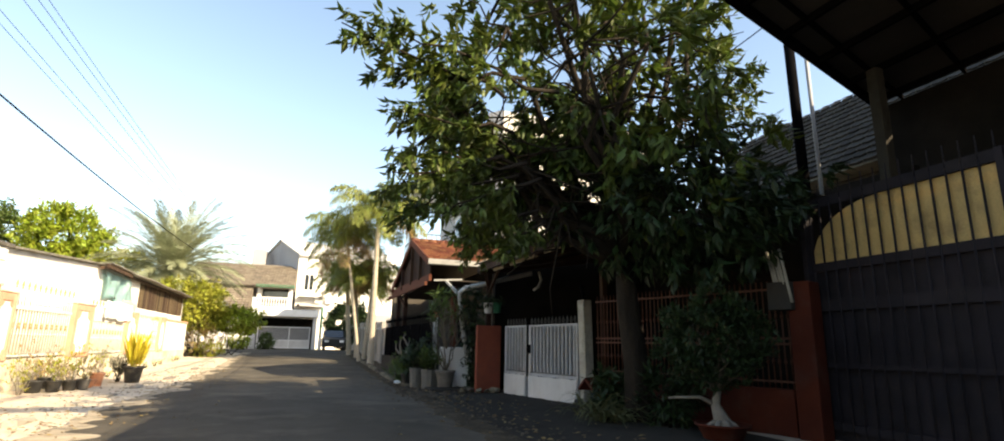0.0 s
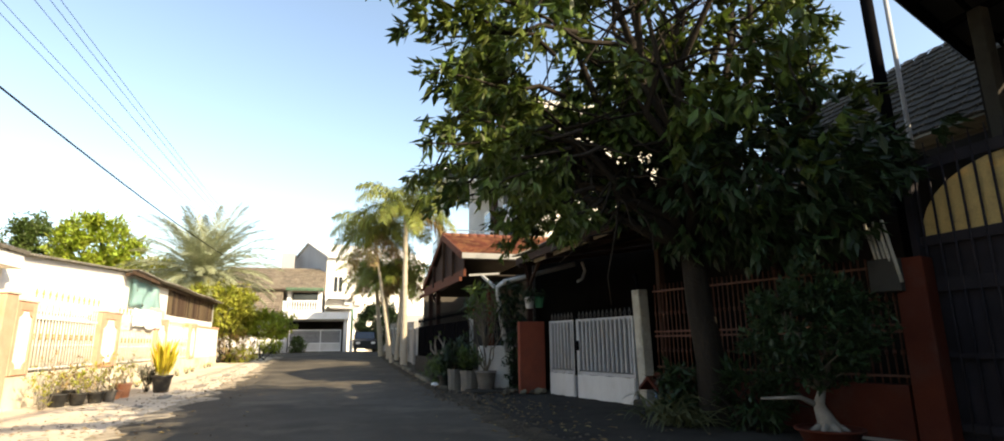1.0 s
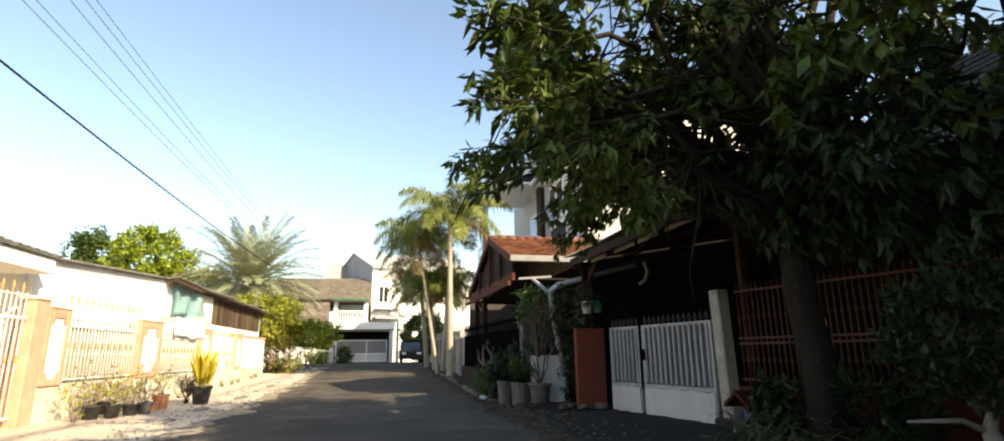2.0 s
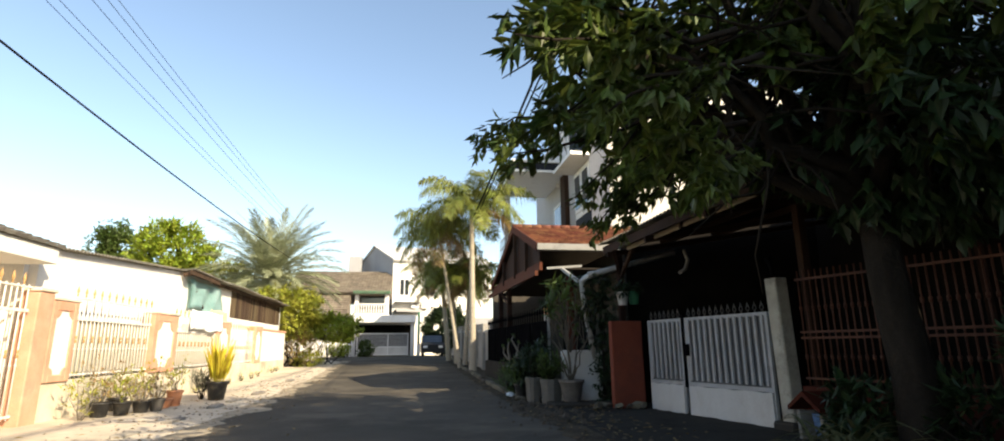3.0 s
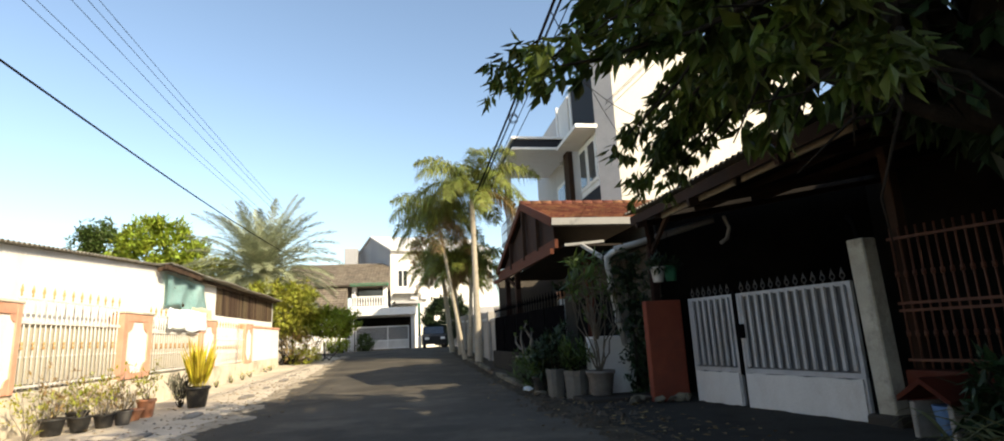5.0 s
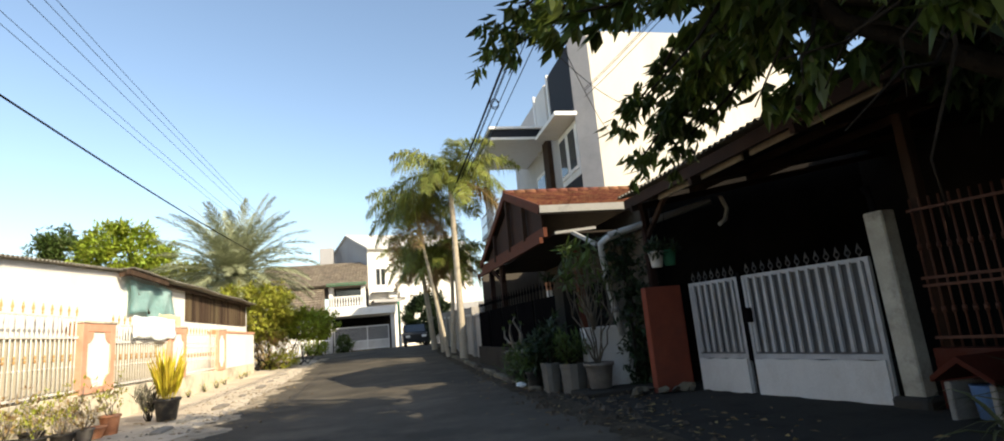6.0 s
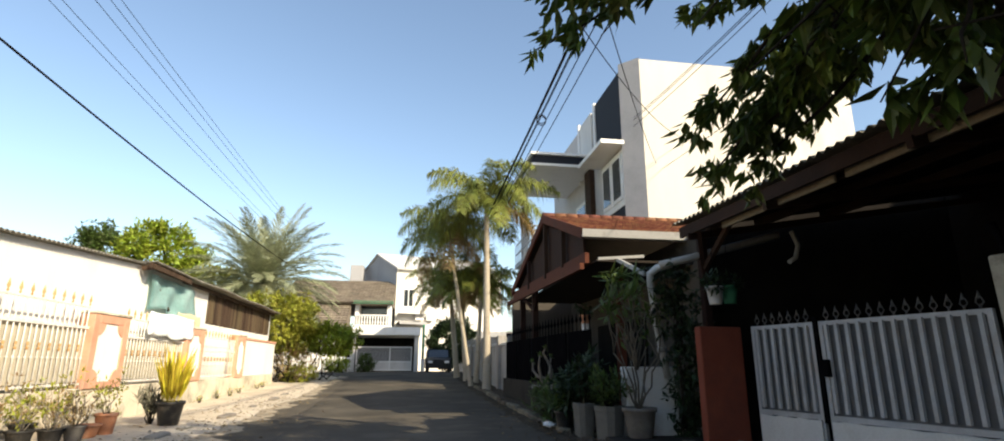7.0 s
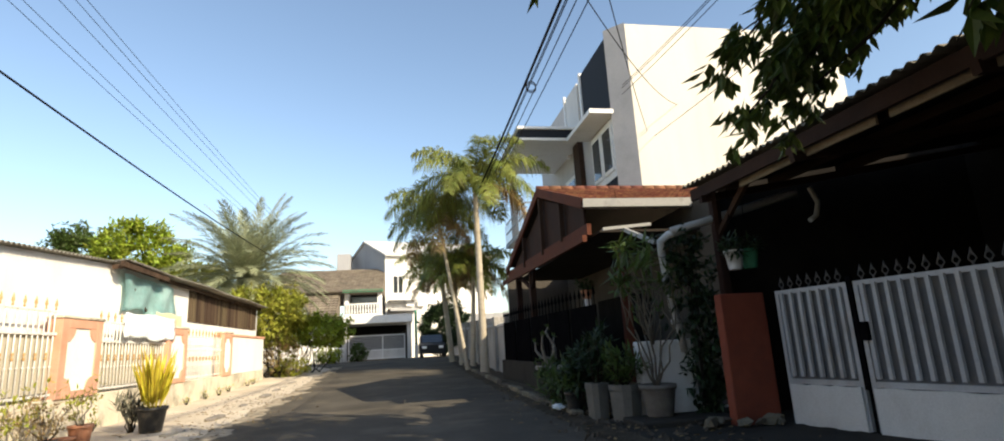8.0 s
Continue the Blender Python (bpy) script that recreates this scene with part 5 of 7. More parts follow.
for k in range(12):
    bm = bmesh.new()
    beam(bm, (BX0 + 0.15, BY0 + 0.5 + k * 0.38, 5.92), (BX0 + 0.15, BY0 + 0.5 + k * 0.38, 6.85), 0.03, 0.03)
    part("baluster", bm, M["trim_white"], tw)
for z in (6.4, 6.88):
    bm = bmesh.new()
    beam(bm, (BX0 + 0.15, BY0 + 0.12, z), (BX0 + 0.15, BY1 - 0.2, z), 0.05, 0.05)
    beam(bm, (BX0 + 0.15, BY0 + 0.15, z), (TX + 0.11, BY0 + 0.15, z), 0.05, 0.05)
    part("handrail", bm, M["trim_white"], tw)
bm = bmesh.new()
box(bm, (TX - 0.02, TY + 5.2, 5.93), (TX + 0.118, TY + 6.8, 8.4), None, 0.01)
w2 = part("window", bm, M["trim_white"], tw)
bm = bmesh.new()
box(bm, (TX - 0.04, TY + 5.4, 6.2), (TX - 0.021, TY + 6.6, 8.2))
part("pane", bm, M["glass_dark"], w2)
bm = bmesh.new()
box(bm, (BX0 + 0.2, BY0 + 3.2, 5.93), (BX0 + 0.5, BY0 + 3.5, 9.555), None, 0.01)
part("column", bm, M["light_wall"], tw)
bm = bmesh.new()
box(bm, (TX - 0.1, TY + 4.3, 5.93), (TX + 0.117, TY + 5.1, 9.555))
part("wall_strip", bm, M["brown_beam"], tw, "brown clad strip")

# porch house with red tiled gable
ph = thing("porch_house", (6, 20, 0), "low house with red tiled gable porch and dark timber trusses", "house")
GX0, GX1 = 3.35, 9.0
APY, APZ, NY, FY, EZ = 19.25, 4.76, 16.1, 23.5, 3.66
bm = bmesh.new()
tiled_slope(bm, (GX0, NY, EZ), (GX1 - GX0, 0, 0), (0, APY - NY, APZ - EZ), 24, 16)
part("roof_tiles", bm, M["tile_red"], ph, "red clay roof tiles")
bm = bmesh.new()
tiled_slope(bm, (GX1, FY, EZ - 0.1), (GX0 - GX1, 0, 0), (0, APY - FY, APZ - EZ + 0.1), 24, 16)
part("roof_tiles", bm, M["tile_red"], ph, "red clay roof tiles")
bm = bmesh.new()
for k in range(19):
    x = GX0 + k * 0.3
    tube(bm, [(x, APY, APZ + 0.03), (x + 0.31, APY, APZ + 0.03)], [0.09, 0.085], 8)
part("ridge_tiles", bm, M["tile_red"], ph)
bm = bmesh.new()
for a, b in (((GX0 + 0.02, NY - 0.1, EZ - 0.06), (GX0 + 0.02, APY, APZ - 0.05)), ((GX0 + 0.02, FY + 0.35, EZ - 0.26), (GX0 + 0.02, APY, APZ - 0.05))):
    beam(bm, a, b, 0.05, 0.2)
part("barge_board", bm, M["barge"], ph)
bm = bmesh.new()
beam(bm, (GX0 + 0.1, NY - 0.1, 3.12), (GX0 + 0.1, FY + 0.3, 3.32), 0.08, 0.2)
beam(bm, (GX0 - 0.05, NY - 0.25, 2.93), (GX0 - 0.05, FY + 0.6, 3.08), 0.08, 0.12)
part("tie_beam", bm, M["barge"], ph)
for y, z in ((APY, APZ - 0.2), (17.6, 4.0), (21.3, 4.0)):
    bm = bmesh.new()
    beam(bm, (GX0 + 0.07, y, 3.2), (GX0 + 0.07, y, z), 0.1, 0.1)
    part("king_post", bm, M["brown_beam"], ph)
for k in range(9):
    bm = bmesh.new()
    x = GX0 + 0.3 + k * 0.6
    beam(bm, (x, NY + 0.02, EZ - 0.1), (x, APY, APZ - 0.13), 0.06, 0.1)
    part("rafter", bm, M["brown_beam"], ph)
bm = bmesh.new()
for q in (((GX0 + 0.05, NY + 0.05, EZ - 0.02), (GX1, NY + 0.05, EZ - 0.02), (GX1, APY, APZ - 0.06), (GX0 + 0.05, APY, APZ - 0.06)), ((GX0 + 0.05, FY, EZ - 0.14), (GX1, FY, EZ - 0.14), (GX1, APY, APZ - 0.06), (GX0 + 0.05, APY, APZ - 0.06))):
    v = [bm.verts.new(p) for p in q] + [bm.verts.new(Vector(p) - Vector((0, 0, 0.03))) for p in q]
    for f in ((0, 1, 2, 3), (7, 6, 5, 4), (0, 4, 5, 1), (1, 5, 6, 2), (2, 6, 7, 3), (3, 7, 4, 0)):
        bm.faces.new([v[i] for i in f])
# deck colour carries the shade under the tiles
part("roof_deck", bm, M["underside_shade"], ph)
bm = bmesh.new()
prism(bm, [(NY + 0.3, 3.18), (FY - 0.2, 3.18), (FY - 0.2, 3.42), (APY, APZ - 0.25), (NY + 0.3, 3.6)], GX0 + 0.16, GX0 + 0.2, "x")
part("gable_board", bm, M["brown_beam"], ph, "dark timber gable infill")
# ceiling added to block light and darken the porch
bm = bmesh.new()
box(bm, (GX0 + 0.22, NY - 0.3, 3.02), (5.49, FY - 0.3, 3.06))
part("porch_light_block", bm, M["underside_shade"], ph)
# white gutter along the near eave
bm = bmesh.new()
prism(bm, [(NY - 0.14, EZ + 0.02), (NY - 0.12, EZ - 0.13), (NY - 0.02, EZ - 0.15), (NY + 0.02, EZ - 0.13), (NY + 0.02, EZ - 0.02)], GX0 + 0.02, 6.4, "x")
part("gutter", bm, M["old_pvc"], ph, "white plastic rain gutter")
# walls and posts
bm = bmesh.new()
box(bm, (5.5, 14.41, 0), (5.7, 24.4, 3.6))
part("wall", bm, M["house_wall"], ph)
bm = bmesh.new()
box(bm, (3.5, 24.42, 0), (9, 24.6, 3.5))
part("wall", bm, M["house_wall"], ph)
# wall behind the gate, painted near-black in place of shade
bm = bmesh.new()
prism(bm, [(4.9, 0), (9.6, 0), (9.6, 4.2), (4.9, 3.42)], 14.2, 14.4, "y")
part("wall", bm, M["shade_black"], ph)
# near-black slab drawn for the unlit doorway
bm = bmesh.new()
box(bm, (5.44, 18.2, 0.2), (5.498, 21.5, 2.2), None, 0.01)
part("doorway", bm, M["shade_black"], ph)
for x, y, mt in ((3.6, 21.4, "brown_beam"), (4.5, 17.2, "barge"), (3.6, 23.2, "brown_beam")):
    bm = bmesh.new()
    box(bm, (x - 0.08, y - 0.08, 0), (x + 0.08, y + 0.08, 3.2), None, 0.008)
    part("post", bm, M[mt], ph)
bm = bmesh.new()
beam(bm, (3.6, 21.4, 2.6), (3.45, 22.4, 3.1), 0.07, 0.09)
beam(bm, (3.6, 21.4, 2.6), (3.45, 20.4, 3.1), 0.07, 0.09)
part("bracket", bm, M["brown_beam"], ph)

# black front fence of the porch house
bf = thing("metal_fence", (3.5, 20, 0), "black sheet metal fence with spear tops on a grey plinth", "fence")
PA, PB = Vector((3.82, 17.0, 0)), Vector((3.3, 24.6, 0))
bm = bmesh.new()
n = 5
for k in range(n):
    a, b = PA.lerp(PB, k / n + 0.01), PA.lerp(PB, (k + 1) / n - 0.01)
    bm2 = bmesh.new()
    beam(bm2, a + Vector((0, 0, 1.28)), b + Vector((0, 0, 1.28)), 0.03, 1.15)
    part("panel", bm2, M["black_iron"], bf)
bm.free()
bm = bmesh.new()
beam(bm, PA + Vector((0, 0, 0.33)), PB + Vector((0, 0, 0.36)), 0.2, 0.72)
part("plinth", bm, M["shade_concrete"], bf)
for k in range(30):
    p = PA.lerp(PB, (k + 0.5) / 30)
    bm = bmesh.new()
    lathe(bm, [(0.012, 1.8), (0.012, 2.02), (0.035, 2.08), (0.02, 2.14), (0.002, 2.25)], (p.x, p.y, 0), 6)
    part("spear", bm, M["black_iron"], bf)
wp = thing("gate_pillar", (4.3, 19.0, 0), "slim white pillar carrying a small red pot", "pillar")
bm = bmesh.new()
box(bm, (4.23, 18.93, 0), (4.37, 19.07, 2.1), None, 0.01)
part("shaft", bm, M["white_paint"], wp)
flowerpot("flowerpot", (4.3, 19.0, 2.1), 0.13, 0.2, "terracotta", "small red clay pot standing on a slim pillar")
shrub("potted_plant", (4.3, 19.0, 2.28), "dark leafy plant in a red clay pot", "plant", R, 26, 0.22, 0.22, 0.16, 0.06, "leaf_dark", 6, 0.5, 4)

# white low wall, drain pipe and terracotta screen wall
bm = bmesh.new()
box(bm, (3.55, 14.55, 0.0), (4.4, 14.8, 1.12), None, 0.015)
tagged(finish(bm, "low_wall", M["white_paint"]), "white painted low wall stub beside the planters", "wall", kind="structure")
bm = bmesh.new()
box(bm, (4.16, 13.26, 0.0), (4.78, 13.42, 1.67), None, 0.012)
tagged(finish(bm, "screen_wall", M["red_screen"]), "red brown painted wall panel beside the white gate", "wall", kind="structure")
pv = thing("drain_pipe", (3.95, 14.4, 1.12), "white plastic drain pipe leaning from the carport gutter", "pipe")
bm = bmesh.new()
tube(bm, [(4.22, 14.5, 0.95), (4.05, 14.42, 1.8), (3.94, 14.3, 2.4), (3.92, 14.25, 2.55), (4.0, 14.15, 2.63), (4.2, 14.05, 2.68)], 0.057, 12)
part("pipe", bm, M["pvc"], pv)
bm = bmesh.new()
tube(bm, [(4.13, 14.46, 1.35), (4.12, 14.455, 1.42)], 0.078, 12)
part("joint", bm, M["old_pvc"], pv)
bm = bmesh.new()
tube(bm, [(4.02, 14.4, 1.92), (4.005, 14.39, 2.0)], 0.078, 12)
part("joint", bm, M["old_pvc"], pv)
gp = thing("roof_gutter", (5, 13.8, 2.9), "sloping white plastic rain gutter pipe under the carport roof", "gutter")
bm = bmesh.new()
tube(bm, [(4.0, 14.05, 2.66), (4.4, 13.95, 2.75), (5.7, 13.5, 3.08)], 0.06, 12)
part("pipe", bm, M["old_pvc"], gp)
bm = bmesh.new()
tube(bm, [(5.85, 13.4, 3.12), (5.9, 13.35, 2.9), (5.8, 13.3, 2.7), (5.65, 13.25, 2.62)], 0.035, 8)
part("down_pipe", bm, M["old_pvc"], gp)
bm = bmesh.new()
beam(bm, (3.86, 14.3, 2.55), (3.75, 15.2, 2.95), 0.06, 0.06)
beam(bm, (3.4, 15.2, 2.95), (4.2, 15.1, 3.0), 0.05, 0.05)
tagged(finish(bm, "pipe_bracket", M["old_pvc"]), "white bracket joining the gutter and the drain pipe", "bracket")


# ---- white double gate ----
GA, GB = Vector((4.86, 13.12, 0)), Vector((5.47, 10.3, 0))
along = (GB - GA).normalized()


def gp_(s, z, out=0.0):
    """A point on the gate line, s metres from its far end, out metres towards the road."""
    n = Vector((along.y, -along.x, 0))
    if n.x > 0:
        n = -n
    return GA + along * s + n * out + Vector((0, 0, z))


def box_along(bm, s0, s1, z0, z1, d0, d1):
    """A slightly worn slab standing on the gate line."""
    m = 9
    top = [(gp_(s0 + (s1 - s0) * k / m, z1 + 0.008 * math.sin(k * 2.3 + s0 * 5), d0), gp_(s0 + (s1 - s0) * k / m, z1 + 0.008 * math.sin(k * 2.3 + s0 * 5), d1)) for k in range(m + 1)]
    low = [(gp_(s0 + (s1 - s0) * k / m, z0 + 0.012 * math.sin(k * 1.7 + s0 * 3), d0), gp_(s0 + (s1 - s0) * k / m, z0 + 0.012 * math.sin(k * 1.7 + s0 * 3), d1)) for k in range(m + 1)]
    rows = [[bm.verts.new(p) for p in (t[0], t[1], b[1], b[0])] for t, b in zip(top, low)]
    for a, b in zip(rows, rows[1:]):
        for i in range(4):
            bm.faces.new((a[i], a[(i + 1) % 4], b[(i + 1) % 4], b[i]))
    bm.faces.new(rows[0]), bm.faces.new(rows[-1][::-1])


def gate_leaf(s0, s1, n):
    g = thing("gate_leaf", gp_(s0, 0.1), "white slatted steel gate leaf with solid lower panel and rust stains", "gate", "leaves of the white gate")
    bm = bmesh.new()
    for z, h in ((1.64, 0.05), (0.56, 0.06), (0.1, 0.05)):
        beam(bm, gp_(s0, z), gp_(s1, z), 0.045, h)
    for s in (s0 + 0.025, s1 - 0.025):
        beam(bm, gp_(s, 0.07), gp_(s, 1.66), 0.05, 0.05, along)
    part("frame", bm, M["gate_white"], g)
    bm = bmesh.new()
    box_along(bm, s0 + 0.03, s1 - 0.03, 0.06, 0.525, 0.0, 0.05)
    part("lower_panel", bm, M["panel_white"], g, "white sheet panel stained along its foot")
    bm = bmesh.new()
    beam(bm, gp_(s0 + 0.05, 1.09, -0.02), gp_(s1 - 0.05, 1.09, -0.02), 0.006, 1.06)
    part("mesh_backing", bm, M["gate_mesh"], g, "grey mesh behind the slats")
    first = None
    for k in range(n):
        s = s0 + 0.1 + (s1 - s0 - 0.2) * k / (n - 1)
        if first is None:
            bm = bmesh.new()
            prof = [(-0.028, 0.0), (-0.02, 0.03), (0.02, 0.03), (0.028, 0.0)]
            nn = gp_(0, 0, 1) - gp_(0, 0, 0)
            lo = [bm.verts.new(gp_(s + a, 0.62, b + 0.012)) for a, b in prof]
            hi = [bm.verts.new(gp_(s + a, 1.63, b + 0.012)) for a, b in prof]
            for i in range(3):
                bm.faces.new((lo[i], lo[i + 1], hi[i + 1], hi[i]))
            bm.faces.new(lo), bm.faces.new(hi[::-1])
            bm.faces.new((lo[0], hi[0], hi[3], lo[3]))
            first, s_first = part("slat", bm, M["gate_white"], g), s
        else:
            ob = first.copy()
            scene.collection.objects.link(ob)
            ob.location = first.location + along * (s - s_first)
    tip = None
    for k in range(n):
        s = s0 + 0.1 + (s1 - s0 - 0.2) * k / (n - 1)
        if tip is None:
            bm = bmesh.new()
            c = gp_(s, 1.66)
            tube(bm, [c, c + Vector((0, 0, 0.05))], 0.012, 6)
            for sg in (-1, 1):
                tube(bm, [c + Vector((0, 0, 0.03)), c + along * 0.035 * sg + Vector((0, 0, 0.07)), c + along * 0.02 * sg + Vector((0, 0, 0.11)), c + Vector((0, 0, 0.13))], 0.008, 5)
            lathe(bm, [(0.004, 0.1), (0.016, 0.13), (0.002, 0.18)], c, 6)
            tip, s_tip = part("finial", bm, M["finial_grey"], g, "dull grey curled finial"), s
        else:
            ob = tip.copy()
            scene.collection.objects.link(ob)
            ob.location = tip.location + along * (s - s_tip)
    return g


gate_leaf(0.0, 0.98, 7)
gate_leaf(1.06, 2.88, 13)
bm = bmesh.new()
beam(bm, gp_(1.02, 0.5, 0.02), gp_(1.02, 1.72, 0.02), 0.045, 0.06, along)
tagged(finish(bm, "gate_stile", M["black_iron"]), "dark upright stile between the gate leaves", "gate stile")
bm = bmesh.new()
box(bm, (-0.03, -0.05, -0.1), (0.04, 0.05, 0.1), Matrix.Translation(gp_(1.12, 1.12, 0.05)), 0.01)
tagged(finish(bm, "gate_lock", M["black_iron"]), "black lock box on the white gate", "lock")

post = thing("gate_post", (5.4, 10.15, 0), "grimy cream concrete gate post leaning slightly", "post")
bm = bmesh.new()
box(bm, (-0.105, -0.11, -0.05), (0.105, 0.11, 2.1), pose(5.57, 10.12, 0.03, 0, -1.5, 8), 0.015)
part("shaft", bm, M["grimy_post"], post)
bm = bmesh.new()
box(bm, (-0.2, -0.2, -0.05), (0.2, 0.2, 0.17), pose(5.55, 10.1, 0.0, 0, 0, 8), 0.03)
part("foot", bm, M["shade_concrete"], post)
bm = bmesh.new()
tube(bm, [(5.5, 10.12, 2.1), (5.48, 10.13, 2.3), (5.5, 10.2, 2.42)], [0.03, 0.025, 0.05], 8)
part("lamp_stub", bm, M["black_iron"], post)

# ---- carport over the gate ----
cp = thing("carport", (6.5, 10, 0), "dark timber carport with a weathered corrugated roof", "carport")
EX, EZ2 = 4.22, 3.3


def roof_z(x, y):
    return EZ2 + (x - EX) * 0.16 - 0.02 * (13.9 - y) + 0.02 * math.sin(y * 0.9)


bm = bmesh.new()
corrugated(bm, 8.3, 14.0, EX, 10.2, roof_z)
part("roof_sheet", bm, M["sheet_roof"], cp, "weathered corrugated roof sheet")
# board under the roof sheet, its near-black colour standing in for shade
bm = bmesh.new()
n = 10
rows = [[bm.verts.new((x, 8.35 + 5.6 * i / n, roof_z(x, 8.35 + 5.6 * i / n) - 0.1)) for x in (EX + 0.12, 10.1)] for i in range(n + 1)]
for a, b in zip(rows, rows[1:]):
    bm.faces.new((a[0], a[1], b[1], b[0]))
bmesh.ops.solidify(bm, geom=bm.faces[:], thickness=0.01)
part("ceiling_board", bm, M["underside_shade"], cp)
for x, w, h, mt in ((EX + 0.1, 0.05, 0.16, "brown_beam"), (EX + 0.55, 0.07, 0.12, "brown_beam"), (EX + 1.4, 0.07, 0.12, "brown_beam"), (EX + 2.6, 0.08, 0.14, "brown_beam")):
    bm = bmesh.new()
    beam(bm, (x, 8.32, roof_z(x, 8.32) - 0.17), (x, 13.9, roof_z(x, 13.9) - 0.17), w, h)
    part("purlin", bm, M[mt], cp)
for y0, y1 in ((8.75, 10.6), (10.75, 12.9)):
    bm = bmesh.new()
    beam(bm, (EX + 0.22, y0, roof_z(EX, y0) - 0.2), (EX + 0.22, y1, roof_z(EX, y1) - 0.2), 0.03, 0.14)
    part("fascia_plank", bm, M["old_plank"], cp, "pale weathered fascia plank")
for y in (8.5, 9.7, 11.7, 13.6):
    bm = bmesh.new()
    beam(bm, (EX + 0.05, y, roof_z(EX, y) - 0.27), (10, y, roof_z(10, y) - 0.27), 0.07, 0.1)
    part("rafter", bm, M["brown_beam"], cp)
for x, y in ((4.62, 13.85), (7.2, 8.5), (5.85, 9.9)):
    bm = bmesh.new()
    box(bm, (x - 0.06, y - 0.06, 0), (x + 0.06, y + 0.06, roof_z(x, y) - 0.2), None, 0.008)
    part("post", bm, M["brown_beam"], cp)
for a, b in (((4.62, 13.85, 2.6), (4.35, 13.4, 3.1)), ((4.62, 13.85, 2.55), (4.62, 13.0, 3.12))):
    bm = bmesh.new()
    beam(bm, a, b, 0.06, 0.08)
    part("bracket", bm, M["brown_beam"], cp)
# closing walls of the carport, its inner shade painted on as near-black
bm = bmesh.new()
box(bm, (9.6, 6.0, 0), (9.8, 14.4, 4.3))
tagged(finish(bm, "wall_east", M["shade_black"]), "house wall at the back of the carport, shade painted into its colour", "wall", kind="structure")
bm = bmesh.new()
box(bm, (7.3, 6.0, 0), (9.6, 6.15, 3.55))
tagged(finish(bm, "wall_south", M["shade_black"]), "side wall added to close the carport, shade painted into its colour", "wall", kind="structure")
# floor colour carries the carport's shade
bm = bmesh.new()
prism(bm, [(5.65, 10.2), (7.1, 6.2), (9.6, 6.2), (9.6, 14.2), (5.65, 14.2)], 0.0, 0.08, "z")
tagged(finish(bm, "floor", M["shade_concrete"]), "concrete carport floor, colour darkened for shade", "floor", kind="structure")

# hanging pots by the carport corner
for x, y, z, mt, lab in ((4.4, 13.2, 1.97, "pvc", "white plastic pot hanging from the carport"), (4.65, 13.25, 1.99, "green_paint", "dark green plastic pot hanging from the carport")):
    hp = thing("hanging_pot", (x, y, z), lab, "hanging pot", "hanging pots")
    bm = bmesh.new()
    lathe(bm, [(0.08, 0), (0.085, 0.01), (0.115, 0.22), (0.125, 0.22), (0.125, 0.25), (0.105, 0.25), (0.1, 0.2)], (x, y, z), 16)
    part("pot", bm, M[mt], hp)
    bm = bmesh.new()
    for a in (0, 2.1, 4.2):
        tube(bm, [(x + 0.11 * math.cos(a), y + 0.11 * math.sin(a), z + 0.24), (x, y, z + 0.75)], 0.004, 4)
    tube(bm, [(x, y, z + 0.75), (x + 0.05, y, roof_z(x, y) - 0.05)], 0.004, 4)
    part("wire", bm, M["black_iron"], hp)
    shrub("hanging_plant", (x, y, z + 0.2), "dark trailing plant in a hanging pot", "plant", R, 24, 0.2, 0.2, 0.14, 0.05, "leaf_dark", 6, 0.8, 4, group="hanging plants")

# ---- brown bar fence on a red plinth ----
FA, FB = Vector((5.68, 9.92, 0)), Vector((6.8, 6.1, 0))
fd = (FB - FA).normalized()
bf2 = thing("garden_fence", (FA.x, FA.y, 0), "brown painted steel bar fence on a dark red plinth", "fence")
bm = bmesh.new()
beam(bm, FA + Vector((0, 0, 0.3)), FB + Vector((0, 0, 0.3)), 0.2, 0.7)
part("plinth", bm, M["red_plinth"], bf2, "dark red painted plinth")
for z in (0.75, 1.28, 1.36, 2.08):
    bm = bmesh.new()
    beam(bm, FA + Vector((0, 0, z)), FB + Vector((0, 0, z)), 0.03, 0.03)
    part("rail", bm, M["brown_iron"], bf2)
first = None
n = 44
for k in range(n):
    p = FA.lerp(FB, (k + 0.5) / n)
    if first is None:
        bm = bmesh.new()
        tube(bm, [p + Vector((0, 0, 0.66)), p + Vector((0, 0, 2.2))], 0.012, 6)
        tube(bm, [p + Vector((0, 0, 1.0)), p + Vector((0, 0, 1.06))], 0.023, 6)
        tube(bm, [p + Vector((0, 0, 1.65)), p + Vector((0, 0, 1.71))], 0.023, 6)
        first, pf = part("bar", bm, M["brown_iron"], bf2), p
    else:
        ob = first.copy()
        scene.collection.objects.link(ob)
        ob.location = first.location + (p - pf)
bm = bmesh.new()
box(bm, (-0.16, -0.16, -0.05), (0.16, 0.16, 2.15), pose(6.86, 5.9, 0, 0, 0, 18), 0.012)
tagged(finish(bm, "fence_pillar", M["red_plinth"]), "dark red square pillar between fence and black gate", "pillar")
tb = thing("mail_box", (6.6, 6.1, 1.8), "pale box with a bundle of white tubes on the red pillar", "box")
bm = bmesh.new()
box(bm, (-0.1, -0.17, 0.0), (0.08, 0.17, 0.4), pose(6.63, 6.06, 1.75, 0, 0, 18), 0.01)
part("box", bm, M["shade_concrete"], tb)
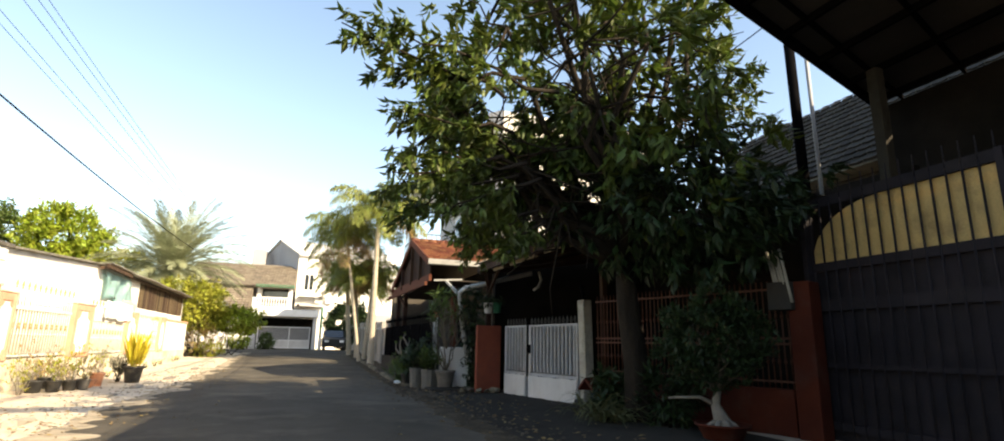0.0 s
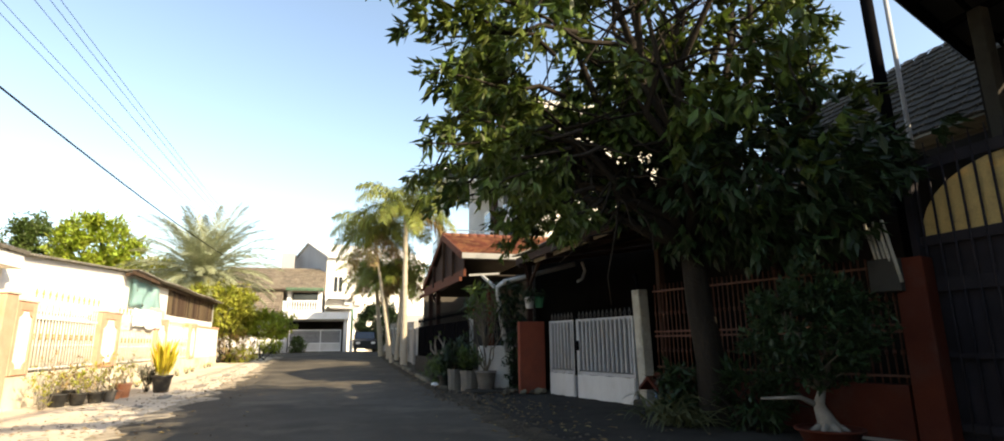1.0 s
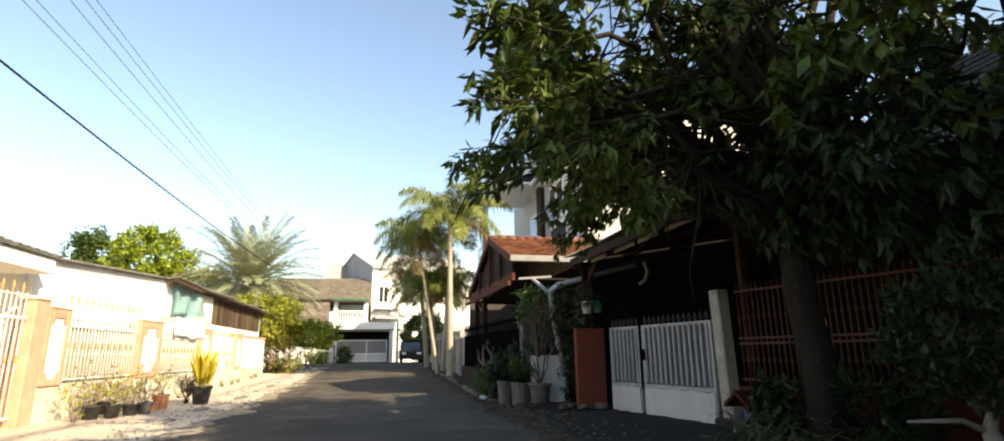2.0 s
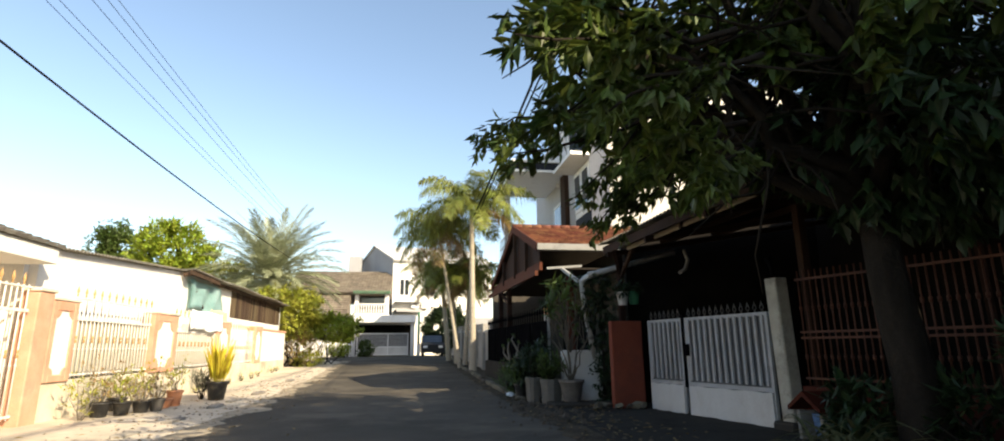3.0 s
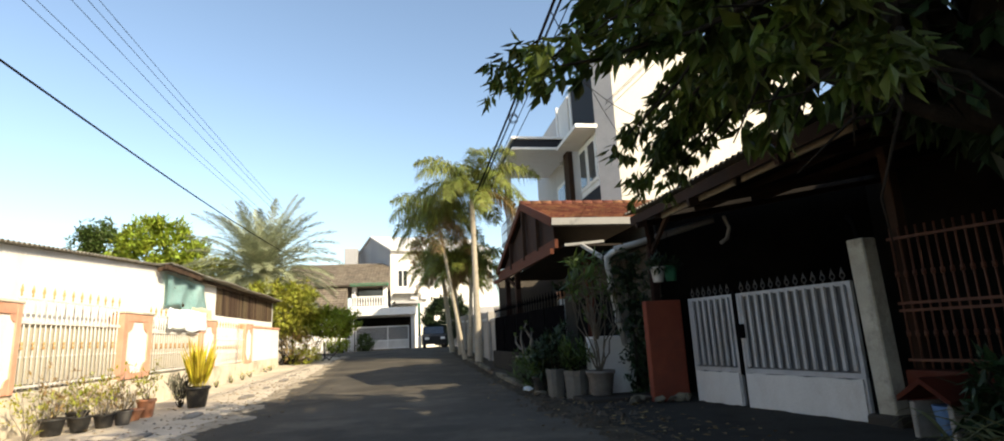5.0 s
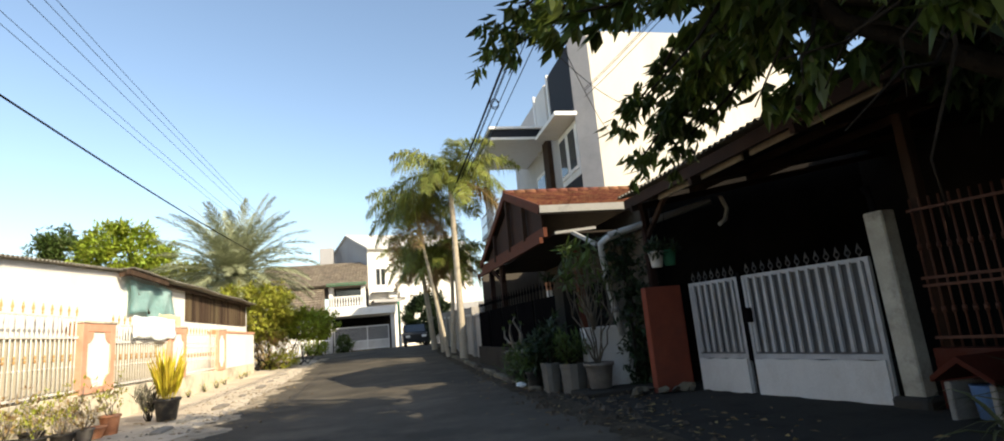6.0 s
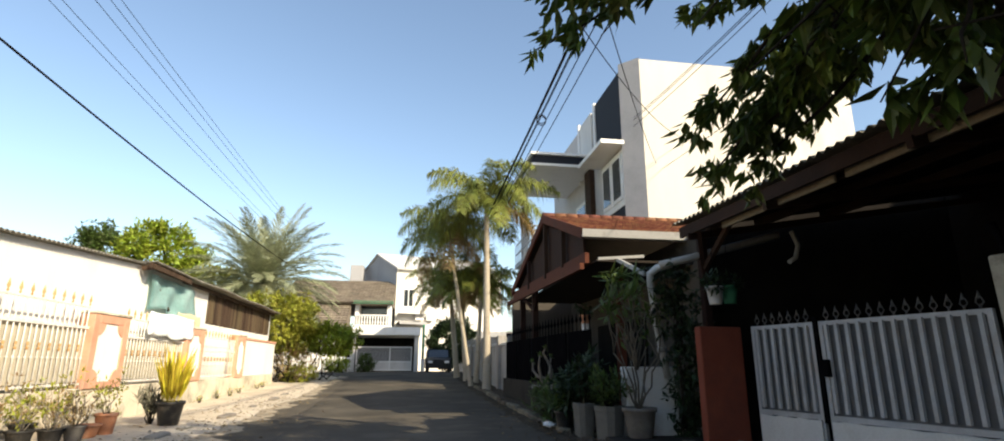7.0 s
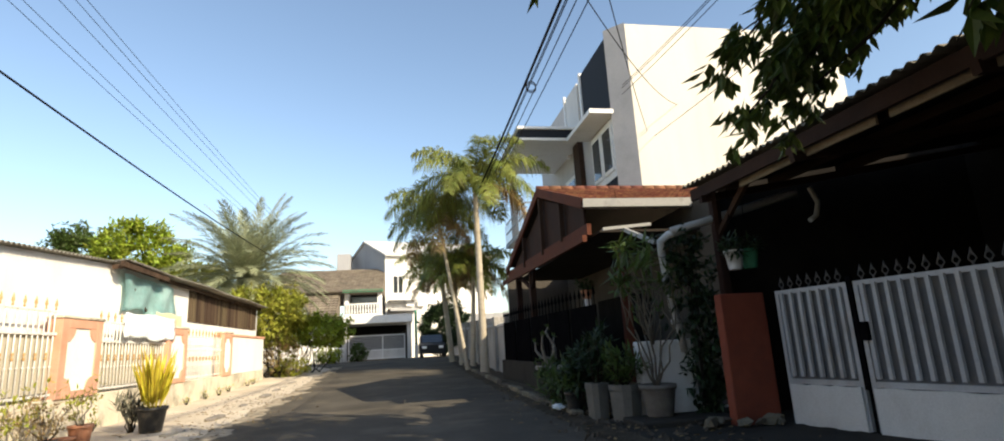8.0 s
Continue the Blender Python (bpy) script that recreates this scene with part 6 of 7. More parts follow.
for k in range(5):
    bm = bmesh.new()
    y = 5.86 + k * 0.06
    tube(bm, [(6.6, y, 1.85 + 0.02 * k), (6.54, y + 0.09, 2.62 - 0.06 * (k % 2))], 0.02, 7)
    part("tube", bm, M["grimy_post"], tb)

# ---- black gate with amber sheets, canopy above ----
KX, KY = 7.1, 6.0
kg = thing("driveway_gate", (KX, 2, 0), "black steel driveway gate with barred amber sheets", "gate")
for z, h in ((3.3, 0.14), (2.36, 0.12), (1.82, 0.16), (0.2, 0.1), (1.0, 0.06)):
    bm = bmesh.new()
    beam(bm, (KX, -4, z), (KX, KY, z), 0.05, h)
    part("rail", bm, M["slate_iron"], kg)
for y in (5.95, 3.35, 3.05, 0.6, -1.9):
    bm = bmesh.new()
    beam(bm, (KX, y, 0.05), (KX, y, 3.36), 0.18, 0.08, (0, 1, 0))
    part("stile", bm, M["slate_iron"], kg)
first = None
for k in range(54):
    y = 5.86 - k * 0.175
    if first is None:
        bm = bmesh.new()
        tube(bm, [(KX - 0.02, y, 0.1), (KX - 0.02, y, 3.3)], 0.014, 6)
        tube(bm, [(KX - 0.02, y, 3.3), (KX - 0.02, y, 3.58)], [0.012, 0.007], 6)
        first, yf = part("bar", bm, M["slate_iron"], kg), y
    else:
        ob = first.copy()
        scene.collection.objects.link(ob)
        ob.location = first.location + Vector((0, y - yf, 0))
# the first sheet's rounded corner is cut to copy a shadow's edge
for y0, y1, cut in ((3.42, 5.92, 1.1), (0.66, 2.98, 0.0), (-1.85, 0.54, 0.0)):
    bm = bmesh.new()
    shade_edge = [(y1, 2.42)] + [(y1 - cut * (1 - math.cos(a)), 2.42 + 0.81 * math.sin(a)) for a in [k * math.pi / 14 for k in range(1, 8)]] if cut else [(y1, 2.42), (y1, 3.23)]
    prism(bm, [(y0, 2.42)] + shade_edge + [(y0, 3.23)], KX + 0.03, KX + 0.036, "x")
    part("amber_sheet", bm, M["amber_sheet"], kg, "amber tan plastic sheet")
bm = bmesh.new()
box(bm, (KX + 0.045, -4.0, 0.0), (KX + 0.055, KY + 0.05, 2.415))
part("lower_sheet", bm, M["slate_iron"], kg)
bm = bmesh.new()
beam(bm, (KX - 0.05, 2.2, 1.15), (KX - 0.05, 2.9, 1.15), 0.03, 0.04)
part("handle", bm, M["chrome"], kg, "shiny bolt handle")

cn = thing("canopy", (6, 0, 4.5), "dark flat canopy with steel beams over the driveway gate", "canopy")
CZ = 5.9
CX0, CX1 = 4.8, 10.3


def edge_y(x):
    """The slanting front edge of the canopy."""
    return 4.85 + 0.36 * (x - 4.6)


bm = bmesh.new()
prism(bm, [(CX0, -8), (CX1, -8), (CX1, edge_y(CX1)), (CX0, edge_y(CX0))], CZ, CZ + 0.05, "z")
part("sheet", bm, M["canopy_sheet"], cn)
bm = bmesh.new()
beam(bm, (CX0, edge_y(CX0), CZ - 0.05), (CX1, edge_y(CX1), CZ - 0.05), 0.1, 0.16)
part("edge_beam", bm, M["black_iron"], cn)
bm = bmesh.new()
beam(bm, (CX0, edge_y(CX0) + 0.12, CZ + 0.03), (CX1, edge_y(CX1) + 0.12, CZ + 0.03), 0.06, 0.05)
part("edge_trim", bm, M["chrome"], cn, "pale metal edge trim")
bm = bmesh.new()
beam(bm, (CX0, edge_y(CX0) - 0.45, CZ - 0.06), (CX1, edge_y(CX1) - 0.45, CZ - 0.06), 0.05, 0.08)
part("cross_beam", bm, M["black_iron"], cn)
for k in range(5):
    x = 5.5 + k * 1.12
    bm = bmesh.new()
    beam(bm, (x, -8, CZ - 0.06), (x, edge_y(x) - 0.05, CZ - 0.06), 0.07, 0.1)
    part("beam", bm, M["black_iron"], cn)
for k in range(5):
    bm = bmesh.new()
    beam(bm, (CX0 + 0.05, 3.4 - k * 1.9, CZ - 0.055), (CX1, 5.38 - k * 1.9, CZ - 0.055), 0.05, 0.08)
    part("cross_beam", bm, M["black_iron"], cn)
bm = bmesh.new()
box(bm, (8.68, 5.72, 0), (8.86, 5.9, CZ - 0.1), None, 0.01)
part("post", bm, M["shade_concrete"], cn)
# wall added to close the driveway and keep sun out, coloured near-black
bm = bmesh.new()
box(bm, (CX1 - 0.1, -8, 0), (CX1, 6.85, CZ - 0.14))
tagged(finish(bm, "wall_side", M["shade_black"]), "dark brown wall closing the driveway under the canopy, also added to block sun", "wall", kind="structure")
# poles and tiled roof seen behind
for nm, a, b, r_, mt, lab in (("utility_pole", (8.6, 7.2, 0), (8.4, 7.15, 9.5), 0.09, "black_iron", "dark steel pole rising behind the fence"), ("pole", (8.85, 7.1, 0), (8.65, 7.0, 9.2), 0.035, "grey_wall", "thin grey pole beside the dark one")):
    bm = bmesh.new()
    tube(bm, [a, b], r_, 8)
    tagged(finish(bm, nm, M[mt]), lab, "pole")
bh = thing("house", (14, 8, 0), "house behind the fence with a dark tiled roof", "house")
bm = bmesh.new()
tiled_slope(bm, (10.4, 3.9, 4.9), (0, 9.0, 0), (2.2, 0, 2.6), 28, 15)
part("roof_tiles", bm, M["tile_dark"], bh)
bm = bmesh.new()
prism(bm, [(10.4, 4.85), (12.6, 7.44), (14.8, 4.85)], 4.0, 12.8, "y")
part("roof_core", bm, M["sheet_roof"], bh)
bm = bmesh.new()
box(bm, (11.0, 4.2, 0), (14.2, 12.6, 4.84))
part("wall", bm, M["house_wall"], bh)

# unseen closing wall, added to keep skylight off the gate side
bm = bmesh.new()
box(bm, (-7.0, -10.2, 0), (9.5, -10.0, 6.2))
tagged(finish(bm, "wall_back_light_block", M["grey_wall"]), "unseen plain grey wall added behind the camera to hold back skylight", "wall", kind="structure")


# ---- big tree before the fence ----
def crown_ok(p):
    if p.z < 2.55 + 0.35 * max(0.0, (p.y - 8.0)) * (1 if p.x > 3.2 else 0):
        return False
    if p.x < 1.0 + 0.22 * max(0.0, p.y - 8.4) and p.z < 6:
        return p.y > 4.5 and p.x > 0.75
    if p.x > 4.5 and p.z > 5.3 and p.y < 5.3 + 0.36 * (p.x - 4.6):
        return False
    return p.y > 3.6


RT = random.Random(77)
big = tree("tree", (5.3, 7.8, 0.05), "large dense tree with long dark green leaves beside the fence", RT, 0.2, 2.5, (4.4, 7.7, 5.5), (3.8, 3.5, 3.4), 24, 1450, 8, 0.28, 0.11, "leaf_tree", 0.65, 0.25, "bark", crown_ok, 0.16)
for a, b in (((3.6, 8.2, 4.3), (1.15, 9.4, 3.75)), ((3.9, 8.8, 4.4), (3.2, 10.3, 3.15)), ((4.2, 9.0, 4.3), (3.5, 10.8, 2.95)), ((4.4, 9.2, 4.3), (4.1, 11.2, 3.6)), ((3.2, 7.6, 3.6), (1.2, 8.0, 3.05)), ((3.0, 5.8, 4.4), (0.6, 5.4, 4.7)), ((4.2, 9.4, 4.6), (4.7, 11.4, 4.6)), ((3.6, 8.6, 4.6), (2.9, 10.6, 4.5)), ((3.6, 9.2, 4.4), (2.95, 10.8, 3.4)), ((3.8, 9.4, 4.2), (3.05, 10.9, 2.9)), ((3.9, 9.4, 4.2), (3.3, 10.8, 3.2)), ((3.0, 8.6, 4.6), (1.25, 10.4, 3.95)), ((4.2, 9.6, 4.4), (3.8, 11.0, 3.7)), ((4.6, 9.8, 4.6), (4.6, 11.2, 4.2)), ((3.9, 9.4, 4.4), (3.6, 10.9, 3.5)), ((6.2, 7.6, 5.4), (7.9, 7.3, 6.5)), ((5.0, 9.6, 4.7), (4.9, 11.4, 4.25)), ((4.8, 9.4, 4.8), (4.2, 11.2, 4.4)), ((4.2, 9.4, 4.6), (3.4, 11.0, 4.0)), ((6.2, 7.6, 5.2), (7.6, 7.3, 5.6)), ((6.0, 7.4, 5.6), (7.1, 7.1, 6.7)), ((6.2, 7.6, 5.8), (8.0, 7.6, 6.1)), ((6.0, 7.8, 6.2), (7.6, 7.8, 7.2)), ((6.4, 7.4, 5.0), (8.0, 7.2, 5.3)), ((2.4, 6.2, 4.4), (0.25, 5.2, 4.45)), ((2.6, 6.4, 4.0), (0.95, 6.0, 3.9)), ((2.6, 6.8, 3.8), (0.95, 6.5, 3.5)), ((2.8, 6.4, 3.6), (0.95, 5.9, 3.1)), ((2.9, 7.0, 3.6), (1.2, 6.6, 2.9)), ((3.0, 6.4, 3.4), (1.55, 6.0, 2.65)), ((3.2, 7.0, 3.1), (1.95, 6.5, 2.5)), ((2.6, 6.0, 4.6), (0.7, 5.6, 4.2)), ((3.4, 7.2, 3.0), (2.5, 6.6, 2.45))):
    a, b = Vector(a), Vector(b)
    bs, bl = bmesh.new(), bmesh.new()
    twig(bs, a, b, 0.03, 0.007, RT, 6, 5, 0.05)
    for k in range(34):
        u = RT.uniform(0.35, 1.0)
        p = a.lerp(b, u) + rand_dir(RT) * 0.14
        leaf_spray(bl, p, b - a, RT, 7, 0.19, 0.068, 0.8)
    br = part("branch", bs, M["bark"], big)
    part("branch_leaves", bl, M["leaf_tree"], br)
# shaded inside of the crown, painted with a darker leaf colour
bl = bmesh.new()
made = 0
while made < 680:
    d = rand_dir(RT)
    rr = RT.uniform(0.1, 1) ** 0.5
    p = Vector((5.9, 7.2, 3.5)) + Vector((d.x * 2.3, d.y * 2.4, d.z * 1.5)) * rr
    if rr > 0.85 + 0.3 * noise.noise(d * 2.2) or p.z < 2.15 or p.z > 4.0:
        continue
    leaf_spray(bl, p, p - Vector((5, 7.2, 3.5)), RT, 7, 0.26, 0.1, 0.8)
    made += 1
part("inner_crown", bl, M["leaf_dark"], big, "inner foliage, its shade put into a darker leaf colour")

# ---- planters and plants by the gate ----
def block_planter(x, y, w, h, turn, sides=4):
    """A worn cast tub, slightly wider at the top, with a chipped rim."""
    t = thing("planter_block", (x, y, 0.05), "weathered concrete tub planter at the kerb", "planter", "concrete planters")
    bm = bmesh.new()
    rc = random.Random(int(x * 100))
    rings = []
    for z, f in ((0.03, 0.86), (0.1, 0.9), (h * 0.5, 0.95), (h - 0.09, 1.0), (h - 0.08, 1.06), (h, 1.07), (h, 0.9), (h - 0.06, 0.88)):
        ring = []
        for k in range(sides * 3):
            a = 2 * math.pi * k / (sides * 3)
            e = (abs(math.cos(a)) ** 5 + abs(math.sin(a)) ** 5) ** -0.2
            c = f * w / 2 * e * (1 + rc.uniform(-0.018, 0.018))
            ring.append(bm.verts.new((x + c * math.cos(a + turn), y + c * math.sin(a + turn), z + rc.uniform(-0.006, 0.006))))
        rings.append(ring)
    for p, q in zip(rings, rings[1:]):
        for k in range(len(p)):
            bm.faces.new((p[k], p[(k + 1) % len(p)], q[(k + 1) % len(p)], q[k]))
    bm.faces.new(rings[0][::-1])
    part("tub", bm, M["dusk_block"], t)
    bm = bmesh.new()
    lathe(bm, [(0.01, h - 0.03), (w * 0.42, h - 0.045), (0.02, h - 0.02)], (x, y, 0), 12)
    part("soil", bm, M["earth"], t)


block_planter(2.98, 14.95, 0.3, 0.56, 0.3)
block_planter(3.28, 14.6, 0.4, 0.54, 0.5)
flowerpot("flowerpot", (3.6, 14.2, 0.12), 0.25, 0.42, "grey_pot", "large tapered cement pot with a bare branching plant")
bm = bmesh.new()
box(bm, (3.12, 13.7, 0.02), (4.5, 14.4, 0.12), None, 0.02)
tagged(finish(bm, "kerb_slab", M["shade_concrete"]), "low concrete slab under the pots, colour darkened for shade", "slab", kind="structure")
fp = thing("frangipani", (3.6, 14.2, 0.62), "bare branching potted shrub with few long leaves", "plant")
bs, bl = bmesh.new(), bmesh.new()
RF = random.Random(5)
base = Vector((3.6, 14.2, 0.48))
for k in range(7):
    a = k * 0.9 + RF.uniform(-.2, .2)
    e = base + Vector((math.cos(a) * RF.uniform(0.15, 0.5), math.sin(a) * RF.uniform(0.15, 0.4), RF.uniform(0.7, 1.1)))
    pts = twig(bs, base, e, 0.018, 0.01, RF, 6, 4, 0.06)
    for q in range(2):
        e2 = e + Vector((RF.uniform(-.25, .25), RF.uniform(-.25, .25), RF.uniform(0.25, 0.6)))
        twig(bs, e, e2, 0.01, 0.006, RF, 5, 3, 0.05)
        leaf_spray(bl, e2, (0, 0, 1), RF, 5, 0.2, 0.06, 0.5)
for k in range(11):
    e2 = base + Vector((RF.uniform(-.5, .45), RF.uniform(-.4, .4), RF.uniform(1.45, 2.15)))
    twig(bs, base + Vector((0, 0, 0.6)), e2, 0.016, 0.008, RF, 5, 4, 0.05)
    leaf_spray(bl, e2, (0, 0, 1), RF, 15, 0.36, 0.065, 0.9)
part("stem", bs, M["stem_dark"], fp)
part("leaves", bl, M["leaf_mid"], fp)

for x, y, h, sp, lf, mt, lab in ((2.98, 14.95, 0.75, 0.3, 0.16, "leaf_dark", "leafy dark green plant in a block planter"), (3.28, 14.6, 0.5, 0.28, 0.2, "leaf_mid", "grassy green plant in a block planter")):
    shrub("potted_plant", (x, y, 0.52), lab, "plant", R, 60, sp, h, lf, 0.05, mt, 8, 0.4, 5)
shrub("rubber_shrub", (3.05, 15.6, 0.1), "leafy green shrub in the kerbed bed", "shrub", R, 95, 0.42, 1.1, 0.2, 0.07, "leaf_dark", 9, 0.4, 6)
shrub("rubber_shrub", (3.3, 15.9, 0.1), "tall leafy shrub in front of the black fence", "shrub", R, 80, 0.35, 1.25, 0.2, 0.06, "leaf_dark", 8, 0.4, 6)
shrub("fern", (2.95, 16.6, 0.1), "arching green fern at the kerb", "fern", R, 70, 0.4, 0.55, 0.35, 0.04, "leaf_mid", 10, 0.1, 4)
for x, y, r_, h, mt, lab in ((2.86, 15.75, 0.16, 0.28, "black_plastic", "black plastic pot at the kerb"), (2.95, 17.6, 0.15, 0.24, "black_plastic", "small black plastic pot in the bed"), (3.05, 16.1, 0.16, 0.3, "black_plastic", "black plastic pot among the shrubs")):
    flowerpot("flowerpot", (x, y, 0.1), r_, h, mt, lab, "pots in the bed")
    shrub("potted_plant", (x, y, 0.1 + h * 0.85), "small leafy plant in a black pot", "plant", R, 36, 0.25, 0.5, 0.16, 0.05, "leaf_mid", 6, 0.4, 5, group="plants in the bed")
bn = thing("bonsai_table", (3.2, 18.6, 0.1), "pale twisted bonsai trunk on a flat stone tray", "bonsai")
bs, bl = bmesh.new(), bmesh.new()
box(bs, (2.95, 18.3, 0.62), (3.45, 18.9, 0.7), None, 0.02)
box(bs, (3.1, 18.5, 0.1), (3.3, 18.7, 0.615))
part("stand", bs, M["concrete"], bn)
bs = bmesh.new()
for e in ((3.05, 18.4, 1.35), (3.4, 18.8, 1.3), (3.2, 18.5, 1.5), (2.95, 18.7, 1.2)):
    twig(bs, (3.2, 18.6, 0.7), e, 0.05, 0.015, R, 6, 4, 0.15)
    leaf_spray(bl, e, (0, 0, 1), R, 14, 0.1, 0.04, 0.2)
part("trunk", bs, M["pale_bark"], bn)
part("leaves", bl, M["leaf_mid"], bn)
# broken concrete and a plastic bag at the kerb
RK = random.Random(66)


def chunk(x, y, z, size, turn):
    """A broken lump of concrete with flat fractured faces."""
    bm = bmesh.new()
    vs = [bm.verts.new(rand_dir(RK) * RK.uniform(0.75, 1.0)) for k in range(14)]
    bmesh.ops.convex_hull(bm, input=vs)
    bmesh.ops.delete(bm, geom=[v for v in bm.verts if not v.link_faces], context='VERTS')
    bmesh.ops.transform(bm, matrix=pose(x, y, z, RK.uniform(-20, 20), RK.uniform(-20, 20), turn) @ Matrix.Diagonal((size, size * RK.uniform(0.55, 0.8), size * RK.uniform(0.35, 0.55), 1)), verts=bm.verts)
    tagged(finish(bm, "concrete_lump", M["kerb"]), "broken lump of dirty concrete beside the planters", "rubble", "broken concrete lumps")


for k in range(12):
    sz = RK.uniform(0.09, 0.2)
    chunk(3.75 + 0.085 * k + RK.uniform(-0.06, 0.06), 13.45 - 0.03 * k + RK.uniform(-0.14, 0.14), 0.08 + sz * 0.25, sz, RK.uniform(0, 180))
for k in range(6):
    sz = RK.uniform(0.06, 0.12)
    chunk(2.72 + RK.uniform(-0.08, 0.1), 15.3 + k * 0.55 + RK.uniform(-0.1, 0.1), 0.08 + sz * 0.25, sz, RK.uniform(0, 180))
bm = bmesh.new()
bmesh.ops.create_icosphere(bm, subdivisions=3, radius=1.0)
for v in bm.verts:
    v.co *= 0.7 + 0.5 * noise.noise(v.co * 2.6) + 0.2 * noise.noise(v.co * 6.0)
    v.co.x, v.co.y, v.co.z = 2.68 + v.co.x * 0.12, 16.1 + v.co.y * 0.17, 0.13 + v.co.z * 0.06
tagged(finish(bm, "plastic_bag", M["rag"]), "crumpled pale blue plastic bag lying at the kerb", "plastic bag")

# creeper round the drain pipe
cr = thing("creeper", (4.35, 14.25, 0.1), "dark climbing plant round the drain pipe", "climbing plant")
bl = bmesh.new()
for k in range(400):
    z = R.uniform(0.15, 2.7)
    p = Vector((4.42 + R.gauss(0, 0.17) - 0.12 * (z > 2), 14.25 + R.gauss(0, 0.12), z))
    leaf_spray(bl, p, rand_dir(R), R, 5, 0.14, 0.06, 0.6)
for k in range(6):
    bs = bmesh.new()
    twig(bs, (4.35 + 0.05 * k - 0.1, 14.25, 0.1), (4.3 + R.uniform(-.15, .15), 14.25, 2.6), 0.014, 0.006, R, 5, 6, 0.03)
    part("stem", bs, M["bark"], cr)
part("leaves", bl, M["leaf_dark"], cr)

# strap-leaved clump, kennel and bonsai before the brown fence
ag = thing("strap_leaf_plant", (4.75, 7.75, 0.05), "clump of long arching strap leaves at the tree's foot", "plant")
RA = random.Random(8)
for k in range(85):
    a = RA.uniform(0, 6.28)
    c = Vector((4.8 + RA.uniform(-.3, .25), 8.0 + RA.uniform(-.5, .6), 0.08))
    d = Vector((math.cos(a), math.sin(a), RA.uniform(0.5, 1.6))).normalized()
    L = RA.uniform(0.6, 1.15)
    side = d.cross(Vector((0, 0, 1))).normalized()
    bm = bmesh.new()
    rows, p, cur = [], c.copy(), d.copy()
    for q in range(7):
        w = 0.024 * (0.55 + 0.45 * math.sin(math.pi * min(q / 5 + 0.15, 1))) * (1 - (q / 6) ** 3 * 0.95)
        rows.append((bm.verts.new(p - side * w), bm.verts.new(p - Vector((0, 0, w * 0.5))), bm.verts.new(p + side * w)))
        cur = (cur + Vector((0, 0, -0.13 * (1 + q * 0.5)))).normalized()
        p = p + cur * L / 6
        p.z = max(p.z, 0.07)
    for u, v in zip(rows, rows[1:]):
        bm.faces.new((u[0], u[1], v[1], v[0])), bm.faces.new((u[1], u[2], v[2], v[1]))
    part("leaf", bm, M["strap_leaf"], ag)
shrub_mass("shrub", (5.05, 8.35, 0.05), "dark leafy shrub at the tree's foot", R, (5.1, 8.35, 0.5), (0.35, 0.5, 0.42), 90, 0.2, 0.07, "leaf_dark", 8)
shrub_mass("shrub", (5.45, 7.2, 0.05), "dark low undergrowth beside the trunk", R, (5.4, 7.2, 0.5), (0.5, 0.6, 0.45), 110, 0.2, 0.07, "leaf_dark", 8)
kn = thing("kennel", (4.75, 8.95, 0.05), "small concrete pet shelter with a dark red roof", "kennel")
bm = bmesh.new()
box(bm, (4.75, 8.72, 0.03), (5.28, 8.78, 0.4), None, 0.01)
box(bm, (4.75, 9.12, 0.03), (5.28, 9.18, 0.4), None, 0.01)
box(bm, (5.22, 8.784, 0.03), (5.28, 9.116, 0.4))
part("body", bm, M["concrete"], kn)
bm = bmesh.new()
prism(bm, [(8.66, 0.4), (8.95, 0.58), (9.24, 0.4), (9.24, 0.45), (8.95, 0.64), (8.66, 0.45)], 4.68, 5.3, "x")
part("roof", bm, M["red_plinth"], kn)
bm = bmesh.new()
lathe(bm, [(0.1, 0.08), (0.13, 0.36), (0.135, 0.37), (0.1, 0.36)], (4.95, 8.95, 0), 12)
part("bucket", bm, M["blue_plastic"], kn, "blue plastic tub")
kn.location += Vector((0.38, 0.28, 0.0))
flowerpot("flowerpot", (5.4, 6.0, 0.05), 0.34, 0.2, "red_plinth", "wide dark red clay bowl by the fence")
bo = thing("bonsai", (5.4, 6.0, 0.21), "gnarled pale trunked bonsai with dense dark crown", "bonsai")
bs, bl = bmesh.new(), bmesh.new()
RB = random.Random(12)
b0 = Vector((5.4, 6.0, 0.21))
tube(bs, [b0 + Vector((0.02, 0, -0.03)), b0 + Vector((0.0, 0.02, 0.1)), b0 + Vector((-0.07, 0.03, 0.28)), b0 + Vector((-0.03, 0.0, 0.45))], [0.16, 0.1, 0.06, 0.04], 9)
for k in range(7):
    a = k * 0.9
    bt2 = bmesh.new()
    tube(bt2, [b0 + Vector((0, 0, 0.08)), b0 + Vector((math.cos(a) * 0.14, math.sin(a) * 0.14, 0.03)), b0 + Vector((math.cos(a) * 0.24, math.sin(a) * 0.22, -0.03))], [0.05, 0.035, 0.015], 6)
    part("root", bt2, M["pale_bark"], bo)
bt2 = bmesh.new()
tube(bt2, [b0 + Vector((-0.06, 0.03, 0.26)), b0 + Vector((-0.25, 0.1, 0.36)), b0 + Vector((-0.6, 0.3, 0.34))], [0.035, 0.025, 0.012], 6)
part("limb", bt2, M["pale_bark"], bo)
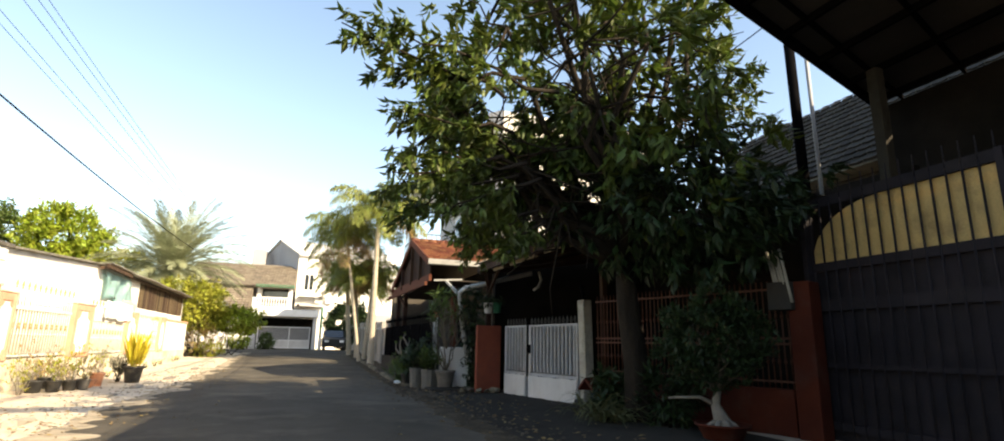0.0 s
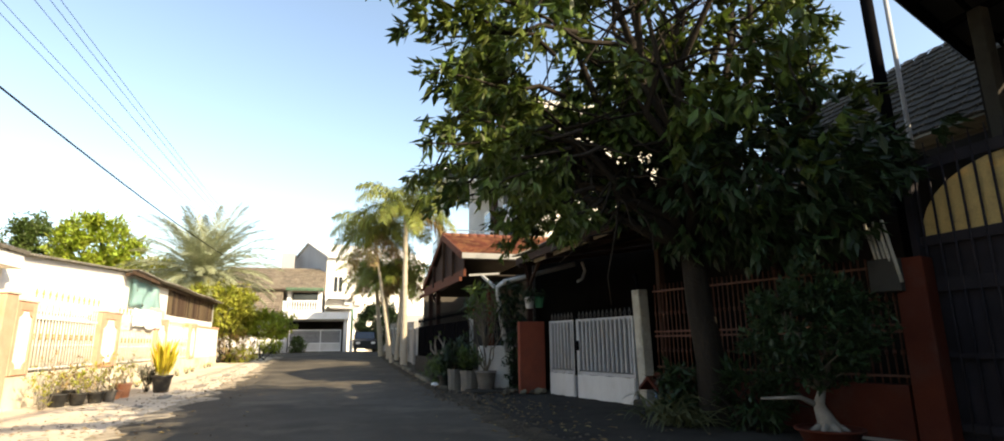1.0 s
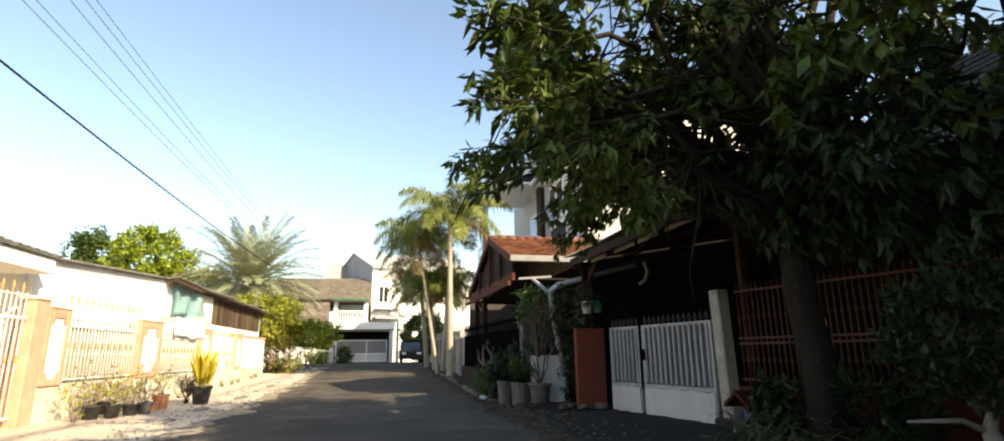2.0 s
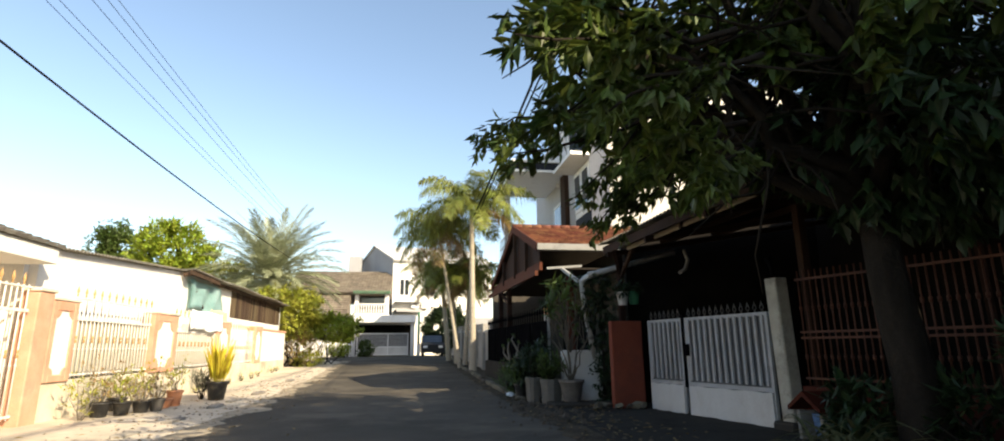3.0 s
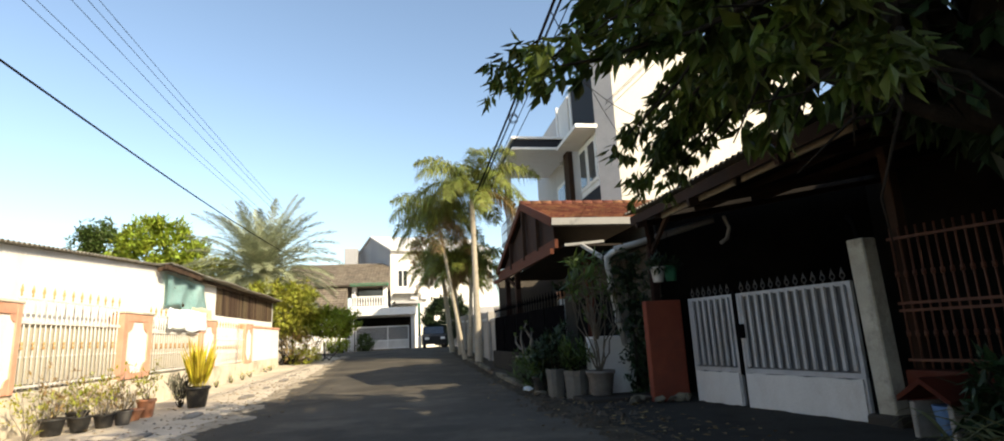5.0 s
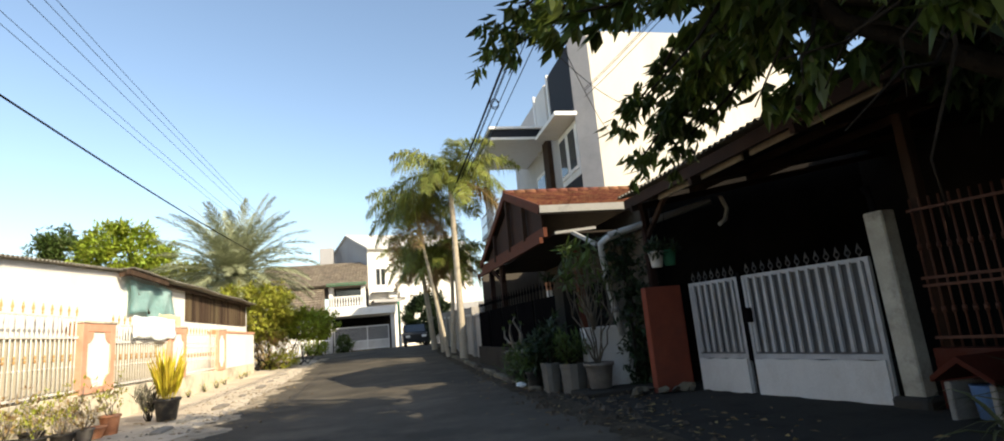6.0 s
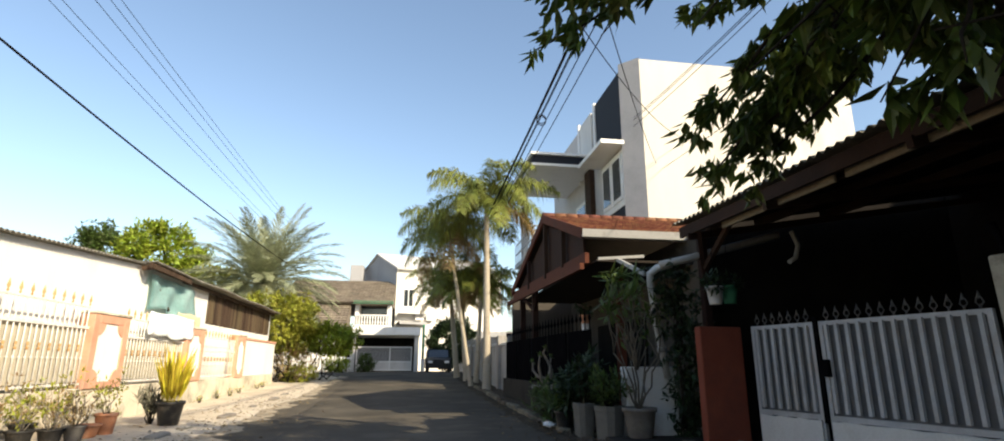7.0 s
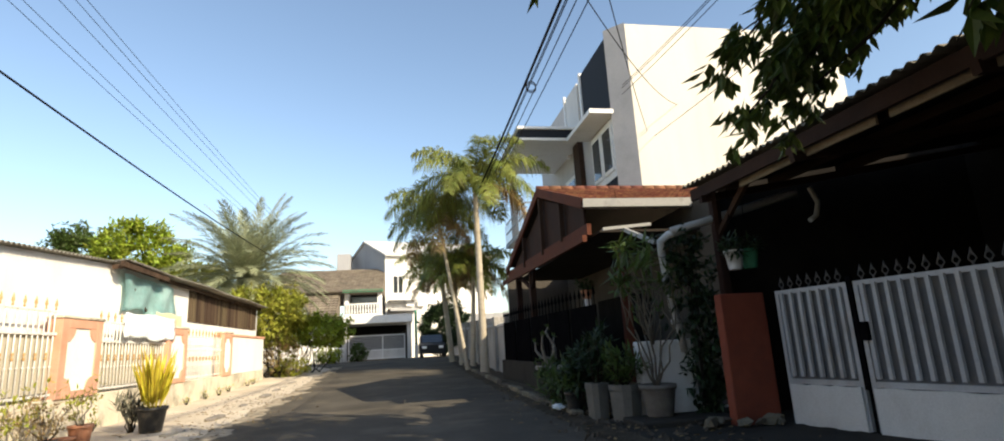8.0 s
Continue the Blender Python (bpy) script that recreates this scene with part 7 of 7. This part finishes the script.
for k in range(16):
    d = rand_dir(RB, 0.3)
    e = b0 + Vector((-0.03, 0, 0.95)) + Vector((d.x * 0.5, d.y * 0.5, d.z * 0.45))
    bt2 = bmesh.new()
    twig(bt2, b0 + Vector((-0.03, 0, 0.43)), e, 0.02, 0.006, RB, 5, 4, 0.1)
    part("twig", bt2, M["stem_dark"], bo)
made = 0
while made < 620:
    d = rand_dir(RB)
    rr = RB.uniform(0.25, 1) ** 0.5
    if rr > 0.85 + 0.35 * noise.noise(d * 2.2):
        continue
    p = b0 + Vector((-0.03, 0, 1.1)) + Vector((d.x * 0.85, d.y * 0.8, d.z * 0.75)) * rr
    leaf_spray(bl, p, p - b0, RB, 7, 0.12, 0.05, 0.3)
    made += 1
part("trunk", bs, M["pale_bark"], bo)
part("crown", bl, M["leaf_dark"], bo)

# ---- overhead wires ----
def wire(a, b, sag, r, label):
    a, b = Vector(a), Vector(b)
    bm = bmesh.new()
    n = 28
    tube(bm, [a.lerp(b, k / n) - Vector((0, 0, 4 * sag * (k / n) * (1 - k / n))) for k in range(n + 1)], r, 5)
    tagged(finish(bm, "overhead_wire", M["cable"]), label, "wire", "overhead wires")


wire((-5.9, -6, 6.52), (-6.9, 42, 6.7), 0.55, 0.022, "thick black overhead cable along the lane")
for k, (dx, dz) in enumerate(((0.35, 0), (0.5, 0.1), (1.1, 0.1), (1.3, 0.2), (1.42, 0.3))):
    wire((-6.6 + dx * 1.1, -6, 8.2 + dz), (-8.2 + dx, 46, 8.6 + dz), 0.5, 0.007, "thin overhead line running along the lane")
wire((2.5, -6, 7.2), (3.05, 30, 7.0), 0.35, 0.03, "thick black cable bundle above the kerb")
for dx, dz in ((0.12, 0.12), (0.2, 0.02), (0.3, 0.3), (0.45, 0.2), (0.75, 0.35)):
    wire((2.5 + dx, -6, 7.2 + dz), (3.2 + dx, 40, 7.4 + dz), 0.4, 0.012, "thin line beside the cable bundle")
for dx in (0.0, 0.08, 0.3):
    wire((4.2 + dx, -4, 5.6 + dx), (8.2, 24.9 + dx, 10.3 - dx), 0.5, 0.01, "thin service line to the building")
wire((5.2, -4, 5.6), (9.1, 24.6, 8.2), 0.4, 0.01, "thin service line to the side wall")
wire((2.82, 13.0, 6.76), (9.2, 24.88, 8.5), 0.3, 0.01, "sagging line across the lane side")
wire((2.84, 14.0, 6.76), (10.6, 24.88, 9.7), 0.5, 0.01, "sagging line before the side wall")
bm = bmesh.new()
for k in range(3):
    c = Vector((2.95, 17.5, 6.62))
    tube(bm, [c + Vector((0.11 * math.cos(a), 0, 0.11 * math.sin(a) - 0.05 + 0.03 * k)) for a in [q * math.pi / 8 for q in range(17)]], 0.008, 5)
tagged(finish(bm, "wire_coil", M["cable"]), "coil of spare line hanging on the cable", "wire coil")
